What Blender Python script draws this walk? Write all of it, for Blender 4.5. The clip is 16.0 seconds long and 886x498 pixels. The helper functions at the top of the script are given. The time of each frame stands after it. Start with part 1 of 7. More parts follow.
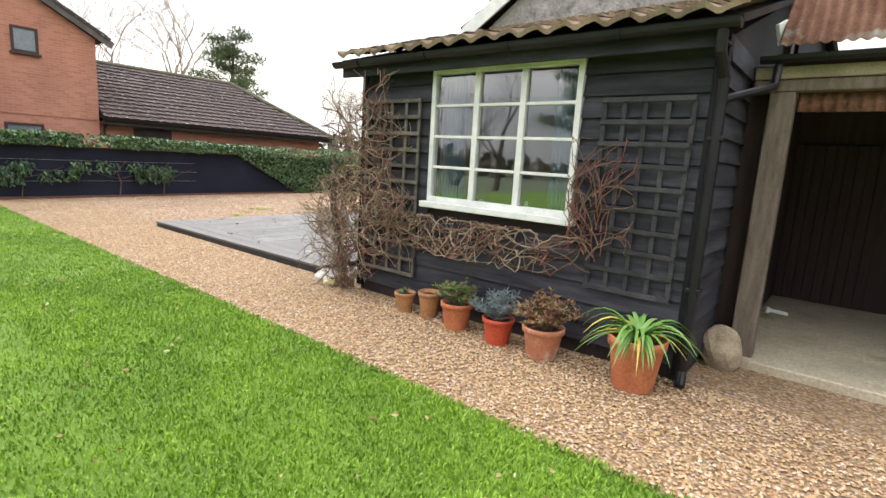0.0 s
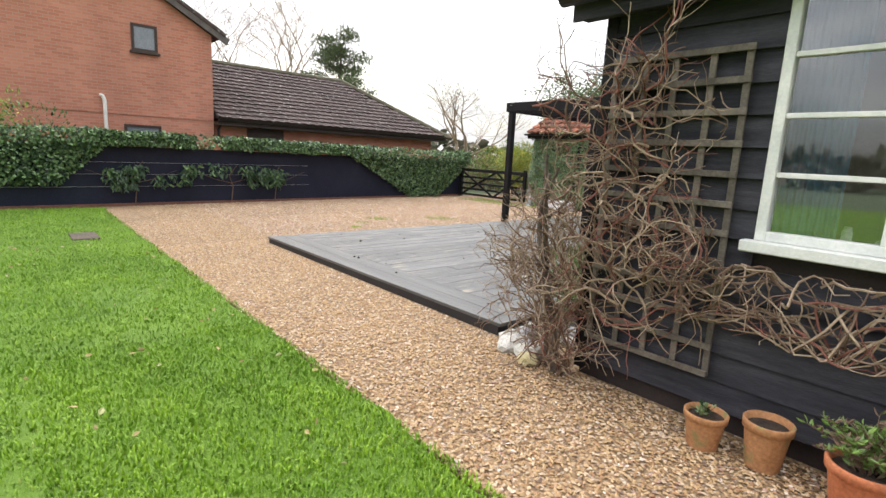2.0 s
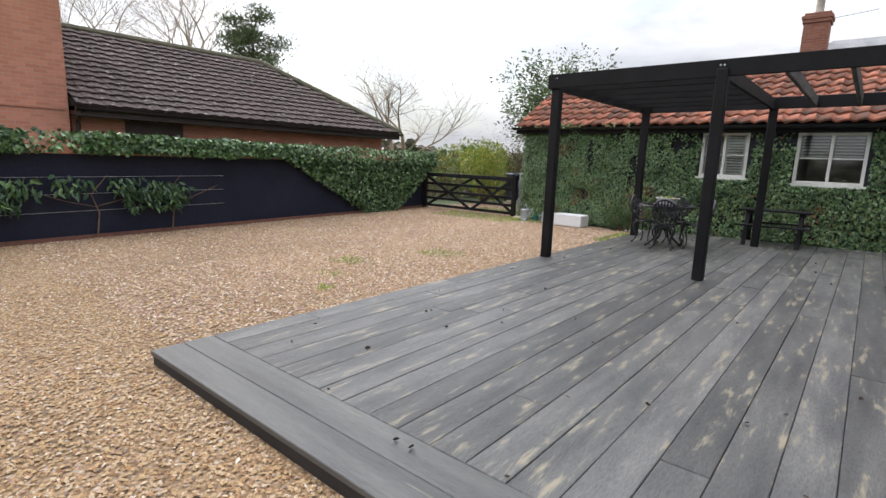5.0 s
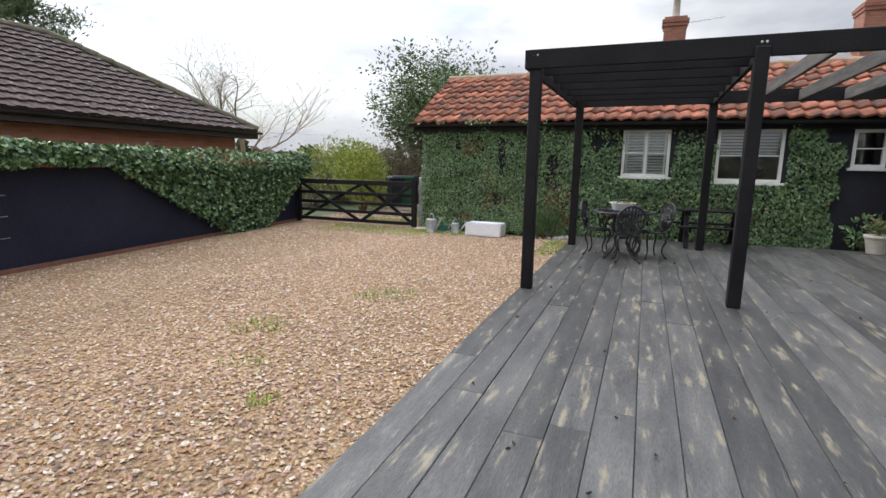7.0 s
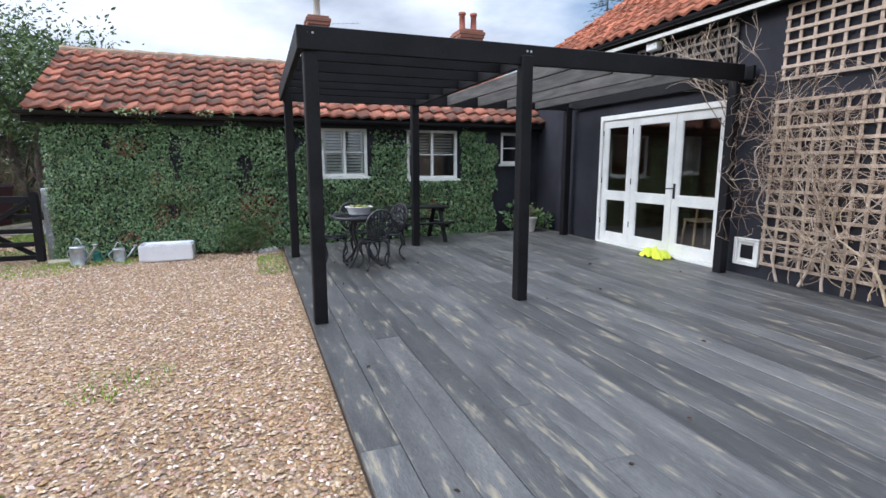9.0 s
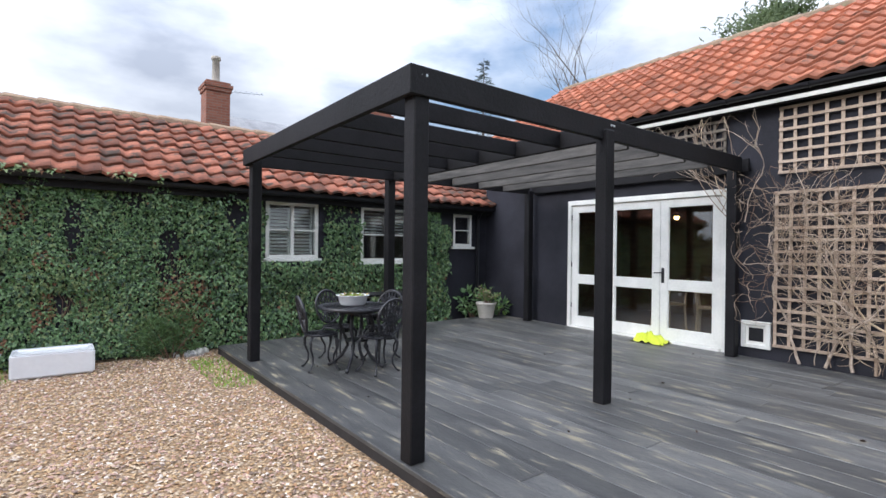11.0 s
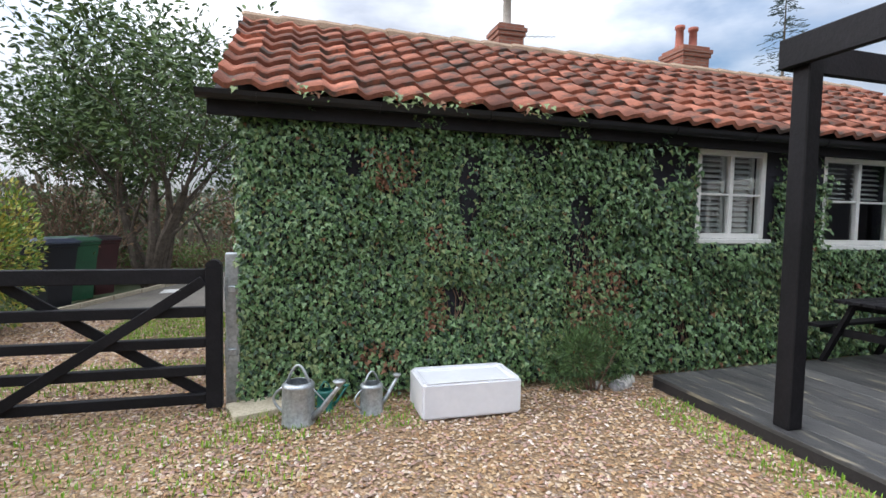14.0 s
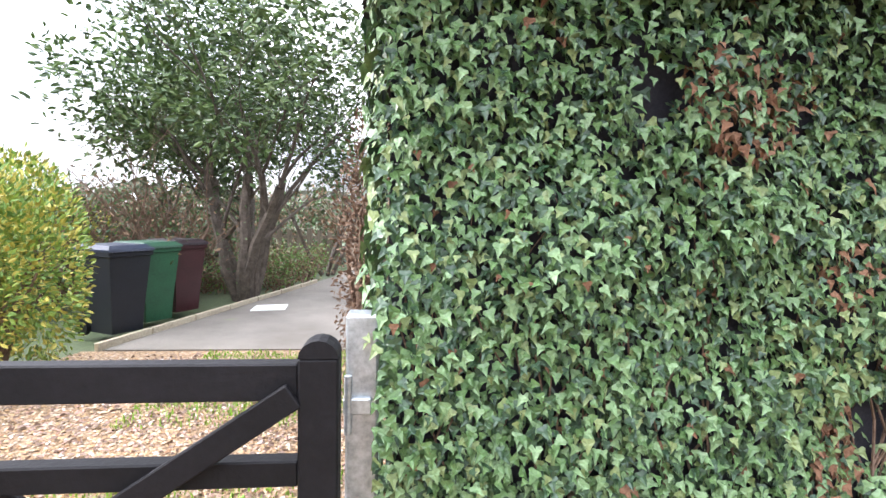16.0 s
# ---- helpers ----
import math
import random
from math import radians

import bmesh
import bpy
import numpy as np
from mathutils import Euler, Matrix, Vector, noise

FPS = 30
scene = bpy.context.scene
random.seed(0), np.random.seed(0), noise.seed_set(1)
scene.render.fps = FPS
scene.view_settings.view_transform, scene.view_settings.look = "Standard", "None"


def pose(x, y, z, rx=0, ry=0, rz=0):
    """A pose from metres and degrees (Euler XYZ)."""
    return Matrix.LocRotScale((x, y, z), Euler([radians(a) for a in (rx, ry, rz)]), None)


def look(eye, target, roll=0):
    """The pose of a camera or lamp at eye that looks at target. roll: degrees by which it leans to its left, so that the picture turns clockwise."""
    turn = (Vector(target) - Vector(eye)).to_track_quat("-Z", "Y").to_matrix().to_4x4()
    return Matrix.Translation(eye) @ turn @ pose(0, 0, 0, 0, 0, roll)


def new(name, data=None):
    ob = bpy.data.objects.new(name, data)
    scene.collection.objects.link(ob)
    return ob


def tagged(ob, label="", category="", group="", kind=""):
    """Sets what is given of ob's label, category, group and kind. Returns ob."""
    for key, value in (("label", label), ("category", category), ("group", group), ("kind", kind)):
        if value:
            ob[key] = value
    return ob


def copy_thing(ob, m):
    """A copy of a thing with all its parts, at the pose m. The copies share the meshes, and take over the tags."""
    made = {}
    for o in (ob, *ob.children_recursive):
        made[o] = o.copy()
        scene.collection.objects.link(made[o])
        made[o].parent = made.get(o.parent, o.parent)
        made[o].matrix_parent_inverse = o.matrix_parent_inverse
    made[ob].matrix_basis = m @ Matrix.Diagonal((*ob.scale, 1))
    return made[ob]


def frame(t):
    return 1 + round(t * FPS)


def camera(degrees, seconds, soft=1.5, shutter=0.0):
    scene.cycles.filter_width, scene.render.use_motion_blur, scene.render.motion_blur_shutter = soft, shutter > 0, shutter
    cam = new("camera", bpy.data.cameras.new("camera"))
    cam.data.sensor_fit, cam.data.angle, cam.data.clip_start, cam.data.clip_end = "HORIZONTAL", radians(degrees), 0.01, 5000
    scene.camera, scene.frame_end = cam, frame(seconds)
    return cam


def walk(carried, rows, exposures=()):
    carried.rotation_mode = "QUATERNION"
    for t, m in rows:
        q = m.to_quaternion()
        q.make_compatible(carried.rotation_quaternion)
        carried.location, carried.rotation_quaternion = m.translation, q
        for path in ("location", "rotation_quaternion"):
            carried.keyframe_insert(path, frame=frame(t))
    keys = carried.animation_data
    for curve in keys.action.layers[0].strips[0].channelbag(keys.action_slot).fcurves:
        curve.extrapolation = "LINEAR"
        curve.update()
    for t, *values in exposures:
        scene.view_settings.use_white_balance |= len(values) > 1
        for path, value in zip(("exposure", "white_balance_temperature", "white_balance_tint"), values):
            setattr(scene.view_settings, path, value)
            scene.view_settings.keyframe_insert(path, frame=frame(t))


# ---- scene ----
cam = camera(82.4, 16.0)
METRES, EYE, TILT, LEAN, TURN = 20.3, 1.5, 0.0, 0.0, 38.7
ROWS = [
    (0.0, 0.0, 0.0, 0.0, 0.59, -9.75, -3.46),
    (0.5, -0.0165, 0.0224, -0.0001, 6.89, -10.11, -3.44),
    (1.0, -0.0332, 0.0472, -0.0011, 10.57, -10.32, -3.31),
    (1.5, -0.0483, 0.0776, -0.0014, 11.66, -10.4, -3.11),
    (2.0, -0.0652, 0.1087, -0.0021, 10.77, -10.4, -2.92),
    (2.5, -0.0826, 0.1401, -0.004, 8.81, -10.35, -2.77),
    (3.0, -0.101, 0.1722, -0.0044, 6.63, -10.26, -2.67),
    (3.5, -0.1163, 0.2031, -0.0039, 4.78, -10.19, -2.52),
    (4.0, -0.1319, 0.2367, -0.0033, 3.55, -10.13, -2.37),
    (6.5, -0.2129, 0.3886, -0.0032, -9.36, -9.57, -1.44),
    (7.0, -0.2245, 0.4142, -0.0024, -17.05, -9.45, -1.07),
    (7.5, -0.2343, 0.4397, -0.0017, -26.5, -9.43, -0.7),
    (8.0, -0.2454, 0.4591, 0.0001, -37.06, -9.45, -0.3),
    (8.5, -0.2523, 0.4798, 0.0003, -48.14, -9.55, -0.08),
    (9.0, -0.2581, 0.5028, 0.0012, -59.04, -9.51, 0.07),
    (11.5, -0.2481, 0.6448, -0.0012, -76.12, 1.81, -0.32),
    (12.0, -0.2411, 0.6747, -0.0014, -70.29, 2.74, -0.66),
    (12.5, -0.2293, 0.7053, -0.0016, -64.23, 1.7, -0.92),
    (13.0, -0.2168, 0.7336, -0.002, -59.53, -0.26, -1.03),
    (13.5, -0.2018, 0.7634, -0.0032, -56.35, -2.14, -1.08),
    (14.0, -0.1876, 0.7939, -0.0028, -54.39, -3.36, -1.08),
    (14.5, -0.1728, 0.8238, -0.0024, -52.88, -3.85, -1.12),
    (15.0, -0.1578, 0.854, -0.0017, -51.04, -3.91, -1.17),
    (15.5, -0.1419, 0.8805, -0.0018, -48.36, -3.85, -1.22),
    (16.0, -0.1246, 0.9051, -0.0016, -44.47, -3.82, -1.23),
]
EXPOSURES = [(0.0, 0.56, 6700, 10), (1.5, 0.46, 6700, 10), (2.8, 0.41, 6700, 10), (3.5, 0.21, 6500, 10), (7.0, 0.03, 6350, 10), (8.0, 0.01, 5950, 10), (9.0, 0.16, 5700, 10), (11.5, 0.16, 5900, 10), (12.5, -0.42, 5950, 10), (13.5, -0.05, 6500, 10), (14.0, 0.15, 6050, 10), (14.5, 0.51, 6050, 10), (15.2, 0.96, 6100, 13), (16.0, 1.46, 6100, 14)]
walk(cam, [(t, pose(0, 0, EYE, TILT, LEAN, TURN) @ pose(METRES * x, METRES * y, METRES * z, 90 + pitch, roll, yaw)) for t, x, y, z, yaw, pitch, roll in ROWS],
     exposures=EXPOSURES)

# ---- world and light ----
SUN_AZ = (-0.998, 0.06)
SUN_EL = 28
world = bpy.data.worlds.new("sky")
scene.world = world
world.use_nodes = True
wn, wl = world.node_tree.nodes, world.node_tree.links
wn.clear()
w_out = wn.new("ShaderNodeOutputWorld")
w_bg = wn.new("ShaderNodeBackground")
w_sky = wn.new("ShaderNodeTexSky")
w_sky.sky_type = "NISHITA"
w_sky.sun_disc = False
w_sky.sun_elevation = radians(SUN_EL)
w_sky.sun_rotation = math.atan2(SUN_AZ[0], SUN_AZ[1])
w_sky.air_density, w_sky.dust_density = 1.0, 2.0
w_tc = wn.new("ShaderNodeTexCoord")
w_map = wn.new("ShaderNodeMapping")
w_map.inputs["Scale"].default_value = (1.0, 1.0, 2.6)
w_noise = wn.new("ShaderNodeTexNoise")
w_noise.inputs["Scale"].default_value = 2.3
w_noise.inputs["Detail"].default_value = 7
w_noise.inputs["Roughness"].default_value = 0.52
w_ramp = wn.new("ShaderNodeValToRGB")
w_ramp.color_ramp.elements[0].position, w_ramp.color_ramp.elements[0].color = 0.26, (0, 0, 0, 1)
w_ramp.color_ramp.elements[1].position, w_ramp.color_ramp.elements[1].color = 0.50, (1, 1, 1, 1)
w_noise2 = wn.new("ShaderNodeTexNoise")
w_noise2.inputs["Scale"].default_value = 3.1
w_noise2.inputs["Detail"].default_value = 6
w_cloud = wn.new("ShaderNodeValToRGB")
w_cloud.color_ramp.elements[0].position, w_cloud.color_ramp.elements[0].color = 0.33, (3.7, 3.9, 4.4, 1)
w_cloud.color_ramp.elements[1].position, w_cloud.color_ramp.elements[1].color = 0.62, (8.0, 8.0, 8.1, 1)
w_mix = wn.new("ShaderNodeMixRGB")
wl.new(w_tc.outputs["Generated"], w_map.inputs["Vector"])
wl.new(w_map.outputs["Vector"], w_noise.inputs["Vector"])
wl.new(w_map.outputs["Vector"], w_noise2.inputs["Vector"])
wl.new(w_noise.outputs["Fac"], w_ramp.inputs["Fac"])
wl.new(w_noise2.outputs["Fac"], w_cloud.inputs["Fac"])
wl.new(w_ramp.outputs["Color"], w_mix.inputs["Fac"])
wl.new(w_sky.outputs["Color"], w_mix.inputs["Color1"])
wl.new(w_cloud.outputs["Color"], w_mix.inputs["Color2"])
# an overcast dome is brighter overhead than at the horizon
w_sep, w_grad, w_dome = wn.new("ShaderNodeSeparateXYZ"), wn.new("ShaderNodeMapRange"), wn.new("ShaderNodeVectorMath")
w_grad.inputs["From Min"].default_value, w_grad.inputs["From Max"].default_value = 0.0, 1.0
w_grad.inputs["To Min"].default_value, w_grad.inputs["To Max"].default_value = 0.41, 2.3
w_dome.operation = "SCALE"
wl.new(w_tc.outputs["Generated"], w_sep.inputs[0])
wl.new(w_sep.outputs["Z"], w_grad.inputs["Value"])
wl.new(w_grad.outputs["Result"], w_dome.inputs["Scale"])
wl.new(w_mix.outputs["Color"], w_dome.inputs[0])
# thin cloud glows towards the hidden sun
w_dot, w_near, w_glow = wn.new("ShaderNodeVectorMath"), wn.new("ShaderNodeMapRange"), wn.new("ShaderNodeVectorMath")
w_dot.operation, w_glow.operation = "DOT_PRODUCT", "SCALE"
w_dot.inputs[1].default_value = (SUN_AZ[0] * 0.88, SUN_AZ[1] * 0.88, 0.47)
w_near.inputs["From Min"].default_value, w_near.inputs["From Max"].default_value = 0.1, 1.0
w_near.inputs["To Min"].default_value, w_near.inputs["To Max"].default_value = 1.0, 1.95
wl.new(w_tc.outputs["Generated"], w_dot.inputs[0])
wl.new(w_dot.outputs["Value"], w_near.inputs["Value"])
wl.new(w_near.outputs["Result"], w_glow.inputs["Scale"])
wl.new(w_dome.outputs[0], w_glow.inputs[0])
wl.new(w_glow.outputs[0], w_bg.inputs["Color"])
wl.new(w_bg.outputs["Background"], w_out.inputs["Surface"])
w_bg.inputs["Strength"].default_value = 0.15
sun = new("sun", bpy.data.lights.new("sun", "SUN"))
sun.data.energy, sun.data.angle, sun.data.color = 1.3, radians(18), (1, 0.93, 0.84)
sun.matrix_world = look((SUN_AZ[0] * 40, SUN_AZ[1] * 40, 40 * math.tan(radians(SUN_EL))), (0, 0, 0))

# ---- materials ----
def surf(name, a, b, scale=4.0, rough=0.8, bump=0.3, fine=60.0, metal=0.0, stretch=(1, 1, 1), spot=None, spot_at=0.62, spot_scale=1.3, dist=0.01, vary=0.0, spec=0.5, mottle=0.28):
    """Two-scale surface: broad noise between a and b, fine grain, optional stains, bump and per-piece variation."""
    m = bpy.data.materials.new(name)
    m.use_nodes = True
    n, l = m.node_tree.nodes, m.node_tree.links
    p = n["Principled BSDF"]
    tc, mp = n.new("ShaderNodeTexCoord"), n.new("ShaderNodeMapping")
    mp.inputs["Scale"].default_value = stretch
    l.new(tc.outputs["Object"], mp.inputs["Vector"])
    oi = n.new("ShaderNodeObjectInfo")
    va = n.new("ShaderNodeVectorMath")
    va.operation = "MULTIPLY_ADD"
    va.inputs[1].default_value = (1, 1, 1)
    l.new(mp.outputs["Vector"], va.inputs[0])
    vs = n.new("ShaderNodeMath")
    vs.operation = "MULTIPLY"
    vs.inputs[1].default_value = 37.0 if vary else 0.0
    l.new(oi.outputs["Random"], vs.inputs[0])
    l.new(vs.outputs[0], va.inputs[2])
    def nz(s, d=5):
        k = n.new("ShaderNodeTexNoise")
        k.inputs["Scale"].default_value, k.inputs["Detail"].default_value, k.inputs["Roughness"].default_value = s, d, 0.6
        l.new(va.outputs[0], k.inputs["Vector"])
        return k
    broad, grain = nz(scale), nz(fine, 3)
    r = n.new("ShaderNodeValToRGB")
    r.color_ramp.elements[0].position, r.color_ramp.elements[1].position = 0.33, 0.67
    r.color_ramp.elements[0].color, r.color_ramp.elements[1].color = (*a, 1), (*b, 1)
    l.new(broad.outputs["Fac"], r.inputs["Fac"])
    g = n.new("ShaderNodeMapRange")
    g.inputs["From Min"].default_value, g.inputs["From Max"].default_value = 0.25, 0.75
    g.inputs["To Min"].default_value, g.inputs["To Max"].default_value = 1 - mottle, 1 + mottle
    l.new(grain.outputs["Fac"], g.inputs["Value"])
    mul = n.new("ShaderNodeMixRGB")
    mul.blend_type = "MULTIPLY"
    mul.inputs["Fac"].default_value = 1
    l.new(r.outputs["Color"], mul.inputs["Color1"])
    l.new(g.outputs["Result"], mul.inputs["Color2"])
    col = mul.outputs["Color"]
    if vary:
        hsv = n.new("ShaderNodeHueSaturation")
        mr = n.new("ShaderNodeMapRange")
        mr.inputs["To Min"].default_value, mr.inputs["To Max"].default_value = 1 - vary, 1 + vary
        l.new(oi.outputs["Random"], mr.inputs["Value"])
        l.new(mr.outputs["Result"], hsv.inputs["Value"])
        l.new(col, hsv.inputs["Color"])
        col = hsv.outputs["Color"]
    if spot:
        k = nz(spot_scale, 8)
        sr = n.new("ShaderNodeMapRange")
        sr.inputs["From Min"].default_value, sr.inputs["From Max"].default_value = spot_at, spot_at + 0.11
        l.new(k.outputs["Fac"], sr.inputs["Value"])
        mx = n.new("ShaderNodeMixRGB")
        l.new(sr.outputs["Result"], mx.inputs["Fac"])
        l.new(col, mx.inputs["Color1"])
        mx.inputs["Color2"].default_value = (*spot, 1)
        col = mx.outputs["Color"]
    l.new(col, p.inputs["Base Color"])
    p.inputs["Roughness"].default_value, p.inputs["Metallic"].default_value = rough, metal
    p.inputs["Specular IOR Level"].default_value = spec
    if bump:
        bp = n.new("ShaderNodeBump")
        bp.inputs["Strength"].default_value, bp.inputs["Distance"].default_value = bump, dist
        l.new(grain.outputs["Fac"], bp.inputs["Height"])
        l.new(bp.outputs["Normal"], p.inputs["Normal"])
    return m

def leafy(name, a, b, rough=0.5, scale=9.0):
    m = surf(name, a, b, scale=scale, rough=rough, bump=0.0, fine=90)
    return m

def glassy(name, tint=(0.9, 0.95, 0.95), rough=0.02, ior=1.5):
    m = bpy.data.materials.new(name)
    m.use_nodes = True
    p = m.node_tree.nodes["Principled BSDF"]
    p.inputs["Base Color"].default_value = (*tint, 1)
    p.inputs["Roughness"].default_value = rough
    p.inputs["Transmission Weight"].default_value = 1.0
    p.inputs["IOR"].default_value = ior
    return m

def gravel_mat(name):
    m = bpy.data.materials.new(name)
    m.use_nodes = True
    n, l = m.node_tree.nodes, m.node_tree.links
    p = n["Principled BSDF"]
    tc = n.new("ShaderNodeTexCoord")
    v = n.new("ShaderNodeTexVoronoi")
    v.inputs["Scale"].default_value = 44
    l.new(tc.outputs["Object"], v.inputs["Vector"])
    r = n.new("ShaderNodeValToRGB")
    e = r.color_ramp.elements
    e[0].position, e[0].color = 0.0, (0.20, 0.13, 0.075, 1)
    e[1].position, e[1].color = 1.0, (0.53, 0.43, 0.33, 1)
    for q, c in ((0.25, (0.34, 0.215, 0.11)), (0.5, (0.44, 0.31, 0.18)), (0.75, (0.36, 0.21, 0.105))):
        k = e.new(q)
        k.color = (*c, 1)
    sep = n.new("ShaderNodeSeparateColor")
    l.new(v.outputs["Color"], sep.inputs["Color"])
    l.new(sep.outputs["Red"], r.inputs["Fac"])
    # shade between stones, painted: colour darkens towards each cell's rim
    gap_shade = n.new("ShaderNodeMapRange")
    gap_shade.inputs["From Min"].default_value, gap_shade.inputs["From Max"].default_value = 0.25, 0.75
    gap_shade.inputs["To Min"].default_value, gap_shade.inputs["To Max"].default_value = 1.0, 0.55
    l.new(v.outputs["Distance"], gap_shade.inputs["Value"])
    broad = n.new("ShaderNodeTexNoise")
    broad.inputs["Scale"].default_value, broad.inputs["Detail"].default_value = 0.7, 6
    l.new(tc.outputs["Object"], broad.inputs["Vector"])
    br = n.new("ShaderNodeMapRange")
    br.inputs["From Min"].default_value, br.inputs["From Max"].default_value = 0.3, 0.7
    br.inputs["To Min"].default_value, br.inputs["To Max"].default_value = 0.85, 1.15
    l.new(broad.outputs["Fac"], br.inputs["Value"])
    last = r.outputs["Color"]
    for s in (gap_shade, br):
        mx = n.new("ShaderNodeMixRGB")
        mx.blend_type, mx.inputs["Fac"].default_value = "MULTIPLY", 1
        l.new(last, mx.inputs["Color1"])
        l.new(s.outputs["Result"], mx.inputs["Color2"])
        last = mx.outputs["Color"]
    l.new(last, p.inputs["Base Color"])
    p.inputs["Roughness"].default_value = 0.85
    bp = n.new("ShaderNodeBump")
    bp.invert = True
    bp.inputs["Strength"].default_value, bp.inputs["Distance"].default_value = 1.0, 0.015
    l.new(v.outputs["Distance"], bp.inputs["Height"])
    l.new(bp.outputs["Normal"], p.inputs["Normal"])
    return m

def brick_mat(name, c1, c2, mortar):
    m = bpy.data.materials.new(name)
    m.use_nodes = True
    n, l = m.node_tree.nodes, m.node_tree.links
    p = n["Principled BSDF"]
    tc, sp, cb, b = n.new("ShaderNodeTexCoord"), n.new("ShaderNodeSeparateXYZ"), n.new("ShaderNodeCombineXYZ"), n.new("ShaderNodeTexBrick")
    add = n.new("ShaderNodeMath")
    l.new(tc.outputs["Object"], sp.inputs[0])
    l.new(sp.outputs["X"], add.inputs[0])
    l.new(sp.outputs["Y"], add.inputs[1])
    l.new(add.outputs[0], cb.inputs["X"])
    l.new(sp.outputs["Z"], cb.inputs["Y"])
    l.new(cb.outputs[0], b.inputs["Vector"])
    b.inputs["Scale"].default_value = 1.0
    b.inputs["Brick Width"].default_value, b.inputs["Row Height"].default_value = 0.225, 0.075
    b.inputs["Mortar Size"].default_value = 0.006
    b.inputs["Color1"].default_value, b.inputs["Color2"].default_value, b.inputs["Mortar"].default_value = (*c1, 1), (*c2, 1), (*mortar, 1)
    k = n.new("ShaderNodeTexNoise")
    k.inputs["Scale"].default_value, k.inputs["Detail"].default_value = 1.1, 7
    l.new(tc.outputs["Object"], k.inputs["Vector"])
    mr = n.new("ShaderNodeMapRange")
    mr.inputs["To Min"].default_value, mr.inputs["To Max"].default_value = 0.7, 1.3
    l.new(k.outputs["Fac"], mr.inputs["Value"])
    mx = n.new("ShaderNodeMixRGB")
    mx.blend_type, mx.inputs["Fac"].default_value = "MULTIPLY", 1
    l.new(b.outputs["Color"], mx.inputs["Color1"])
    l.new(mr.outputs["Result"], mx.inputs["Color2"])
    l.new(mx.outputs["Color"], p.inputs["Base Color"])
    p.inputs["Roughness"].default_value = 0.88
    bp = n.new("ShaderNodeBump")
    bp.invert = True
    bp.inputs["Distance"].default_value = 0.006
    l.new(b.outputs["Fac"], bp.inputs["Height"])
    l.new(bp.outputs["Normal"], p.inputs["Normal"])
    return m

M_GROUND = surf("far_ground", (0.05, 0.08, 0.03), (0.09, 0.11, 0.05), scale=0.4, fine=20, bump=0.6)
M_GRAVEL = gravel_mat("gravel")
M_STONE = [surf("pebble", a, b, scale=30, fine=200, bump=0.2, rough=0.75) for a, b in (
    ((0.35, 0.22, 0.105), (0.46, 0.305, 0.16)), ((0.48, 0.36, 0.235), (0.60, 0.48, 0.35)), ((0.26, 0.14, 0.068), (0.37, 0.21, 0.105)), ((0.43, 0.285, 0.14), (0.51, 0.365, 0.21)), ((0.17, 0.115, 0.085), (0.29, 0.21, 0.165)), ((0.58, 0.48, 0.40), (0.70, 0.62, 0.54)), ((0.37, 0.225, 0.175), (0.47, 0.31, 0.25)))]
M_TURF = surf("turf", (0.090, 0.185, 0.012), (0.155, 0.275, 0.020), scale=1.2, fine=120, bump=0.9, dist=0.03, rough=0.9)
M_GRASS = [leafy("grass_blade", a, b, 0.55, 3) for a, b in (((0.125, 0.255, 0.012), (0.195, 0.345, 0.020)), ((0.175, 0.315, 0.014), (0.25, 0.40, 0.026)), ((0.105, 0.215, 0.012), (0.165, 0.295, 0.018)), ((0.25, 0.36, 0.05), (0.33, 0.41, 0.08)))]
M_DECK = surf("weathered_deck_board", (0.048, 0.048, 0.049), (0.112, 0.110, 0.106), scale=1.6, fine=30, bump=0.4, rough=0.46, stretch=(5, 0.85, 5), spot=(0.25, 0.22, 0.155), spot_at=0.572, spot_scale=3.2, vary=0.3, mottle=0.4)
M_DECKX = surf("weathered_deck_border", (0.046, 0.046, 0.046), (0.092, 0.092, 0.088), scale=1.4, fine=26, bump=0.3, rough=0.46, stretch=(0.6, 6, 6), spot=(0.24, 0.22, 0.17), spot_at=0.66, spot_scale=2.2, vary=0.2)
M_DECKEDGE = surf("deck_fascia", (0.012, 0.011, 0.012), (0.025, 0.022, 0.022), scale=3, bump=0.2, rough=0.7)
M_BLACKWOOD = surf("black_stained_timber", (0.004, 0.0037, 0.0046), (0.011, 0.010, 0.012), scale=2, fine=40, bump=0.3, rough=0.65, spec=0.25, stretch=(1, 1, 1), vary=0.15)
M_RAFTER = surf("weathered_rafter", (0.034, 0.032, 0.030), (0.098, 0.090, 0.083), scale=3, fine=50, bump=0.4, rough=0.75, stretch=(6, 0.7, 6), vary=0.2)
# black boards with the sky's bluish reflection mixed into the base colour
M_BOARD = surf("black_weatherboard", (0.020, 0.020, 0.026), (0.062, 0.061, 0.074), scale=2.2, fine=45, bump=0.5, rough=0.75, spec=0.3, stretch=(0.7, 4, 6), spot=(0.075, 0.07, 0.075), spot_at=0.64, spot_scale=3, vary=0.25)
M_RENDER = surf("black_render", (0.014, 0.014, 0.019), (0.030, 0.030, 0.040), scale=1.3, fine=70, bump=0.35, rough=0.75, spec=0.3)
M_FENCE = surf("black_painted_wall", (0.009, 0.011, 0.026), (0.015, 0.018, 0.036), scale=1.3, fine=30, bump=0.2, rough=0.65, spec=0.25)
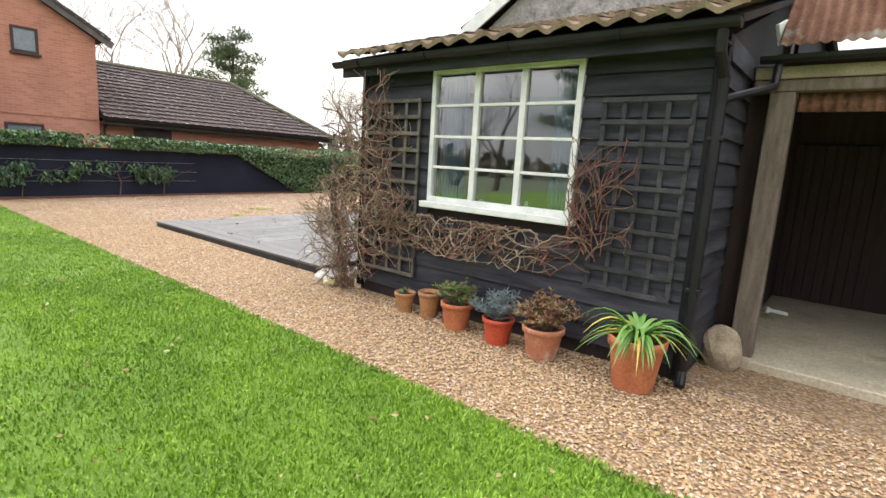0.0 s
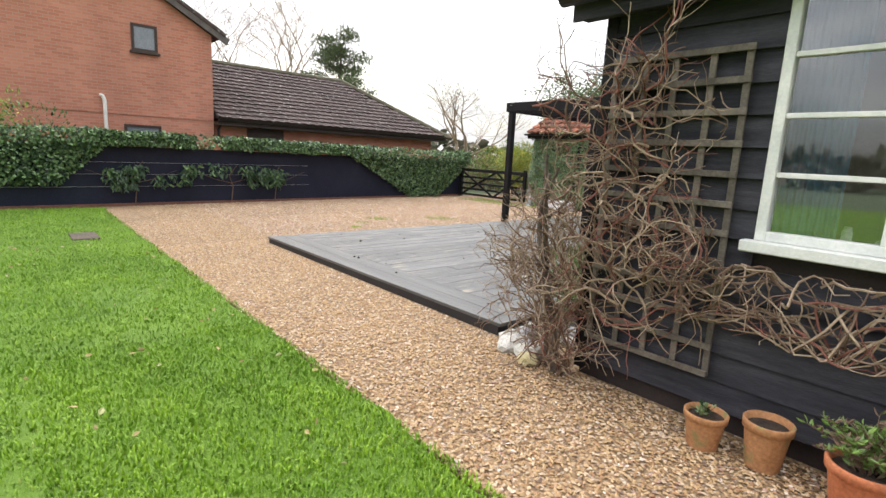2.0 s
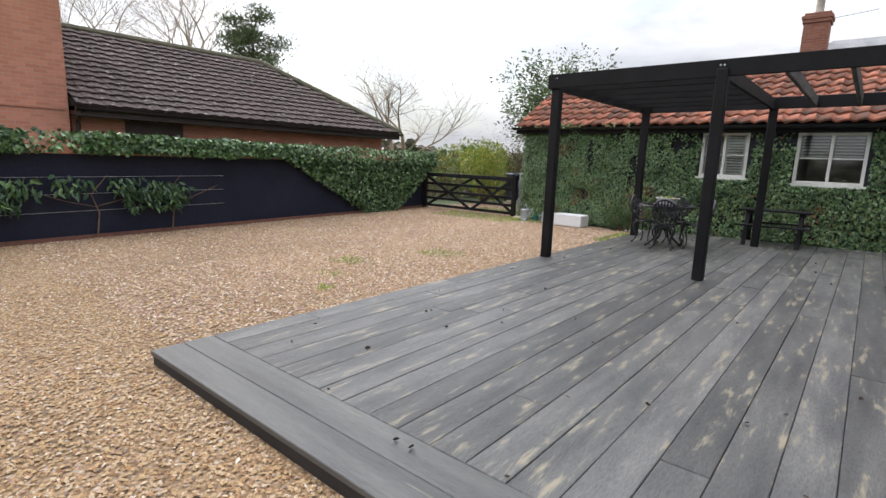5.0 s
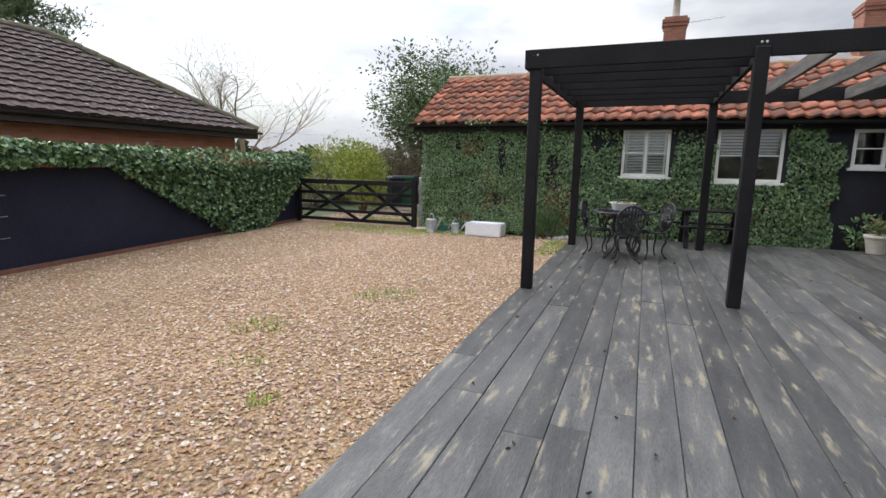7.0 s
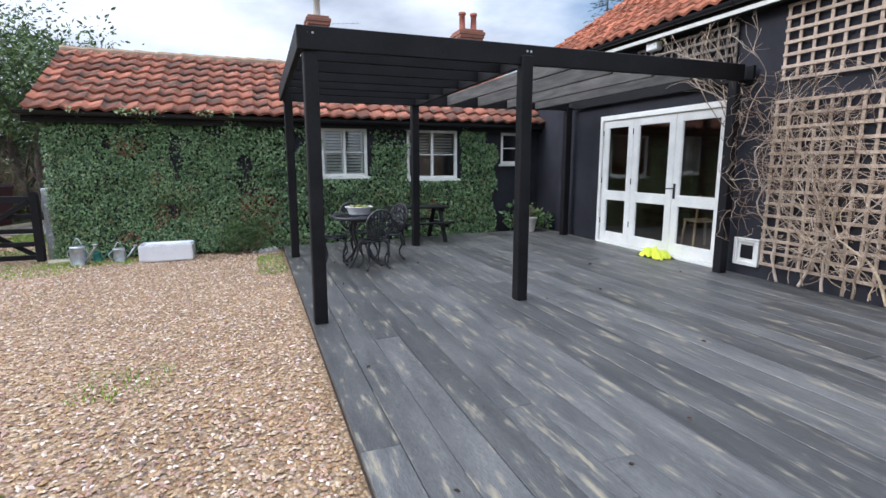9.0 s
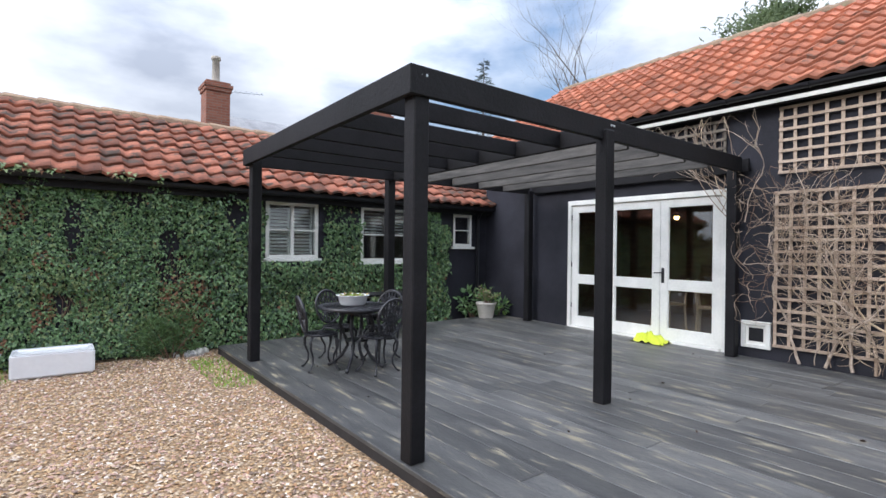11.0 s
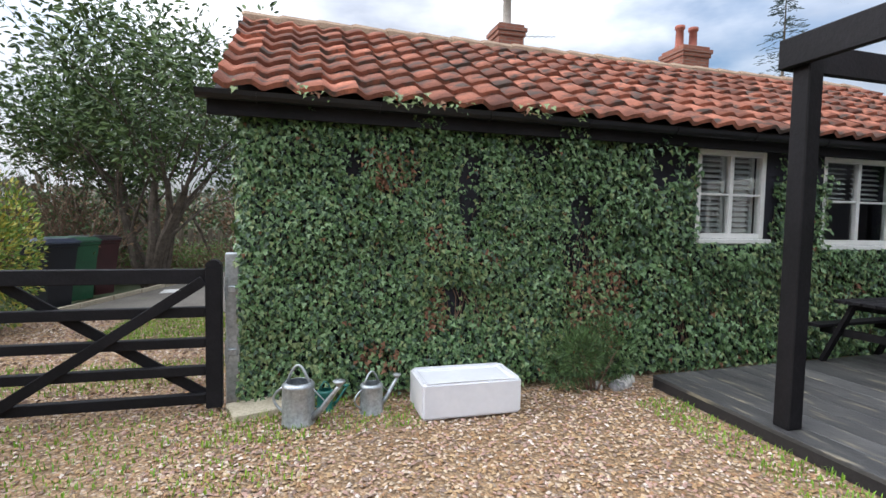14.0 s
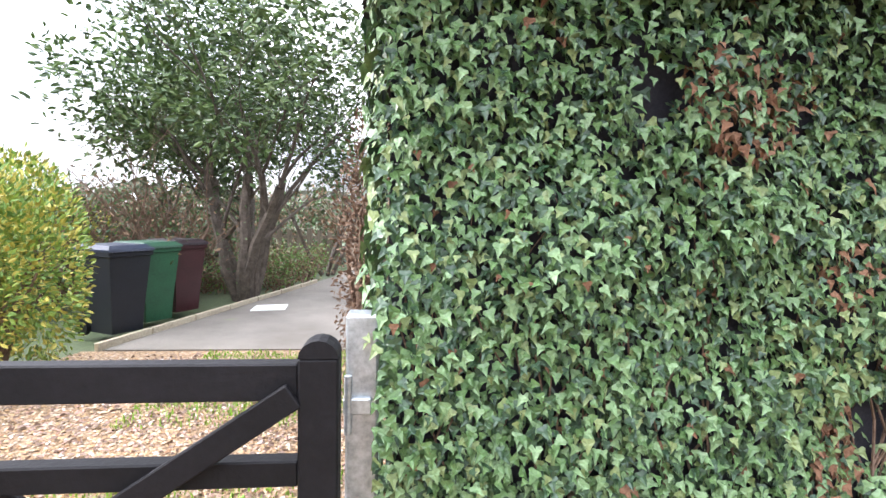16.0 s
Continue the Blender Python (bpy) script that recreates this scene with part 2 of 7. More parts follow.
M_WHITE = surf("white_gloss_paint", (0.70, 0.70, 0.66), (0.82, 0.81, 0.77), scale=3, fine=30, bump=0.1, rough=0.4, mottle=0.05)
M_CREAM = surf("worn_white_paint", (0.62, 0.64, 0.62), (0.80, 0.80, 0.77), scale=6, fine=60, bump=0.3, rough=0.5, mottle=0.08, spot=(0.40, 0.38, 0.32), spot_at=0.70, spot_scale=6)
M_TILE = surf("red_clay_pantile", (0.185, 0.070, 0.044), (0.39, 0.142, 0.084), scale=4, fine=60, bump=0.4, rough=0.85, spot=(0.085, 0.060, 0.047), spot_at=0.50, spot_scale=5, vary=0.45)
M_CLEANTILE = surf("bright_clay_pantile", (0.25, 0.086, 0.048), (0.43, 0.158, 0.088), scale=4, fine=60, bump=0.4, rough=0.85, spot=(0.13, 0.078, 0.055), spot_at=0.57, spot_scale=5, vary=0.35)
M_OLDTILE = surf("mossy_old_pantile", (0.17, 0.12, 0.08), (0.30, 0.22, 0.15), scale=5, fine=70, bump=0.5, rough=0.9, spot=(0.20, 0.19, 0.11), spot_at=0.55, spot_scale=4, vary=0.3)
M_CONC = surf("brown_concrete_tile", (0.050, 0.034, 0.032), (0.090, 0.062, 0.056), scale=1.5, fine=50, bump=0.5, rough=0.85, spot=(0.34, 0.33, 0.30), spot_at=0.585, spot_scale=8, vary=0.25)
M_SLATE = surf("grey_slate", (0.15, 0.15, 0.16), (0.26, 0.26, 0.27), scale=2, fine=30, bump=0.3, rough=0.7, vary=0.2)
M_BRICK = brick_mat("red_brickwork", (0.47, 0.185, 0.12), (0.57, 0.245, 0.165), (0.47, 0.31, 0.24))
M_CHIM = brick_mat("old_chimney_brick", (0.216, 0.072, 0.043), (0.288, 0.115, 0.072), (0.216, 0.173, 0.144))
M_TERRA = surf("terracotta", (0.42, 0.13, 0.055), (0.55, 0.20, 0.09), scale=6, fine=60, bump=0.2, rough=0.8, spot=(0.55, 0.42, 0.33), spot_at=0.66, spot_scale=7)
M_TERRA2 = surf("mossy_terracotta", (0.36, 0.17, 0.07), (0.48, 0.24, 0.11), scale=6, fine=60, bump=0.3, rough=0.85, spot=(0.24, 0.21, 0.08), spot_at=0.54, spot_scale=8)
M_REDPOT = surf("red_plastic_pot", (0.50, 0.07, 0.035), (0.58, 0.10, 0.05), scale=6, fine=60, bump=0.05, rough=0.5)
M_SOIL = surf("potting_soil", (0.025, 0.017, 0.012), (0.06, 0.04, 0.03), scale=20, fine=90, bump=0.8, rough=0.95)
M_DARK = surf("dark_interior", (0.015, 0.011, 0.010), (0.03, 0.02, 0.018), scale=2, bump=0.1)
M_ROOM = surf("room_plaster", (0.30, 0.27, 0.24), (0.36, 0.33, 0.29), scale=2, bump=0.1)
M_WOODROOM = surf("brown_timber_panelling", (0.13, 0.07, 0.035), (0.20, 0.11, 0.05), scale=3, fine=30, bump=0.2, stretch=(1, 1, 6))
M_PLASTIC = surf("black_plastic_gutter", (0.008, 0.008, 0.010), (0.014, 0.014, 0.017), scale=4, bump=0.05, rough=0.4, spec=0.35)
M_GALV = surf("galvanised_steel", (0.36, 0.39, 0.41), (0.52, 0.55, 0.57), scale=14, fine=50, bump=0.08, rough=0.42, metal=0.7)
M_CAST = surf("dark_cast_iron_paint", (0.010, 0.010, 0.013), (0.024, 0.024, 0.030), scale=20, fine=80, bump=0.3, rough=0.38, spot=(0.16, 0.16, 0.17), spot_at=0.66, spot_scale=16)
M_CERAMIC = surf("white_glazed_ceramic", (0.74, 0.75, 0.78), (0.82, 0.83, 0.85), scale=2, fine=20, bump=0.03, rough=0.18, mottle=0.03)
M_TWIG = [surf("bare_twig", a, b, scale=12, fine=70, bump=0.4, rough=0.85) for a, b in (((0.12, 0.072, 0.048), (0.21, 0.14, 0.095)), ((0.25, 0.18, 0.12), (0.40, 0.31, 0.22)), ((0.15, 0.055, 0.04), (0.24, 0.095, 0.07)))]
M_PALETWIG = [surf("pale_vine_stem", a, b, scale=12, fine=70, bump=0.4, rough=0.85) for a, b in (((0.34, 0.26, 0.20), (0.50, 0.41, 0.33)), ((0.24, 0.17, 0.12), (0.36, 0.28, 0.21)), ((0.40, 0.30, 0.20), (0.55, 0.44, 0.30)))]
M_BARK = surf("tree_bark", (0.07, 0.055, 0.042), (0.15, 0.12, 0.095), scale=8, fine=30, bump=0.8, dist=0.03, rough=0.9)
M_TRELLIS = surf("grey_weathered_trellis", (0.10, 0.085, 0.07), (0.19, 0.165, 0.135), scale=6, fine=60, bump=0.4, rough=0.85, vary=0.25)
M_TRELLISD = surf("dark_trellis", (0.022, 0.021, 0.024), (0.055, 0.052, 0.056), scale=6, fine=60, bump=0.4, rough=0.85, vary=0.25)
M_TRELLISP = surf("pale_trellis", (0.36, 0.27, 0.20), (0.52, 0.41, 0.32), scale=6, fine=60, bump=0.4, rough=0.85, vary=0.2)
M_IVY = [leafy("ivy_leaf", a, b, r, 14) for a, b, r in (((0.069, 0.140, 0.045), (0.121, 0.214, 0.071), 0.36), ((0.130, 0.225, 0.093), (0.207, 0.311, 0.143), 0.38), ((0.022, 0.054, 0.026), (0.050, 0.099, 0.043), 0.34), ((0.151, 0.205, 0.070), (0.216, 0.270, 0.108), 0.48), ((0.140, 0.065, 0.032), (0.227, 0.119, 0.065), 0.8))]
M_TREELEAF = [leafy("evergreen_leaf", a, b, 0.5, 8) for a, b in (((0.060, 0.110, 0.030), (0.100, 0.165, 0.048)), ((0.105, 0.170, 0.048), (0.160, 0.230, 0.070)), ((0.036, 0.070, 0.022), (0.06, 0.10, 0.034)))]
M_GOLD = [leafy("golden_hedge_leaf", a, b, 0.5, 8) for a, b in (((0.176, 0.270, 0.041), (0.297, 0.378, 0.054)), ((0.108, 0.203, 0.034), (0.176, 0.284, 0.054)), ((0.405, 0.378, 0.068), (0.540, 0.459, 0.095)))]
M_PINE = [leafy("pine_needles", a, b, 0.7, 2) for a, b in (((0.10, 0.14, 0.055), (0.15, 0.19, 0.085)), ((0.07, 0.10, 0.045), (0.11, 0.15, 0.065)))]
M_RUST = surf("rusty_corrugated_iron", (0.16, 0.065, 0.04), (0.30, 0.15, 0.10), scale=4, fine=50, bump=0.4, rough=0.8, spot=(0.42, 0.36, 0.32), spot_at=0.58, spot_scale=3)
M_FLINT = surf("grey_lime_render", (0.20, 0.19, 0.18), (0.40, 0.38, 0.36), scale=6, fine=30, bump=0.8, dist=0.03, rough=0.9, spot=(0.10, 0.10, 0.10), spot_at=0.58, spot_scale=4)
M_OAK = surf("weathered_oak_post", (0.12, 0.095, 0.07), (0.22, 0.18, 0.14), scale=5, fine=50, bump=0.5, rough=0.85, stretch=(4, 4, 0.6))
M_SLAB = surf("stained_concrete_slab", (0.38, 0.33, 0.23), (0.52, 0.46, 0.34), scale=2, fine=40, bump=0.3, rough=0.85, spot=(0.22, 0.20, 0.10), spot_at=0.6, spot_scale=2)
M_ROAD = surf("worn_tarmac", (0.149, 0.132, 0.109), (0.218, 0.196, 0.167), scale=1.2, fine=90, bump=0.5, rough=0.9, spot=(0.184, 0.230, 0.092), spot_at=0.62, spot_scale=1)
M_ROCK = [surf("rockery_stone", a, b, scale=7, fine=40, bump=0.5, rough=0.8) for a, b in (((0.34, 0.33, 0.30), (0.60, 0.58, 0.53)), ((0.18, 0.18, 0.19), (0.42, 0.41, 0.40)), ((0.48, 0.42, 0.20), (0.60, 0.54, 0.32)))]
M_GLASS = glassy("window_glass", ior=1.75)
M_OLDGLASS = glassy("old_shed_glass", ior=2.25)

# ---- mesh helpers ----
def mesh_ob(name, verts, faces, mats, parent=None, at=None, smooth=False, idx=None):
    me = bpy.data.meshes.new(name)
    me.from_pydata([tuple(v) for v in verts], [], faces)
    for m in (mats if isinstance(mats, (list, tuple)) else [mats]):
        me.materials.append(m)
    if idx is not None:
        me.polygons.foreach_set("material_index", idx)
    if smooth:
        me.polygons.foreach_set("use_smooth", [True] * len(me.polygons))
    me.update()
    ob = new(name, me)
    ob.parent = parent
    if at is not None:
        ob.matrix_basis = at
    return ob

class Build:
    """Gathers shaped pieces of one part into one mesh."""
    def __init__(self):
        self.v, self.f, self.i = [], [], []
    def add(self, vs, fs, mi=0):
        o = len(self.v)
        self.v += [tuple(v) for v in vs]
        self.f += [tuple(o + k for k in q) for q in fs]
        self.i += [mi] * len(fs)
    def box(self, x0, x1, y0, y1, z0, z1, bevel=0.0, m=None, mi=0):
        """A box with chamfered edges."""
        m = m or Matrix()
        if not bevel:
            vs = [m @ Vector((x, y, z)) for z in (z0, z1) for x, y in ((x0, y0), (x1, y0), (x1, y1), (x0, y1))]
            self.add(vs, [(3, 2, 1, 0), (4, 5, 6, 7), (0, 1, 5, 4), (1, 2, 6, 5), (2, 3, 7, 6), (3, 0, 4, 7)], mi)
            return self
        bm = bmesh.new()
        bmesh.ops.create_cube(bm, size=1, matrix=Matrix.Translation(((x0 + x1) / 2, (y0 + y1) / 2, (z0 + z1) / 2)) @ Matrix.Diagonal((x1 - x0, y1 - y0, z1 - z0, 1)))
        bmesh.ops.bevel(bm, geom=bm.edges[:], offset=bevel, segments=1, affect="EDGES")
        bm.verts.index_update()
        self.add([m @ v.co for v in bm.verts], [[v.index for v in q.verts] for q in bm.faces], mi)
        bm.free()
        return self
    def bar(self, a, b, w, h, up=(0, 0, 1), bevel=0.004, mi=0):
        """A squared timber from a to b."""
        a, b = Vector(a), Vector(b)
        d = (b - a)
        x = d.normalized()
        y = Vector(up).cross(x)
        if y.length < 1e-4:
            y = Vector((1, 0, 0)).cross(x)
        y.normalize()
        z = x.cross(y)
        m = Matrix((x, y, z)).transposed().to_4x4()
        m.translation = a
        return self.box(0, d.length, -w / 2, w / 2, -h / 2, h / 2, bevel, m, mi)
    def tube(self, pts, rad, sides=6, mi=0, caps=True):
        pts = [Vector(p) for p in pts]
        rad = rad if isinstance(rad, (list, tuple)) else [rad] * len(pts)
        vs, fs, u = [], [], None
        for k, p in enumerate(pts):
            d = (pts[min(k + 1, len(pts) - 1)] - pts[max(k - 1, 0)])
            if d.length < 1e-7:
                d = Vector((0, 0, 1))
            d.normalize()
            if u is None:
                u = d.orthogonal().normalized()
            u = (u - d * u.dot(d))
            u = u.normalized() if u.length > 1e-5 else d.orthogonal().normalized()
            w = d.cross(u)
            for s in range(sides):
                a = 2 * math.pi * s / sides
                vs.append(p + (u * math.cos(a) + w * math.sin(a)) * rad[k])
        for k in range(len(pts) - 1):
            for s in range(sides):
                s2 = (s + 1) % sides
                fs.append((k * sides + s, k * sides + s2, (k + 1) * sides + s2, (k + 1) * sides + s))
        if caps:
            fs.append(tuple(range(sides))[::-1])
            fs.append(tuple(range((len(pts) - 1) * sides, len(pts) * sides)))
        self.add(vs, fs, mi)
        return self
    def lathe(self, profile, c=(0, 0, 0), sides=24, mi=0):
        vs, fs = [], []
        for r, z in profile:
            for s in range(sides):
                a = 2 * math.pi * s / sides
                vs.append((c[0] + r * math.cos(a), c[1] + r * math.sin(a), c[2] + z))
        for k in range(len(profile) - 1):
            for s in range(sides):
                s2 = (s + 1) % sides
                fs.append((k * sides + s, k * sides + s2, (k + 1) * sides + s2, (k + 1) * sides + s))
        self.add(vs, fs, mi)
        return self
    def ob(self, name, mats, parent=None, at=None, smooth=False):
        return mesh_ob(name, self.v, self.f, mats, parent, at, smooth, self.i)

def root(name, label, category, at=(0, 0, 0), rz=0, group="", kind=""):
    e = new(name)
    e.matrix_basis = pose(*at, 0, 0, rz)
    e.empty_display_size = 0.1
    return tagged(e, label, category, group, kind)

rnd = random.Random(7)
def U(a, b):
    return rnd.uniform(a, b)

LEAF = [(0, 0, 0), (0.34, -0.04, 0.04), (0.47, 0.16, -0.02), (0.25, 0.44, 0.05), (0, 1.08, -0.12), (-0.25, 0.44, 0.05), (-0.47, 0.16, -0.02), (-0.34, -0.04, 0.04)]
LEAFC = (0, 0.36, -0.03)
OVAL = [(0, 0, 0), (0.22, 0.35, 0.05), (0.18, 0.7, 0.04), (0, 1, -0.08), (-0.18, 0.7, 0.04), (-0.22, 0.35, 0.05)]
class Leaves:
    """Many small leaves in one mesh."""
    def __init__(self):
        self.v, self.f, self.i = [], [], []
    def ivy(self, p, normal, size, mi):
        n = Vector(normal).normalized()
        n = (n + Vector((U(-.75, .75), U(-.6, .6), U(-.3, .8)))).normalized()
        down = Vector((U(-.8, .8), U(-.4, .3), -1))
        y = (down - n * down.dot(n)).normalized()
        x = y.cross(n)
        p = Vector(p)
        o = len(self.v)
        self.v.append(tuple(p + (y * LEAFC[1] + n * LEAFC[2]) * size))
        for a, b, c in LEAF:
            self.v.append(tuple(p + (x * a + y * b + n * c) * size))
        for k in range(8):
            self.f.append((o, o + 1 + k, o + 1 + (k + 1) % 8))
            self.i.append(mi)
    def oval(self, p, direction, size, mi, wide=1.0):
        y = Vector(direction).normalized()
        n = Vector((U(-1, 1), U(-1, 1), U(-.2, 1)))
        x = y.cross(n)
        if x.length < 1e-4:
            x = y.orthogonal()
        x.normalize()
        n = x.cross(y)
        p = Vector(p)
        o = len(self.v)
        for a, b, c in OVAL:
            self.v.append(tuple(p + (x * a * wide + y * b + n * c) * size))
        self.f += [(o, o + 1, o + 2, o + 3), (o, o + 3, o + 4, o + 5)]
        self.i += [mi, mi]
    def ob(self, name, mats, parent=None):
        return mesh_ob(name, self.v, self.f, mats, parent, idx=self.i)

# ---- ground ----
def fence_x(y):
    return -15.55 - (y - 1.8) * 0.108

def deck_z(x, y):
    u, v = (x + 10.05) / 5.3, (y - 3.93) / 10.0
    return 0.09 + 0.02 * v * (1 - u) + (0.02 + 0.07 * v) * u

def sheet(name, poly, z, mat, label, depth=0.05, kind="structure", cat="ground"):
    n = len(poly)
    vs = [(x, y, z) for x, y in poly] + [(x, y, z - depth) for x, y in poly]
    fs = [tuple(range(n)), tuple(range(2 * n - 1, n - 1, -1))] + [(k, k + n, (k + 1) % n + n, (k + 1) % n) for k in range(n)]
    return tagged(mesh_ob(name, vs, fs, mat), label, cat, "", kind)

sheet("ground", [(-700, -700), (700, -700), (700, 700), (-700, 700)], -0.06, M_GROUND, "flat rough grassland around the garden", 0.5)
GRAVEL_AREA = [(9, 2.42), (9, 14), (-4, 18.2), (-16.6, 18.2), (-17.1, 16), (-15.55, 2.42)]
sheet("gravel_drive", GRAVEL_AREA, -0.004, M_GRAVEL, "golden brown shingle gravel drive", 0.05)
lawn_edge = [(9 - 0.4 * k, 2.40 + 0.035 * math.sin(k * 1.7) + 0.02 * math.sin(k * 4.1)) for k in range(61)]
lawn = sheet("lawn", [(-15.3, 2.50), (-15.3, -22), (9, -22)] + lawn_edge, 0.012, M_TURF, "bright green mown lawn beside the gravel", 0.06, cat="lawn")

def pebbles():
    """Loose stones over the gravel near the walk."""
    vs, fs, ids = [], [], []
    g = np.random.default_rng(3)
    def strew(x0, x1, y0, y1, per, keep=None):
        n = int((x1 - x0) * (y1 - y0) * per)
        for x, y in zip(g.uniform(x0, x1, n), g.uniform(y0, y1, n)):
            if keep and not keep(x, y):
                continue
            s = g.uniform(0.0065, 0.0140) if y < 4.2 else g.uniform(0.0078, 0.0178)
            a = g.uniform(0, 6.28)
            sx, sy, sz = s * g.uniform(1, 1.5), s * g.uniform(0.7, 1), s * g.uniform(0.4, 0.7)
            ca, sa = math.cos(a), math.sin(a)
            o = len(vs)
            tx, ty = g.uniform(-.35, .35), g.uniform(-.35, .35)
            for px, py, pz in ((1, .1, 0), (.2, 1, .1), (-1, .2, -.1), (-.1, -1, 0), (.25, .15, 1), (-.3, -.2, .9)):
                X, Y, Z = px * sx, py * sy, pz * sz
                vs.append((x + X * ca - Y * sa, y + X * sa + Y * ca, 0.002 + sz * .35 + Z + tx * X + ty * Y))
            fs.extend([(o, o + 1, o + 4), (o + 1, o + 5, o + 4), (o + 1, o + 2, o + 5), (o + 2, o + 3, o + 5), (o + 3, o + 4, o + 5), (o + 3, o, o + 4)])
            ids.extend([int(g.choice(7, p=(.29, .18, .14, .30, .05, .02, .02) if y < 4.2 else (.13, .20, .13, .12, .13, .08, .21)))] * 6)
    off_deck = lambda x, y: not (-10.1 < x < -5.1 and y > 3.9) and y > 2.41 + 0.03 * math.sin(x * 3)
    strew(-1.5, 1.0, 2.4, 3.9, 2000, off_deck)
    strew(-5.2, -1.5, 2.4, 3.85, 2200, off_deck)
    strew(-13.0, -10.3, 2.42, 3.0, 700, off_deck)
    strew(-10.3, -5.2, 2.4, 4.0, 1900, off_deck)
    strew(-13.0, -10.05, 3.0, 8.0, 1100, off_deck)
    strew(-13.9, -10.05, 8.0, 14.1, 1050, off_deck)
    strew(-16.4, -13.0, 3.0, 14.1, 520, lambda x, y: x > fence_x(y) + 0.1)
    strew(-16.8, -13.6, 14.1, 17.9, 900)
    return tagged(mesh_ob("gravel_stones", vs, fs, M_STONE, idx=ids), "loose golden and brown flint gravel stones", "gravel", "", "stuff")
pebbles()

def grass(name, label, areas, mats, h0, h1):
    vs, fs, ids = [], [], []
    g = np.random.default_rng(5)
    for x0, x1, y0, y1, per in areas:
        n = int((x1 - x0) * (y1 - y0) * per)
        for x, y in zip(g.uniform(x0, x1, n), g.uniform(y0, y1, n)):
            if noise.noise(Vector((x * .9, y * .9, 0))) < -0.35 and g.uniform() < .5:
                continue
            h, a, w, b = g.uniform(h0, h1), g.uniform(0, 6.28), g.uniform(0.003, 0.006), g.uniform(0.1, 0.75)
            dx, dy = math.cos(a), math.sin(a)
            o = len(vs)
            vs.extend([(x - dy * w, y + dx * w, 0.01), (x + dy * w, y - dx * w, 0.01), (x + dx * h * b * .4 + dy * w * .8, y + dy * h * b * .4 - dx * w * .8, 0.01 + h * .6), (x + dx * h * b * .4 - dy * w * .8, y + dy * h * b * .4 + dx * w * .8, 0.01 + h * .6), (x + dx * h * b, y + dy * h * b, 0.01 + h * (1 - .25 * b))])
            fs.extend([(o, o + 1, o + 2, o + 3), (o + 3, o + 2, o + 4)])
            tone = noise.noise(Vector((x * .8 + 9, y * 1.1, 3))) + .5 * noise.noise(Vector((x * 3, y * 3, 8)))
            h *= 1 + .5 * tone
            k = (1 if tone > .12 else 2 if tone < -.2 else 0) if g.uniform() < .6 else min(3, int(g.exponential(0.8)))
            ids.extend([k, k])
    return tagged(mesh_ob(name, vs, fs, mats, idx=ids), label, "grass", "", "stuff")
grass("lawn_grass", "short bright green lawn grass blades", [(-6.5, 0.6, 0.9, 2.43, 4600), (-4.5, 0.4, -0.6, 0.9, 3000), (-10, -6.5, 0.0, 2.43, 2000), (-6.5, -4.5, 0.0, 0.9, 2600), (-10.0, -4.5, -2.0, 0.0, 1000), (-4.5, 0.0, -2.0, -0.6, 900), (-15.3, -10, -2.0, 2.43, 1000)], M_GRASS, 0.015, 0.042)
grass("weed_tufts", "small grass weeds growing in the gravel", [(-15.5, -13.0, 12.9, 14.1, 500), (-13.6, -12.2, 13.5, 14.2, 800), (-10.5, -10.08, 12.0, 13.6, 1000), (-11.7, -11.1, 8.3, 8.9, 500), (-12.1, -11.6, 6.9, 7.4, 600), (-11.0, -10.8, 5.9, 6.1, 1200), (-11.6, -11.2, 6.3, 6.6, 500), (-15.6, -13.7, 14.7, 15.6, 900), (-15.3, -13.8, 16.2, 18.1, 1500)], M_GRASS, 0.015, 0.05)

def fallen_leaves():
    L = Leaves()
    for k in range(260):
        x, y = U(-11, 0), U(-1.5, 2.35)
        L.oval((x, y, 0.05), (U(-1, 1), U(-1, 1), U(-.1, .2)), U(0.025, 0.055), rnd.choice((0, 0, 1)), 1.3)
    for k in range(1500):
        x, y = U(-17, -13.8), U(14.6, 18)
        L.oval((x, y, 0.012), (U(-1, 1), U(-1, 1), U(-.05, .15)), U(0.025, 0.055), 3, 1.3)
    for k in range(60):
        x, y = U(-9.9, -5.2), U(4.2, 13.5)
        L.oval((x, y, deck_z(x, y) + .012), (U(-1, 1), U(-1, 1), U(-.05, .2)), U(0.02, 0.05), 2, 1.3)
    tagged(L.ob("fallen_leaves", [surf("fallen_leaf", (0.30, 0.22, 0.09), (0.42, 0.34, 0.16)), surf("pale_fallen_leaf", (0.36, 0.36, 0.16), (0.46, 0.44, 0.24)), surf("dark_fallen_leaf", (0.03, 0.02, 0.015), (0.06, 0.04, 0.03)), surf("brown_leaf_litter", (0.17, 0.11, 0.08), (0.30, 0.21, 0.16))]), "scattered yellow and brown fallen leaves", "leaves", "", "stuff")
fallen_leaves()

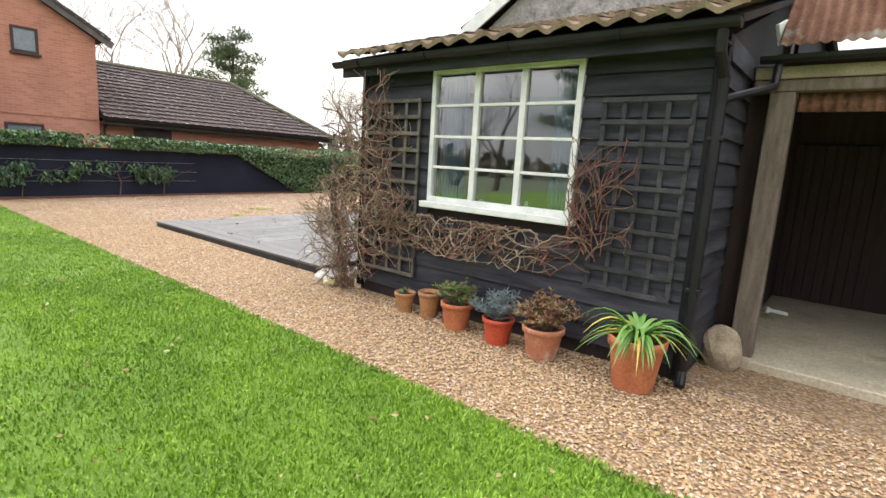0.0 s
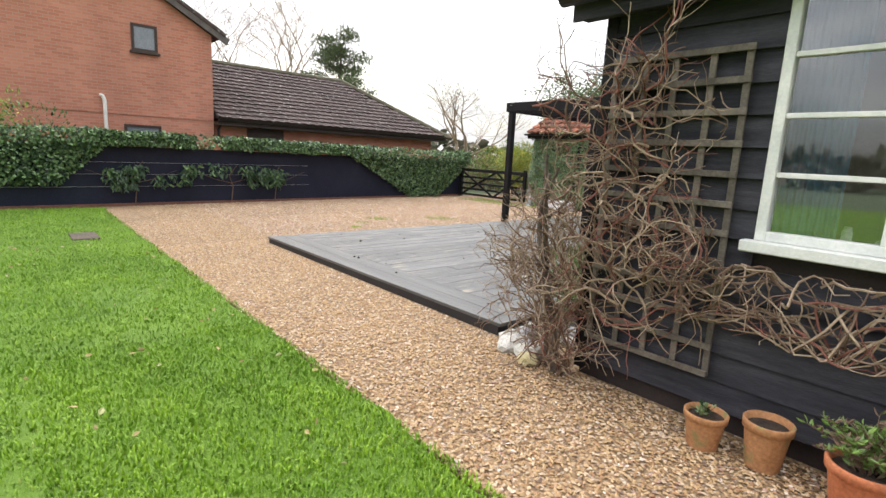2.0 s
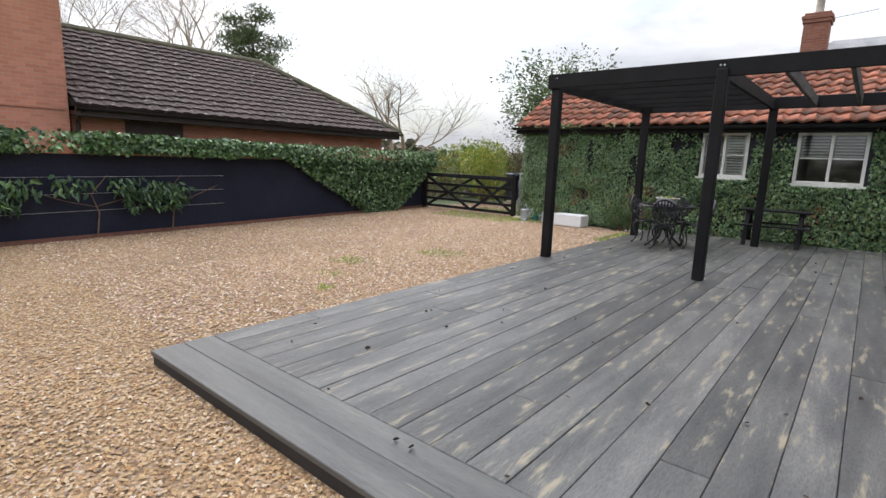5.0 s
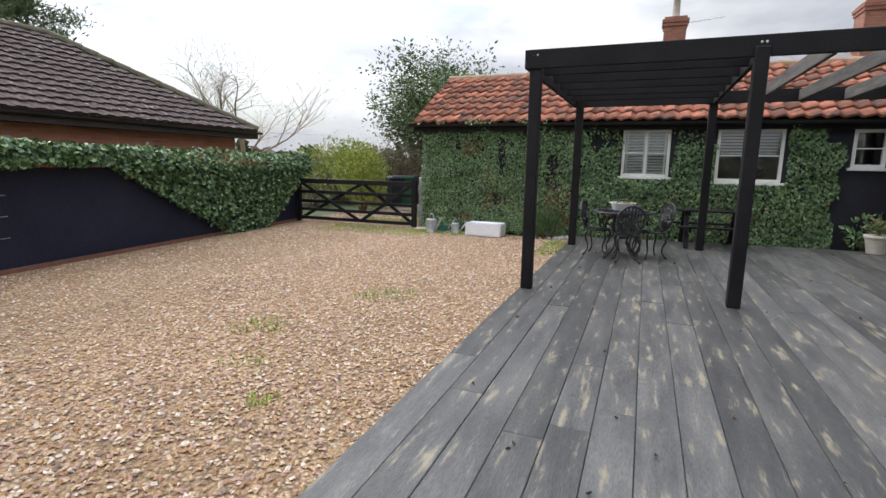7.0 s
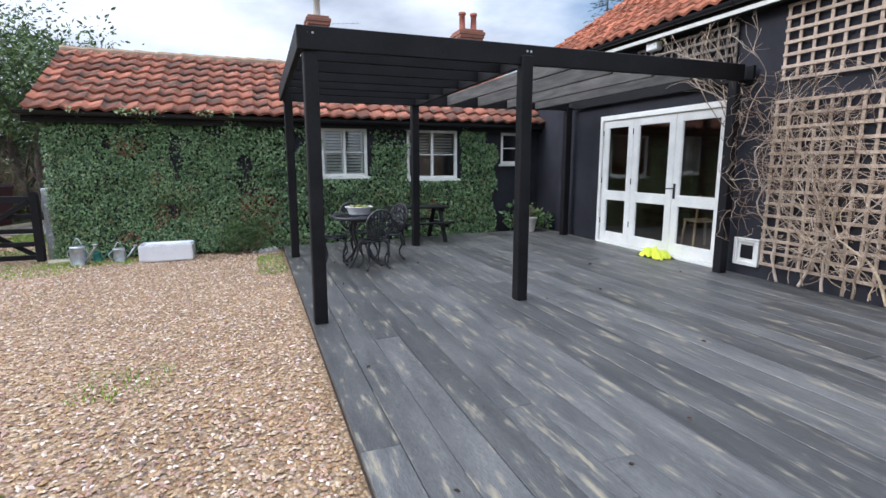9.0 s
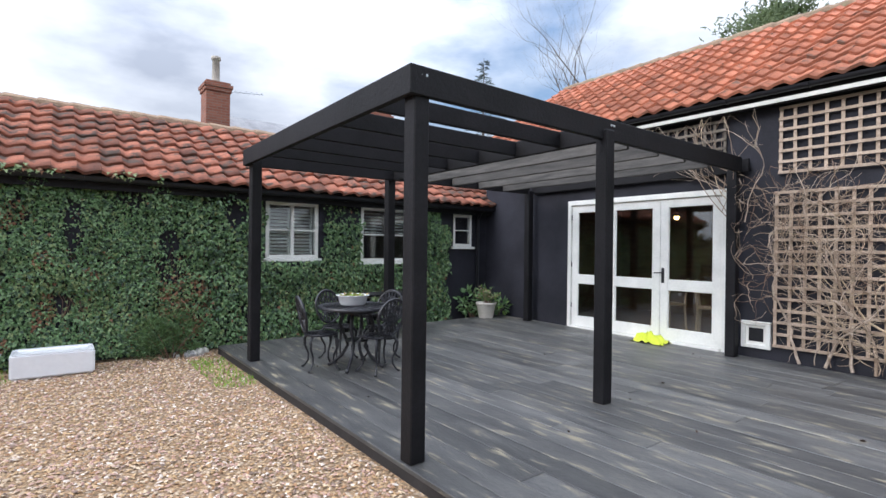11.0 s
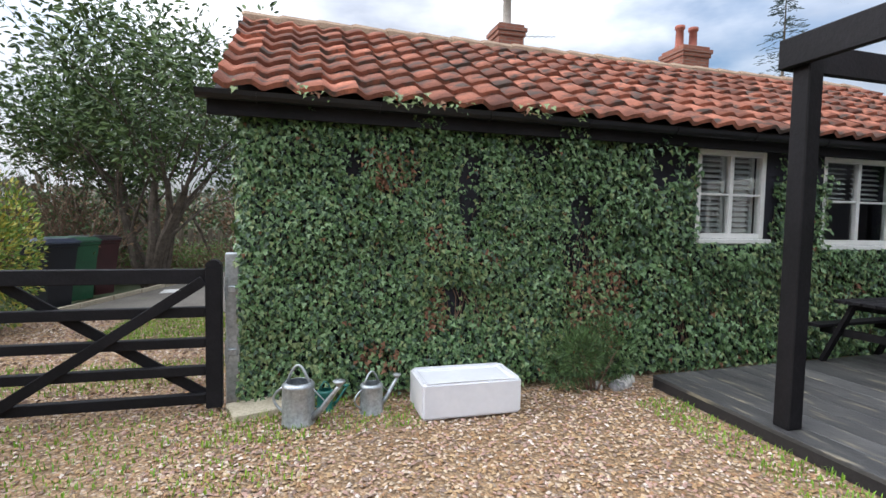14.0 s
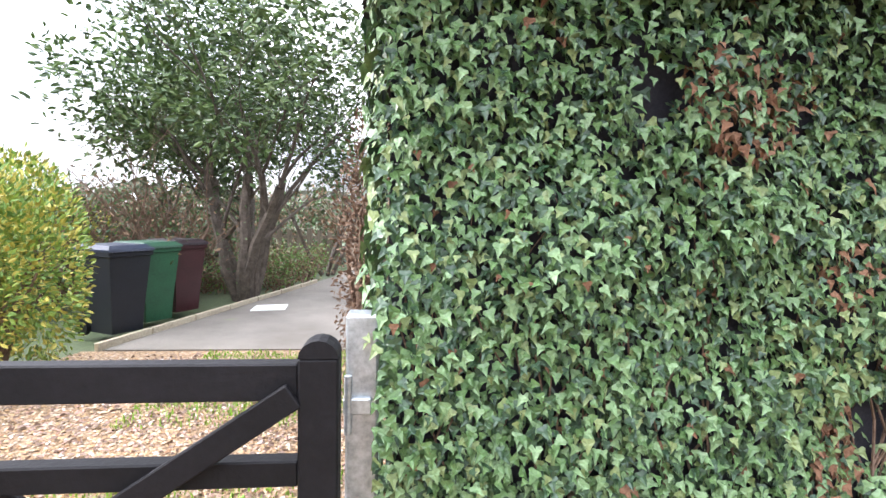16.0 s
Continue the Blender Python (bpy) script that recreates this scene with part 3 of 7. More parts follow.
# ---- deck ----
deck = root("deck", "low weathered black-stained timber deck with mitred border", "deck", (-7.5, 9, 0.0), kind="structure")
DX0, DX1, DY0, DY1 = -10.05, -5.12, 3.93, 13.92
def plank(x0, x1, y0, y1, mat, skew=None):
    """One board that follows the deck's gentle fall; skew moves the four corners in y or x for a mitre."""
    jit = U(-0.002, 0.002)
    c = [(x0, y0), (x1, y0), (x1, y1), (x0, y1)]
    if skew:
        c = [(c[k][0] + skew[k][0], c[k][1] + skew[k][1]) for k in range(4)]
    cx, cy = (x0 + x1) / 2, (y0 + y1) / 2
    g = 0.0015
    top = []
    for x, y in c:
        sx, sy = (g if x < cx else -g), (g if y < cy else -g)
        top.append((x + sx, y + sy))
    vs = [(x - cx, y - cy, deck_z(x, y) + jit - 0.030) for x, y in top]
    vs += [(x - cx, y - cy, deck_z(x, y) + jit - 0.004) for x, y in top]
    vs += [(x - cx + (.004 if x < cx else -.004), y - cy + (.004 if y < cy else -.004), deck_z(x, y) + jit) for x, y in top]
    fs = [(3, 2, 1, 0), (8, 9, 10, 11)] + [(a + k, a + (k + 1) % 4, a + 4 + (k + 1) % 4, a + 4 + k) for a in (0, 4) for k in range(4)]
    mesh_ob("plank", vs, fs, mat, deck, pose(cx + 7.5, cy - 9, 0))
BW = 0.215
y = DY0
for k in range(2):
    plank(DX0, DX1 - k * BW, y, y + BW, M_DECKX, [(0, 0), (0, 0), (-BW, 0), (0 if k else 0, 0)])
    y += BW
x = DX0
nb = 0
while x < DX1 - 2 * BW - 0.05:
    cuts = [DY0 + 2 * BW] + sorted(U(DY0 + 1, DY1 - 1) for _ in range(2)) + [DY1]
    if cuts[2] - cuts[1] < .8:
        cuts.pop(1)
    for a, b in zip(cuts, cuts[1:]):
        plank(x, min(x + BW, DX1 - 2 * BW), a, b, M_DECK)
    x += BW
for k in range(2):
    plank(DX1 - (k + 1) * BW, DX1 - k * BW, DY0 + k * BW, 8.2, M_DECK, [(0, BW), (0, 0), (0, 0), (0, 0)])
    plank(DX1 - (k + 1) * BW, DX1 - k * BW, 8.2, DY1, M_DECK)
for k in range(2):
    plank(DX1 + k * BW, DX1 + (k + 1) * BW - (0.06 if k else 0), 5.6, DY1 + .35, M_DECK)
b = Build()
def fascia(ax, ay, bx, by, nx, ny):
    t = 0.028
    vs = []
    for px, py in ((ax, ay), (bx, by)):
        for s in (0, 1):
            for zz in (-0.05, deck_z(px, py) - 0.031):
                vs.append((px + nx * t * s + 7.5, py + ny * t * s - 9, zz))
    b.add(vs, [(0, 1, 3, 2), (4, 6, 7, 5), (0, 4, 5, 1), (2, 3, 7, 6), (1, 5, 7, 3), (0, 2, 6, 4)])
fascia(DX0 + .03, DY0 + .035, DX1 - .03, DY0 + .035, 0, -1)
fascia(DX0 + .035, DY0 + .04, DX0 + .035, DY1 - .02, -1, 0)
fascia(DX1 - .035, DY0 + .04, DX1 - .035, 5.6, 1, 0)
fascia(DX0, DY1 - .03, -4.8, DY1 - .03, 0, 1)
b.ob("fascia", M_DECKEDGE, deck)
# solid near-black block added as the shade beneath the planks
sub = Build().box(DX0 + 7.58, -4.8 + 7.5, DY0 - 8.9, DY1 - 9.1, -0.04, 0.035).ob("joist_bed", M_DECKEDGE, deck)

# ---- pantile roofs ----
def pantile_mesh(w, h):
    """One S-shaped tile: width w with a small overlap, length h, thick lower edge."""
    n = 8
    prof = []
    for k in range(n + 1):
        u = k / n
        z = 0.021 * math.sin(u * 2 * math.pi + 2.4) + 0.006 * math.sin(u * 4 * math.pi + 1.2) + 0.018
        prof.append((u * w * 1.04, z))
    vs = [(x, -0.045, z + 0.026) for x, z in prof] + [(x, h, z) for x, z in prof] + [(x, -0.045, z - 0.012) for x, z in prof]
    m = n + 1
    fs = [(k, k + 1, m + k + 1, m + k) for k in range(n)] + [(2 * m + k, 2 * m + k + 1, k + 1, k) for k in range(n)]
    me = bpy.data.meshes.new("pantile")
    me.from_pydata(vs, [], fs)
    me.polygons.foreach_set("use_smooth", [k < n for k in range(2 * n)])
    return me, vs, fs

def pantile_roof(parent, m, cols, rows, w, h, mat, singles):
    """Lays tiles in the plane of m (x along the eave, y up the slope)."""
    me, vs, fs = pantile_mesh(w, h)
    me.materials.append(mat)
    rest = Build()
    for r in range(rows):
        for c in range(cols):
            q = m @ pose(c * w + U(-.004, .004), r * h + U(-.006, .006), 0.034 + U(-.003, .003), -2.6 + U(-.8, .8), U(-.9, .9), U(-1.2, 1.2))
            if r * cols + c < singles:
                ob = new("pantile", me)
                ob.parent = parent
                ob.matrix_basis = q
            else:
                rest.add([q @ Vector(v) for v in vs], fs)
    if rest.v:
        tagged(rest.ob("pantiles", mat, parent, smooth=False), kind="stuff")

# ---- cottage with the ivy wall ----
CY = 14.36
cottage = root("cottage", "long low black cottage with red pantile roof and ivy-clad wall", "house", (-9.1, CY, 0))
ox, oy = 9.1, -CY
WINS = [(-9.28, -8.42, 1.30, 2.19), (-7.64, -6.58, 1.24, 2.19), (-5.60, -5.12, 1.53, 2.17)]
b = Build()
xs = [-13.47] + [v for w in WINS for v in w[:2]] + [-4.55]
for k in range(0, len(xs), 2):
    b.box(xs[k] + ox, xs[k + 1] + ox, 0, 0.2, -0.1, 2.42)
for x0, x1, z0, z1 in WINS:
    b.box(x0 + ox, x1 + ox, 0, 0.2, -0.1, z0)
    b.box(x0 + ox, x1 + ox, 0, 0.2, z1, 2.42)
# gable end and back
for gx in (-13.47, -4.75):
    b.add([(gx + ox + t, yy, zz) for t in (0, 0.2) for yy, zz in ((0.2, -.1), (3.8, -.1), (3.8, 2.4), (2.0, 3.48), (0.2, 2.42))], [(0, 4, 3, 2, 1), (5, 6, 7, 8, 9)] + [(k, (k + 1) % 5, 5 + (k + 1) % 5, 5 + k) for k in range(5)])
b.box(-13.47 + ox, -4.55 + ox, 3.8, 4.0, -.1, 2.42)
b.ob("wall", M_RENDER, cottage)
Build().box(-13.3 + ox, -4.8 + ox, 0.25, 3.75, -0.02, 0.02).box(-13.3 + ox, -4.8 + ox, 1.6, 1.7, 0, 2.4).ob("room_lining", M_ROOM, cottage)
eave, ridge = Vector((0, -0.22, 2.34)), Vector((0, 1.98, 3.60))
sl = (ridge - eave)
ang = math.degrees(math.atan2(sl.z, sl.y))
rm = pose(-13.64 + ox, eave.y, eave.z, ang, 0, 0)
b = Build()
b.box(0, 9.2, 0, sl.length, -0.05, 0.0, 0, rm)
b.box(0, 9.2, 0, sl.length, -0.05, 0.0, 0, pose(9.2 - 13.72 + ox, 4.18, eave.z, ang, 0, 180))
b.ob("roof_deck", M_DARK, cottage)
pantile_roof(cottage, rm, 37, 8, 0.2487, sl.length / 8, M_TILE, 296)
b = Build()
for k in range(23):
    x0 = -13.66 + ox + k * 0.4
    prof = [(x0, 0)]
    b.tube([(x0, 1.98, 3.60), (x0 + .02, 1.98, 3.605), (x0 + .41, 1.98, 3.60 + U(-.006, .006))], [0.095, 0.1, 0.085], 10)
b.ob("ridge_tiles", surf("ridge_tile", (0.30, 0.20, 0.13), (0.42, 0.30, 0.20), scale=6, bump=0.5, vary=0.2), cottage)
b = Build()
b.box(-13.70 + ox, -4.6 + ox, -0.16, -0.135, 2.17, 2.33, 0.003)
b.box(-13.70 + ox, -4.6 + ox, -0.135, 0.0, 2.19, 2.21)
b.ob("fascia", M_BLACKWOOD, cottage)
def gutter(bld, a, c, r=0.055):
    """Half-round gutter with brackets between two points."""
    a, c = Vector(a), Vector(c)
    d = (c - a).normalized()
    side = d.cross(Vector((0, 0, 1)))
    vs, fs, n = [], [], 7
    for p in (a, c):
        for rr in (r, r - 0.004):
            for k in range(n):
                t = math.pi * k / (n - 1)
                vs.append(p + side * math.cos(t) * rr - Vector((0, 0, 1)) * math.sin(t) * rr)
    for k in range(n - 1):
        fs += [(k, k + 1, 2 * n + k + 1, 2 * n + k), (n + k + 1, n + k, 3 * n + k, 3 * n + k + 1)]
    fs += [(0, 2 * n, 3 * n, n), (n - 1, 2 * n - 1, 4 * n - 1, 3 * n - 1)]
    bld.add(vs, fs)
    for e in (a, c):
        bld.add([e + side * math.cos(math.pi * k / 6) * r - Vector((0, 0, 1)) * math.sin(math.pi * k / 6) * r for k in range(7)], [tuple(range(7))])
    L = (c - a).length
    for k in range(int(L / 0.9)):
        p = a + d * (0.4 + k * 0.9)
        bld.tube([p + side * math.cos(math.pi * j / 6) * (r + .004) - Vector((0, 0, 1)) * math.sin(math.pi * j / 6) * (r + .004) for j in range(7)], 0.007, 4)
b = Build()
gutter(b, (-13.76 + ox, -0.225, 2.325), (-4.75 + ox, -0.225, 2.30), .062)
b.tube([(-5.0 + ox, -0.2, 2.26), (-5.0 + ox, -0.05, 2.10), (-5.0 + ox, -0.05, 0.2)], 0.034, 8)
b.ob("gutter", M_PLASTIC, cottage)

def pane_window(parent, x0, x1, z0, z1, yf, cols, rows, mat, sill=0.05, bars=0.022, blind=False, frame_w=0.055, heavy=(), glass=None):
    """A casement in the plane y = yf that faces -y: frame, glazing bars, glass and sill."""
    w = new("window")
    w.parent = parent
    w.matrix_basis = pose((x0 + x1) / 2, yf, z0)
    W, H = x1 - x0, z1 - z0
    b = Build()
    fw = frame_w
    b.box(-W / 2, -W / 2 + fw, -.03, .05, 0, H, .004).box(W / 2 - fw, W / 2, -.03, .05, 0, H, .004)
    b.box(-W / 2 + fw, W / 2 - fw, -.03, .05, 0, fw, .004).box(-W / 2 + fw, W / 2 - fw, -.03, .05, H - fw, H, .004)
    iw, ih = W - 2 * fw, H - 2 * fw
    for k in range(1, cols):
        q = bars * (2.2 if k in heavy else 1)
        xx = -iw / 2 + iw * k / cols
        b.box(xx - q / 2, xx + q / 2, -.026 if k in heavy else -.02, .03, fw, H - fw, .003)
    for k in range(1, rows):
        zz = fw + ih * k / rows
        b.box(-iw / 2, iw / 2, -.018, .028, zz - bars / 2, zz + bars / 2, .003)
    b.ob("frame", mat, w)
    g = Build().box(-iw / 2, iw / 2, .008, .012, fw, H - fw).ob("pane", glass or M_GLASS, w)
    g.visible_shadow = False
    Build().box(-W / 2 - .05, W / 2 + .05, -.085, .0, -sill, -0.001, .006).ob("sill", mat, w)
    if blind:
        b = Build()
        for s in (-1, 1):
            cx = s * iw / 4
            b.box(cx - iw / 4 + .01, cx - iw / 4 + .05, .06, .09, fw, H - fw).box(cx + iw / 4 - .05, cx + iw / 4 - .01, .06, .09, fw, H - fw)
            n = int(ih / .055)
            for k in range(n):
                b.box(cx - iw / 4 + .05, cx + iw / 4 - .05, -.025, .025, -.004, .004, 0, pose(0, .075, fw + .03 + k * .055, 38, 0, 0))
        b.ob("shutter", M_WHITE, w)
    return w
pane_window(cottage, WINS[0][0] + ox, WINS[0][1] + ox, WINS[0][2], WINS[0][3], 0.03, 2, 2, M_WHITE, blind=True, heavy=(1,))
pane_window(cottage, WINS[1][0] + ox, WINS[1][1] + ox, WINS[1][2], WINS[1][3], 0.03, 2, 2, M_WHITE, blind=False, heavy=(1,))
pane_window(cottage, WINS[2][0] + ox, WINS[2][1] + ox, WINS[2][2], WINS[2][3], 0.03, 1, 2, M_WHITE)
b = Build()
for cx in (-7.11 - .25, -7.11 + .25):
    for k in range(7):
        b.box(cx - .2 + ox, cx + .2 + ox, -.02, .02, -.003, .003, 0, pose(0, .13, 1.76 + k * .055, 30, 0, 0))
b.ob("blind", M_WHITE, cottage)

# withered and bald places in the ivy: x, z, half width, half height
DEAD = [(-12.34, 1.78, .26, .26), (-11.93, .60, .16, .30), (-12.44, .26, .26, .16), (-11.50, 1.07, .12, .12), (-11.97, 1.25, .14, .12)]
BALD = [(-11.66, 1.66, .12, .42), (-12.66, 1.86, .10, .14), (-11.76, .70, .12, .2), (-10.60, 1.46, .14, .2), (-9.75, 1.9, .14, .2)]
def ivy_wall():
    L = Leaves()
    g = np.random.default_rng(11)
    for k in range(68000):
        x, z = g.uniform(-13.50, -5.3), g.uniform(0.0, 2.24)
        near = x < -10.3
        if not near and g.uniform() < .42:
            continue
        edge = -5.75 + 0.25 * noise.noise(Vector((z * 2, 3, 0))) - (0.25 if z > 1.9 else 0)
        if x > edge and not (z < 0.45 and x > -5.9):
            continue
        if x > -5.75 and z < .45:
            continue
        if any(a - .03 + .06 * noise.noise(Vector((z * 4, a, 1))) < x < c + .05 + .05 * noise.noise(Vector((z * 4, a, 5))) and z0 - .08 < z < z1 + .12 for a, c, z0, z1 in WINS):
            continue
        if -8.45 < x < -7.6 and z > 1.85 and g.uniform() < .8:
            continue
        d = noise.noise(Vector((x * 1.4, z * 1.4, 2)))
        wither = max(1 - math.hypot((x - a) / w, (z - c) / h) for a, c, w, h in DEAD)
        bald = max(1 - math.hypot((x - a) / w, (z - c) / h) for a, c, w, h in BALD)
        if bald + .5 * noise.noise(Vector((x * 6, z * 6, 4))) > .15 and g.uniform() < .86:
            continue
        if d < -0.27 - .14 * (z < 1.2) and g.uniform() < .72:
            continue
        brown = noise.noise(Vector((x * 1.1 + 5, z * .8, 9)))
        mi = 4 if (brown > .52 and g.uniform() < .3) or (wither + .5 * noise.noise(Vector((x * 7, z * 3, 6))) > .22 and g.uniform() < .34) or g.uniform() < .008 else int(g.choice([0, 0, 0, 0, 1, 1, 1, 2, 2, 2, 3]))
        yel = noise.noise(Vector((x * .8, z * .9, 20)))
        if mi != 4 and yel > .3 and g.uniform() < .25:
            mi = 3
        depth = 0.05 + 0.14 * (0.5 + noise.noise(Vector((x * 2.2, z * 2.2, 7)))) + (0.10 if z < .5 else 0) * (.5 - z) * 2
        L.ivy((x, CY - g.uniform(0.01, 1) * depth - .01, z + .05), (0, -1, .25), g.uniform(.022, .048) if near else g.uniform(.030, .060), mi)
    for k in range(1500):
        y, z = g.uniform(CY - .05, CY + 1.3), g.uniform(0, 2.3)
        L.ivy((-13.48 - g.uniform(.01, .07), y, z + .05), (-1, 0, .2), g.uniform(.04, .08), int(g.choice([0, 1, 2, 3])))
    for k in range(420):
        x = g.uniform(-13.5, -10.7)
        if noise.noise(Vector((x * 1.7, 0, 31))) < -.1:
            continue
        L.ivy((x, CY - .27 + g.uniform(-.06, .08), 2.36 + g.uniform(-.05, .05)), (0, -1, .7), g.uniform(.03, .06), int(g.choice([1, 3, 3, 4])))
    tagged(L.ob("ivy", M_IVY), "dense glossy green ivy covering the cottage wall", "ivy", "", "stuff")
    b = Build()
    for k in range(170):
        x, z = U(-13.4, -6), U(0, .4)
        pts = []
        for s in range(9):
            pts.append((x, CY - U(.012, .05), z))
            x += U(-.07, .07)
            z += U(.08, .22)
            if z > 2.2 or any(a - .05 < x < c + .05 and z0 - .1 < z < z1 + .05 for a, c, z0, z1 in WINS):
                break
        if len(pts) > 2:
            b.tube(pts, [.006 - .0005 * s for s in range(len(pts))], 4, 0)
    tagged(b.ob("ivy_stems", [M_TWIG[0]]), "thin brown woody ivy stems clinging to wall", "ivy", "", "stuff")
ivy_wall()

# ---- chimneys and the slate-roofed house behind ----
back = root("slate_roof_house", "house behind with grey slate hipped roof", "house", (-5, 21.5, 0))
b = Build()
b.box(-5.5, 5.5, -1.5, 4.5, -.1, 3.4)
b.ob("wall", M_RENDER, back)
b = Build()
hx0, hx1, hy0, hy1, ze, zr = -5.6, 5.8, -1.8, 4.8, 3.3, 5.5
b.add([(hx0, hy0, ze), (hx1, hy0, ze), (hx1, hy1, ze), (hx0, hy1, ze), (hx0 + 2.6, 1.5, zr), (hx1 - .5, 1.5, zr)], [(0, 1, 5, 4), (2, 3, 4, 5), (3, 0, 4), (1, 2, 5), (3, 2, 1, 0)])
b.ob("roof", M_SLATE, back)
def chimney(x, y, base, top, w, pots, ph, label, aerial=False, potmat=None):
    c = root("chimney", label, "chimney", (x, y, base))
    h = top - base
    b = Build()
    b.box(-w / 2, w / 2, -w / 2, w / 2, 0, h - .28)
    b.box(-w / 2 - .035, w / 2 + .035, -w / 2 - .035, w / 2 + .035, h - .279, h - .18, .006)
    b.box(-w / 2 - .065, w / 2 + .065, -w / 2 - .065, w / 2 + .065, h - .179, h - .08, .006)
    b.box(-w / 2 - .01, w / 2 + .01, -w / 2 - .01, w / 2 + .01, h - .079, h, .01)
    b.ob("stack", M_CHIM, c)
    Build().box(-w / 2 - .03, w / 2 + .03, -w / 2 - .03, w / 2 + .03, 0, .12, .01).ob("flashing", M_GALV, c)
    for px in pots:
        Build().lathe([(.0, 0), (.12, 0), (.13, .04), (.105, .08), (.095, ph - .1), (.125, ph - .08), (.125, ph), (.09, ph), (.08, ph - .3)], (px, 0, h), 16).ob("chimney_pot", potmat or M_TERRA, c, smooth=True)
    if aerial:
        b = Build().tube([(.3, 0, h - .15), (1.35, .1, h - .02)], .012, 5)
        for k in range(6):
            b.tube([(.5 + k * .15, -.15, h - .12 + k * .015), (.5 + k * .15, .2, h - .12 + k * .015)], .005, 4)
        b.ob("aerial", M_GALV, c)
chimney(-8.33, 21.7, 3.6, 6.02, .62, (0,), .75, "red brick chimney stack with tall pale pot and aerial", True, surf("buff_pot", (0.30, 0.27, 0.23), (0.40, 0.36, 0.31), scale=5))
chimney(-3.3, 21.6, 3.6, 6.0, .8, (-.2, .22), .60, "wide brick chimney with two red clay pots", False, surf("red_clay_pot", (0.26, 0.075, 0.05), (0.36, 0.115, 0.075), scale=5))

# ---- east wing ----
wing = root("wing", "black rendered wing with red pantile roof and garden doors", "house", (-4.72, 10.4, 0))
# local: x outwards into the house, y along the wall
D0, D1, DZ0, DZ1 = -0.82, 1.82, 0.13, 2.33
b = Build()
b.box(0, .22, -3.9, D0, -.1, 3.45).box(0, .22, D1, 3.96, -.1, 3.45).box(0, .22, D0, D1, DZ1, 3.45).box(0, .22, D0, D1, -.1, DZ0)
b.box(3.8, 4.0, -3.68, 3.74, -.1, 3.6)
b.ob("wall", M_RENDER, wing)
b = Build()
for gy in (-3.9, 3.74):
    b.add([(xx, gy + t, zz) for t in (0, .22) for xx, zz in ((0.22, -.1), (3.8, -.1), (4.0, 3.6), (2.7, 5.28), (0, 3.4), (0.22, 3.39))], [(0, 1, 2, 3, 4, 5), (11, 10, 9, 8, 7, 6)] + [(k, 6 + k, 6 + (k + 1) % 6, (k + 1) % 6) for k in range(6)])
b.ob("gable", M_FLINT, wing)
e0, r0 = Vector((-.24, 0, 3.46)), Vector((2.72, 0, 5.36))
sl2 = r0 - e0
an2 = math.degrees(math.atan2(sl2.z, sl2.x))
wm = pose(e0.x, 4.1, e0.z, 0, 0, -90) @ pose(0, 0, 0, an2, 0, 0)
b = Build().box(0, 8.1, 0, sl2.length, -.05, 0, 0, wm).bar((2.74, .05, 5.36), (4.15, .05, 3.5), 8.1, .05)
b.ob("roof_deck", M_DARK, wing)
pantile_roof(wing, wm, 33, 12, 0.2455, sl2.length / 12, M_CLEANTILE, 297)
b = Build()
for k in range(20):
    b.tube([(2.72, -4.05 + k * .41, 5.36), (2.72, -4.02 + k * .41, 5.37), (2.72, -3.63 + k * .41, 5.36)], [.1, .105, .09], 10)
b.ob("ridge_tiles", M_OLDTILE, wing)
b = Build().box(-.20, -.175, -4.0, 4.1, 3.28, 3.45, .003).box(-.175, 0, -4.0, 4.0, 3.30, 3.315)
b.ob("fascia", M_BLACKWOOD, wing)
Build().box(-.225, -.202, -4.0, 4.1, 3.295, 3.345, .003).ob("soffit_trim", M_WHITE, wing)
b = Build()
gutter(b, (-.27, -4.0, 3.44), (-.27, 4.1, 3.44))
b.ob("gutter", M_PLASTIC, wing)
b = Build()
for s in (-1, 1):
    b.bar((2.72 + s * (2.95 if s < 0 else 1.4), -4.02, 3.42 if s < 0 else 3.5), (2.72 + s * .03, -4.02, 5.30), .03, .2)
b.ob("bargeboard", M_CREAM, wing)
# room behind the doors
b = Build()
b.box(.25, 3.4, D0 - .6, D1 + 1.2, .10, .16)
b.ob("room_floor", M_WOODROOM, wing)
b = Build().box(3.4, 3.5, D0 - .7, D1 + 1.3, .1, 2.9).box(.25, 3.4, D0 - .7, D0 - .6, .1, 2.9).box(.25, 3.4, D1 + 1.2, D1 + 1.3, .1, 2.9).box(.25, 3.4, D0 - .7, D1 + 1.3, 2.9, 3.0)
b.ob("room_panelling", M_WOODROOM, wing)

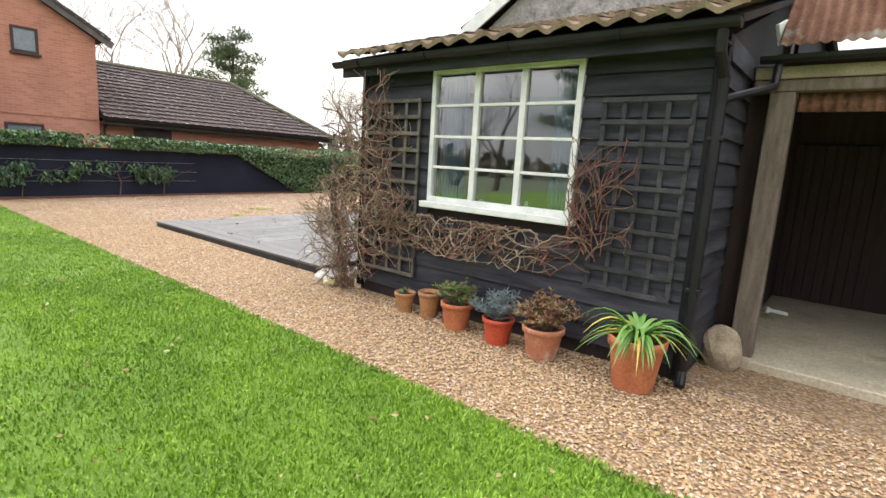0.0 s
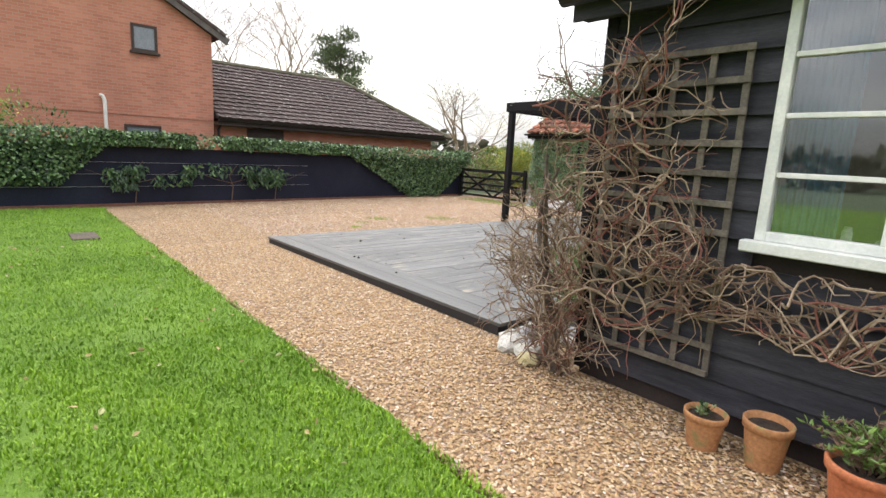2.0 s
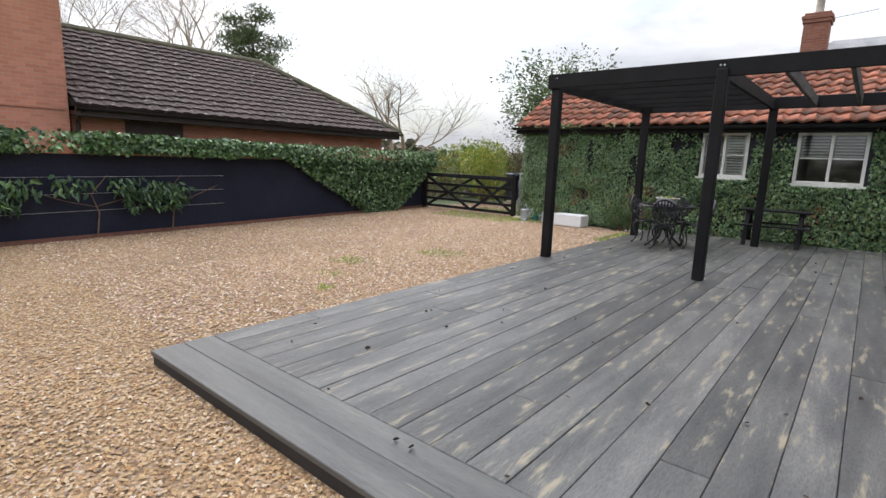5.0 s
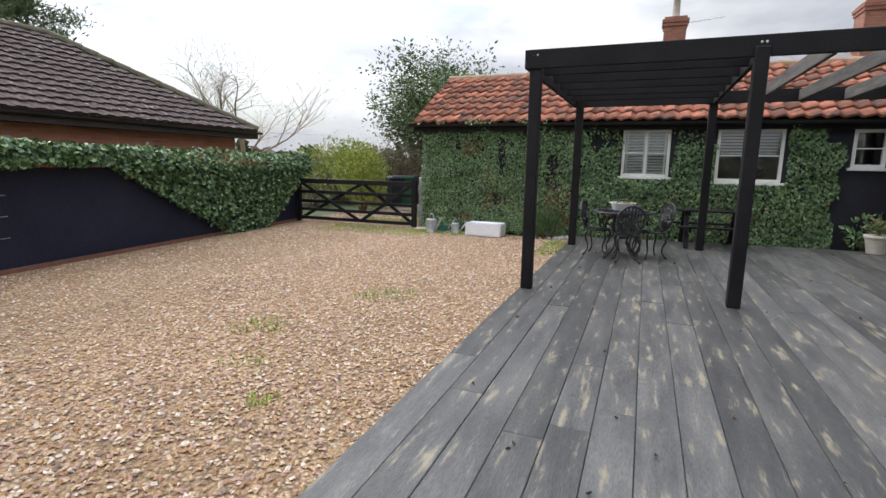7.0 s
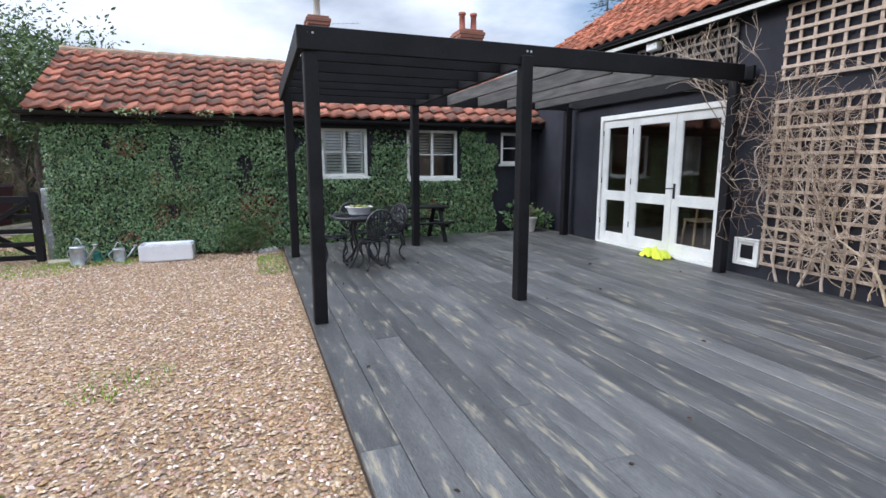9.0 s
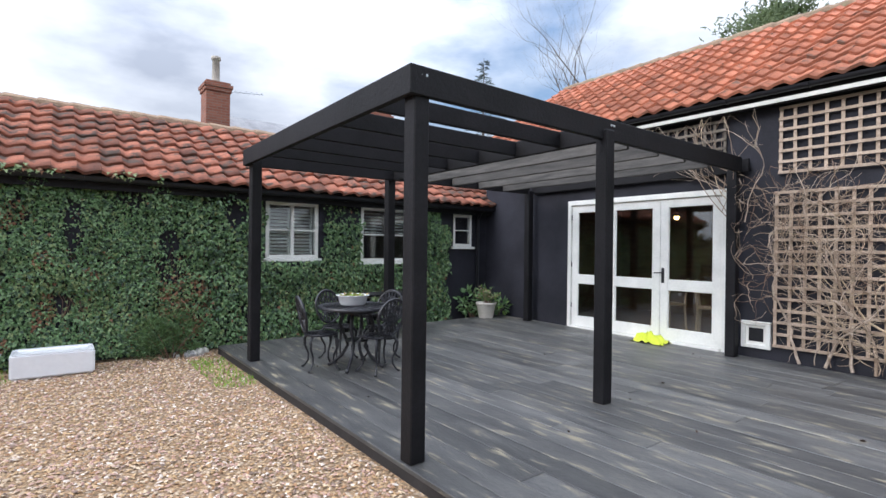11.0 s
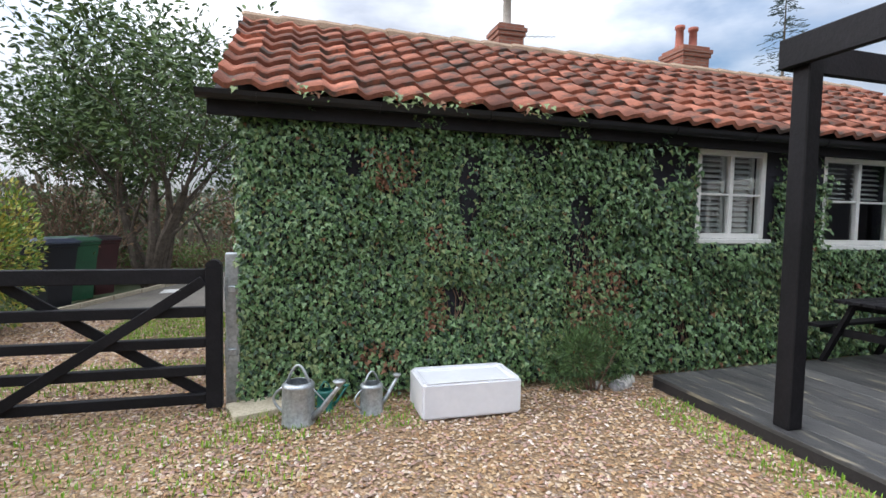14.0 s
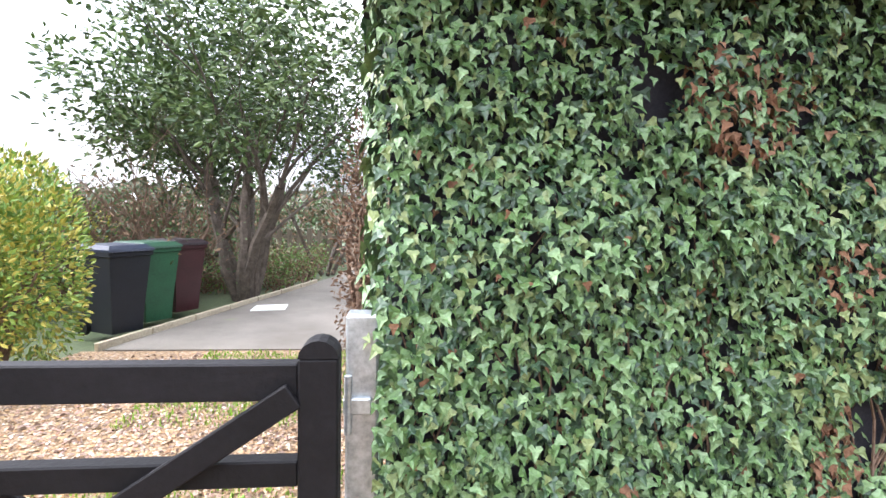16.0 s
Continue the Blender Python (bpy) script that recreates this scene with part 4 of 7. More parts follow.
def glazed_doors():
    d = new("glazed_doors")
    d.parent = wing
    d.matrix_basis = pose(0, 0, 0)
    tagged(d, "white painted glazed garden doors with dark glass")
    b = Build()
    b.box(-.03, .1, D0, D0 + .07, DZ0, DZ1, .005).box(-.03, .1, D1 - .07, D1, DZ0, DZ1, .005).box(-.03, .1, D0 + .07, D1 - .07, DZ1 - .08, DZ1, .005).box(-.06, .1, D0 + .07, D1 - .07, DZ0, DZ0 + .06, .005)
    b.ob("frame", M_WHITE, d)
    leaves = [(D0 + .075, D0 + .95), (D0 + .955, D0 + 1.83), (D0 + 1.835, D1 - .075)]
    for y0, y1 in leaves:
        b = Build()
        z0, z1, st = DZ0 + .065, DZ1 - .085, .115
        b.box(0, .05, y0, y0 + st, z0, z1, .004).box(0, .05, y1 - st, y1, z0, z1, .004)
        for a, c in ((z0, z0 + .17), (z0 + .72, z0 + .88), (z1 - .12, z1)):
            b.box(0, .05, y0 + st, y1 - st, a, c, .004)
        for a, c in ((z0 + .17, z0 + .72), (z0 + .88, z1 - .12)):
            for q in (0, 1):
                yy = y0 + st if q == 0 else y1 - st - .014
                b.box(.006, .03, yy, yy + .014, a, c, .002)
        leaf = b.ob("door_leaf", M_WHITE, d)
        g = Build().box(.022, .028, y0 + st, y1 - st, z0 + .17, z0 + .72).box(.022, .028, y0 + st, y1 - st, z0 + .88, z1 - .12).ob("pane", M_GLASS, d)
        g.visible_shadow = False
    b = Build()
    yh = leaves[1][0] - .05
    b.box(-.012, 0, yh - .02, yh + .02, 1.02, 1.24, .003)
    b.tube([(-.012, yh, 1.17), (-.05, yh, 1.17), (-.055, yh + .11, 1.165)], .009, 6)
    for y0, y1 in leaves[1:]:
        for zz in (.5, 1.2, 2.0):
            b.tube([(-.008, y1, zz), (-.008, y1, zz + .09)], .008, 6)
    b.ob("handle", M_CAST, d)
glazed_doors()
def pendant(x, y):
    r = root("pendant_lamp", "small warm glowing pendant lamp inside the room", "lamp", (x, y, 2.05), 0, "pendant lamps in the room")
    glow = bpy.data.materials.new("warm_bulb")
    glow.use_nodes = True
    p = glow.node_tree.nodes["Principled BSDF"]
    p.inputs["Emission Color"].default_value, p.inputs["Emission Strength"].default_value = (1, .62, .22, 1), 9
    Build().lathe([(0, 0), (.03, .01), (.045, .05), (.035, .09), (.015, .12), (0, .12)], sides=14).ob("bulb", glow, r, smooth=True)
    Build().lathe([(.02, .12), (.10, .06), (.105, .06), (.025, .14), (0, .14)], sides=20).tube([(0, 0, .13), (0, 0, .85)], .006, 6).ob("shade", M_PLASTIC, r)
pendant(-3.0, 10.35)
pendant(-3.0, 11.2)
def dining_chair(x, y, rz):
    r = root("dining_chair", "plain pale wooden dining chair inside the room", "chair", (x, y, .16), rz, "dining chairs inside")
    wood = surf("pale_wood", (0.34, 0.24, 0.14), (0.45, 0.33, 0.20), scale=4, stretch=(6, 6, .7))
    Build().box(-.2, .2, -.2, .2, .43, .46, .01).ob("seat", wood, r)
    for a in (-.17, .17):
        for c in (-.17, .17):
            Build().bar((a, c, .43), (a * 1.15, c * 1.15, 0), .035, .035).ob("leg", wood, r)
        Build().bar((a, .18, .46), (a, .24, .88), .03, .03).ob("back_post", wood, r)
    Build().box(-.17, .17, .215, .235, .72, .86, .005).ob("backrest", wood, r)
dining_chair(-3.7, 10.25, 20)
dining_chair(-3.6, 11.0, 160)

def cat_flap():
    c = root("wall_vent_box", "white square plastic pet flap on the black wall", "pet flap", (-4.72, 9.22, .27))
    b = Build()
    b.box(-.05, -.001, -.17, -.12, 0, .34, .006).box(-.05, -.001, .12, .17, 0, .34, .006).box(-.05, -.001, -.12, .12, 0, .05, .006).box(-.05, -.001, -.12, .12, .29, .34, .006)
    b.ob("frame", M_WHITE, c)
    Build().box(-.02, -.001, -.12, .12, .05, .29).ob("surround", M_WHITE, c)
    Build().box(-.028, -.021, -.085, .085, .085, .255, .003).ob("flap", M_PLASTIC, c)
cat_flap()

def floodlight():
    c = root("floodlight", "small white wall floodlight under the eaves", "light", (-4.72, 10.97, 3.17))
    b = Build()
    b.box(-.16, -.04, -.11, .11, 0, .12, .015).bar((-.04, 0, .06), (-.002, 0, .06), .05, .05)
    b.ob("body", M_CREAM, c)
floodlight()

# ---- trellises ----
def trellis(name, label, mat, m, w, h, nv, nh, sw=.035, t=.014, group=""):
    """Crossed slats in the local xz plane, facing -y."""
    r = root(name, label, "trellis", (0, 0, 0), group=group)
    r.matrix_basis = m
    v = Build().box(-sw / 2, sw / 2, -t, 0, 0, h, .002)
    first = v.ob("slat", mat, r)
    for k in range(nv):
        o = first if k == 0 else new("slat", first.data)
        o.parent = r
        o.matrix_basis = pose(sw / 2 + (w - sw) * k / (nv - 1), U(-.002, .002), 0, 0, U(-.4, .4), 0)
    hz = Build().box(0, w, -t, 0, -sw / 2, sw / 2, .002).ob("cross_slat", mat, r)
    for k in range(nh):
        o = hz if k == 0 else new("cross_slat", hz.data)
        o.parent = r
        o.matrix_basis = pose(U(-.004, .004), -t - .004, sw / 2 + (h - sw) * k / (nh - 1), 0, U(-.3, .3), 0)
    return r
trellis("trellis", "weathered grey wooden trellis on shed wall", M_TRELLIS, pose(-4.25, 3.845, .30), .80, 1.80, 5, 12)
trellis("trellis", "dark stained wooden trellis on shed wall", M_TRELLISD, pose(-1.60, 3.845, .58), .66, 1.47, 5, 10)
trellis("trellis", "pale weathered lower wooden trellis on black wall", M_TRELLISP, pose(-4.755, 9.02, .32, 0, 0, -90), 2.3, 1.92, 16, 14)
trellis("trellis", "pale weathered upper wooden trellis on black wall", M_TRELLISP, pose(-4.755, 8.98, 2.45, 0, 0, -90), 2.2, .82, 15, 7)
trellis("trellis", "weathered grey trellis panel under the eaves", M_TRELLIS, pose(-4.755, 11.35, 2.72, 0, 0, -90), 1.75, .52, 14, 5)

# ---- bare climbers ----
def twigs(name, label, starts, mats, steps, step, drift, r0, bounds, forks=.25, sides=4, pull=None):
    """Random branching canes."""
    b = Build()
    todo = [(Vector(p), Vector(d), r0, steps) for p, d in starts]
    while todo:
        p, d, r, n = todo.pop()
        pts, rad = [p.copy()], [r]
        for k in range(n):
            d = (d + Vector((U(-1, 1), U(-1, 1), U(-1, 1))) * drift + (Vector(pull) * .12 if pull else Vector())).normalized()
            q = p + d * step * U(.6, 1.3)
            for ax in range(3):
                lo, hi = bounds[ax]
                if not lo < q[ax] < hi:
                    d[ax] *= -.6
                    q[ax] = min(max(q[ax], lo), hi)
            p = q
            r *= .93
            pts.append(p.copy())
            rad.append(r)
            if r > .0022 and rnd.random() < forks and n - k > 2:
                todo.append((p.copy(), (d + Vector((U(-1, 1), U(-1, 1), U(-.6, 1)))).normalized(), r * .7, max(3, int((n - k) * .8))))
        b.tube(pts, rad, sides, rnd.choice((0, 0, 1, 1, 2)))
    return tagged(b.ob(name, mats), label, "climber")
S = [((U(-4.6, -4.25), U(3.68, 3.80), U(0, .06)), (U(-.6, .5), U(-.3, .1), 1)) for k in range(16)]
S += [((U(-4.45, -3.7), U(3.62, 3.78), U(.4, 1.9)), (U(-1, 1), U(-.5, .2), U(-.2, 1))) for k in range(64)]
twigs("bare_climbing_shrub", "tangled bare brown climbing shrub on shed trellis", S, M_TWIG, 13, .065, .55, .0085, ((-4.62, -3.5), (3.52, 3.83), (.02, 2.36)), .3)
S = [((U(-4.75, -4.4), U(3.6, 3.85), U(.3, .9)), (U(-1, .2), U(-.6, .6), U(.0, .8))) for k in range(46)]
twigs("bare_shrub", "tangled bare pale-brown shrub beside the deck", S, [M_TWIG[0], M_TWIG[1], M_PALETWIG[1]], 11, .065, .5, .0078, ((-4.98, -4.25), (3.42, 4.0), (.02, 1.42)), .3)
twigs("woody_climber", "mossy woody stem of the climbing shrub", [((-4.42, 3.72, -.02), (.02, 0, 1)), ((-4.5, 3.78, -.02), (-.1, 0, 1))], [M_BARK] * 3, 14, .11, .12, .035, ((-4.6, -4.1), (3.66, 3.82), (-.03, 1.7)), .1, 6)
S = [((U(-3.5, -1.9), U(3.72, 3.8), U(.72, .95)), (U(-1, 1), U(-.2, .1), U(-.3, .3))) for k in range(66)]
twigs("climber_under_window", "bare reddish climber stems under the shed window", S, [M_TWIG[0], M_TWIG[1], M_TWIG[2]], 10, .07, .45, .0075, ((-3.6, -1.55), (3.66, 3.83), (.62, .98)), .15)
S = [((U(-1.75, -1.45), U(3.74, 3.8), U(.7, 1.4)), (U(-.4, .4), U(-.2, .1), 1)) for k in range(26)]
twigs("climber_on_dark_trellis", "bare red-brown climber on dark trellis", S, [M_TWIG[2], M_TWIG[0], M_TWIG[2]], 9, .07, .5, .006, ((-1.76, -1.25), (3.68, 3.83), (.66, 1.75)), .2)
S = [((-4.86 + U(-.06, .03), U(6.9, 8.8), .2), (0, U(-.5, .5), 1)) for k in range(9)]
S += [((U(-4.95, -4.8), U(6.8, 8.9), U(.5, 2.0)), (U(-.3, .1), U(-1, 1), U(-.2, 1))) for k in range(70)]
twigs("bare_wisteria", "pale bare twisted wisteria over the wall trellis", S, M_PALETWIG, 14, .075, .5, .0065, ((-5.12, -4.79), (6.7, 9.25), (.17, 2.75)), .2, 5)
S = [((U(-5.1, -4.85), U(7.8, 9.3), U(.9, 2.3)), (U(-.5, .3), U(-1, 1), U(-.6, .8))) for k in range(95)]
twigs("wisteria_tangle", "fine tangled straw-brown wisteria shoots on trellis", S, [M_PALETWIG[1], M_TWIG[0], M_PALETWIG[1]], 11, .06, .55, .005, ((-5.2, -4.79), (7.5, 9.36), (.6, 2.5)), .22, 4)
S = [((-4.9, U(9.3, 9.5), U(1.8, 2.6)), (0, U(0, 1), U(.2, 1))) for k in range(10)]
twigs("wisteria_branches", "thin bare wisteria branches near the eaves", S, M_PALETWIG, 14, .12, .25, .008, ((-5.1, -4.79), (9.1, 11.4), (1.6, 3.25)), .3)
S = [((-4.88, y, .18), (-.05, .3 * s, 1)) for y, s in ((8.7, 1), (8.45, -1), (8.2, 1), (7.9, -1), (7.6, 1), (7.3, -1), (8.0, .4))]
twigs("old_wisteria", "thick pale twisting wisteria stems from the ground", S, M_PALETWIG, 15, .12, .34, .017, ((-5.0, -4.82), (6.8, 8.95), (.16, 2.2)), .16, 6)

# ---- pergola ----
def pergola():
    P = root("pergola", "black-stained timber pergola with open rafters over deck", "pergola", (-7.4, 11.1, .1))
    ax, ay = 7.4, -11.1
    def beam(name, a, c, w, h, mat):
        Build().bar((a[0] + ax, a[1] + ay, a[2] - .1), (c[0] + ax, c[1] + ay, c[2] - .1), w, h, bevel=.006).ob(name, mat, P)
    posts = [(-9.97, 9.25), (-7.92, 9.26), (-4.92, 9.44), (-9.93, 12.74), (-7.90, 12.98), (-4.90, 13.0)]
    for x, y in posts:
        z0 = deck_z(x, y) - .002
        b = Build().box(-.06, .06, -.06, .06, z0 - .1, 2.56 - .1, .008, pose(x + ax, y + ay, 0, 0, 0, U(-1, 1)))
        b.ob("post", M_BLACKWOOD, P)
    zt = 2.55
    beam("beam", (-10.06, 9.19, zt), (-4.9, 9.37, zt + .05), .05, .19, M_BLACKWOOD)
    beam("beam", (-10.055, 9.165, zt), (-10.02, 12.86, zt), .05, .19, M_BLACKWOOD)
    beam("beam", (-10.02, 12.84, zt), (-4.9, 13.0, zt + .05), .05, .19, M_BLACKWOOD)
    beam("beam", (-7.92, 9.25, zt), (-7.90, 12.86, zt), .05, .17, M_BLACKWOOD)
    for k in range(5):
        y = 9.78 + k * .6
        beam("rafter", (-9.99, y, zt + .01), (-7.89, y, zt + .01), .045, .15, M_BLACKWOOD)
    for k in range(4):
        x = -7.33 + k * .56
        beam("rafter", (x, 9.41, zt + .02), (x, 12.9, zt + .02), .045, .16, M_RAFTER)
    beam("wall_plate", (-4.80, 9.3, zt + .05), (-4.80, 13.0, zt + .05), .05, .17, M_BLACKWOOD)
    b = Build()
    for x, y in posts[:3]:
        for s in (-.02, .02):
            b.lathe([(0, 0), (.011, 0), (.011, .006), (0, .008)], (0, 0, 0), 8)
            n = len(b.v) - 32
            b.v[n:] = [(x + ax + s + v[0], y + ay - .075 - v[2], zt - .06 + v[1]) for v in b.v[n:]]
    b.ob("bolts", M_GALV, P)
pergola()

# ---- shed ----
shed = root("shed", "black weatherboarded shed with lean-to pantile roof", "shed", (-2.55, 3.9, 0))
sx, sy = 2.55, -3.9
SW = (-3.33, -1.78, 1.11, 2.37)
def weatherboards(parent, m, length, z0, z1, holes=(), h=.165):
    """Overlapping feather-edged boards on the local xz plane facing -y."""
    n = int(round((z1 - z0) / h))
    h = (z1 - z0) / n
    cache = {}
    for k in range(n):
        za = z0 + k * h
        spans = [(0, length)]
        for a, c, p, q in holes:
            if za + h > p + .01 and za < q - .01:
                spans = [s for u, v in spans for s in ((u, min(v, a)), (max(u, c), v)) if s[1] - s[0] > .03]
        for u, v in spans:
            key = round(v - u, 3)
            if key not in cache:
                L = v - u
                b = Build()
                b.add([(0, -.040, 0), (L, -.040, 0), (L, -.008, h + .02), (0, -.008, h + .02), (0, 0, 0), (L, 0, 0), (L, 0, h + .02), (0, 0, h + .02)], [(0, 1, 2, 3), (7, 6, 5, 4), (0, 4, 5, 1), (1, 5, 6, 2), (2, 6, 7, 3), (3, 7, 4, 0)])
                o = b.ob("weatherboard", M_BOARD, parent)
                cache[key] = o.data
            else:
                o = new("weatherboard", cache[key])
                o.parent = parent
            o.matrix_basis = m @ pose(u, 0, za, U(-.3, .3), U(-.15, .15), 0)
b = Build()
x0, x1 = -4.32 + sx, -.82 + sx
b.box(x0, SW[0] + sx, .003, .12, -.02, 2.42).box(SW[1] + sx, x1, .003, .12, -.02, 2.42).box(SW[0] + sx, SW[1] + sx, .003, .12, -.02, SW[2]).box(SW[0] + sx, SW[1] + sx, .003, .12, SW[3], 2.42)
b.box(x0, x0 + .12, .12, 2.55, -.02, 2.42).box(x1 - .12, x1, .12, 2.55, -.02, 2.42)
for q in (x0, x1 - .12):
    b.add([(q + t, yy, zz) for t in (0, .12) for yy, zz in ((0.003, 2.42), (2.55, 2.42), (2.55, 3.32))], [(0, 2, 1), (3, 4, 5), (0, 1, 4, 3), (1, 2, 5, 4), (2, 0, 3, 5)])
b.ob("wall", M_DARK, shed)
weatherboards(shed, pose(x0 + .05, 0, 0), x1 - x0 - .1, .12, 2.40, [(SW[0] + sx - x0 - .05, SW[1] + sx - x0 - .05, SW[2] - .04, SW[3])])
weatherboards(shed, pose(x1, .05, 0, 0, 0, 90), .95, .12, 2.45)
weatherboards(shed, pose(x0, 2.5, 0, 0, 0, -90), 2.45, .12, 2.45)
b = Build()
b.box(x0 - .03, x0 + .05, -.04, .04, .05, 2.42, .004).box(x1 - .05, x1 + .03, -.04, .05, .05, 2.42, .004)
b.ob("corner_board", M_BLACKWOOD, shed)
win = pane_window(shed, SW[0] + sx, SW[1] + sx, SW[2], SW[3], -.03, 3, 4, M_CREAM, sill=.06, bars=.026, frame_w=.05, heavy=(1, 2), glass=M_OLDGLASS)
Build().box(-.9, .9, -.05, -.0, SW[3] - SW[2] + .003, SW[3] - SW[2] + .025, .003).ob("head_drip", M_CREAM, win)
# inside the shed: pale lining, curtain and things on the sill
b = Build().box(x0 + .13, x1 - .13, 2.3, 2.4, 0, 2.5).box(x0 + .125, x0 + .135, .13, 2.3, 0, 2.5).box(x1 - .135, x1 - .125, .13, 2.3, 0, 2.5).box(x0 + .13, x1 - .13, .13, 2.3, 0, .02).box(x0 + .13, x1 - .13, .13, 2.3, 2.43, 2.45)
b.ob("shed_lining", M_ROOM, shed)
def curtain(xa=-3.33):
    n = 40
    vs = []
    for z in (1.1, 2.35):
        for k in range(n + 1):
            vs.append((xa + .30 * k / n, 4.05 + .022 * math.sin(k * 1.25) + (.01 if z > 2 else 0), z))
    o = mesh_ob("curtain", vs, [(k, k + 1, n + 2 + k, n + 1 + k) for k in range(n)], surf("blue_curtain", (0.04, 0.13, 0.19), (0.07, 0.19, 0.26), scale=9), smooth=True)
    tagged(o, "blue fabric curtain inside the shed window", "curtain", "curtains in the shed window")
curtain()
curtain(-2.10)
def sill_things():
    r = root("sill_shelf", "white shelf inside the shed window", "shelf", (-2.6, 4.12, 1.10))
    Build().box(-.75, .75, -.09, .1, -.02, .0, .003).ob("board", M_WHITE, r)
    for x, c, hgt, rad in ((-3.0, (0.75, 0.76, 0.74), .11, .025), (-2.85, (0.78, 0.78, 0.76), .06, .04), (-2.0, (0.05, 0.28, 0.42), .05, .07), (-2.35, (0.72, 0.73, 0.7), .09, .022)):
        o = Build().lathe([(0, 0), (rad * .8, 0), (rad, hgt * .15), (rad * .95, hgt * .7), (rad * .6, hgt), (rad * .5, hgt), (0, hgt * .9)], (x, 4.12, 1.10), 16).ob("sill_pot", surf("sill_pot_glaze", c, tuple(v * 1.1 for v in c), bump=0, rough=.3), smooth=True)
        tagged(o, "small glazed pot on the shed window shelf", "pot", "pots on the shed shelf")
sill_things()
ra = math.degrees(math.atan2(.90, 2.85))
srm = pose(-4.47 + sx, -.24, 2.50, ra, 0, 0)
Build().box(0, 3.77, 0, 2.98, -.05, 0, 0, srm).ob("roof_deck", M_DARK, shed)
pantile_roof(shed, srm, 16, 9, 0.2375, .33, M_OLDTILE, 144)
b = Build().box(-4.5 + sx, -.78 + sx, -.20, -.175, 2.33, 2.47, .004).box(-4.5 + sx, -.78 + sx, -.175, -.03, 2.36, 2.375)
b.ob("fascia", M_BOARD, shed)
b = Build()
gutter(b, (-4.54 + sx, -.26, 2.47), (-.70 + sx, -.26, 2.47), .06)
b.tube([(-.80 + sx, -.26, 2.42), (-.80 + sx, -.24, 2.30), (-.79 + sx, -.09, 2.16), (-.79 + sx, -.07, 2.0), (-.79 + sx, -.07, .12), (-.77 + sx, -.16, .03)], .036, 10)
b.tube([(-.60 + sx, .72, 2.36), (-.60 + sx, .66, 2.2), (-.79 + sx, -.04, 2.02), (-.79 + sx, -.07, 1.95)], .03, 8)
for z in (.7, 1.75):
    b.box(-.84 + sx, -.74 + sx, -.10, -.03, z, z + .03, .004)
b.ob("gutter", M_PLASTIC, shed)

# ---- open barn ----
barn = root("barn", "open-fronted barn with oak posts and rusty corrugated roof", "barn", (1.6, 4.72, 0))
bx, by = -1.6, -4.72
b = Build().box(-.64 + bx, -.47 + bx, -.02, .12, -.05, 2.18, .008).box(3.9 + bx, 4.04 + bx, -.02, .12, -.05, 2.18, .008)
b.ob("post", M_OAK, barn)
Build().box(-.75 + bx, 4.1 + bx, -.03, .13, 2.181, 2.27, .008).ob("lintel", M_OAK, barn)
Build().box(-.75 + bx, 4.1 + bx, -.05, -.02, 2.273, 2.36, .004).ob("fascia", surf("mossy_fascia", (0.24, 0.21, 0.12), (0.36, 0.31, 0.19), bump=.4), barn)
def corrugated(name, m, w, h, mat, parent, pitch=.076):
    n = int(w / pitch * 6)
    vs = [m @ Vector((w * k / n, v, .011 * math.sin(2 * math.pi * (w * k / n) / pitch))) for v in (0, h) for k in range(n + 1)]
    o = mesh_ob(name, vs, [(k, k + 1, n + 2 + k, n + 1 + k) for k in range(n)], mat, parent, smooth=True)
    so = o.modifiers.new("thick", "SOLIDIFY")
    so.thickness = .004
corrugated("corrugated_roof", pose(-.62 + bx, -.12, 2.50, 48, 0, 0), 4.8, 3.4, M_RUST, barn)
corrugated("corrugated_valance", pose(-.46 + bx, .08, 2.04, 90, 0, 0), 4.4, .14, M_RUST, barn)
b = Build()
gutter(b, (-.72 + bx, -.12, 2.42), (4.2 + bx, -.12, 2.42), .05)
b.ob("gutter", M_PLASTIC, barn)
# wall colour taken near black: the unlit interior's shade is in the colour
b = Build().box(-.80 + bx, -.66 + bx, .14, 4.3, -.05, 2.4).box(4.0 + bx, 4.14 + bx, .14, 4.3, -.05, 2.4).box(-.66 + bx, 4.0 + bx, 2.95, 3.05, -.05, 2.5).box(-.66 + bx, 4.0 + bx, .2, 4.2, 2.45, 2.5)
b.ob("wall", surf("shade_dark_boards", (0.022, 0.012, 0.010), (0.045, 0.026, 0.022), scale=3, stretch=(6, 6, .5), bump=.4), barn)
Build().box(-.66 + bx, 4.0 + bx, -.10, 2.94, -.05, .07, .01).ob("floor_slab", M_SLAB, barn)
b = Build().bar((-.45 + bx, .35, .42), (-.30 + bx, .40, .40), .012, .03).lathe([(.0, 0), (.02, 0), (.02, .05), (0, .05)], (-.45 + bx, .35, .395), 8)
b.ob("door_latch", M_GALV, barn)
# door red darkened in the colour for the gloom at the back
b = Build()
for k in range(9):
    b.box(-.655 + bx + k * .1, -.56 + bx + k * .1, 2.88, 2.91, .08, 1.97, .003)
b.ob("inner_door", surf("shade_dark_red_boards", (0.022, 0.011, 0.010), (0.038, 0.018, 0.015), scale=3, stretch=(6, 6, .6), bump=.3), barn)
gp = Build().bar((-4.75 + bx + 4.1, 0, 2.6), (-4.75 + bx + 4.45, .9, 3.05), .03, .16).ob("valley_board", M_CREAM, barn)
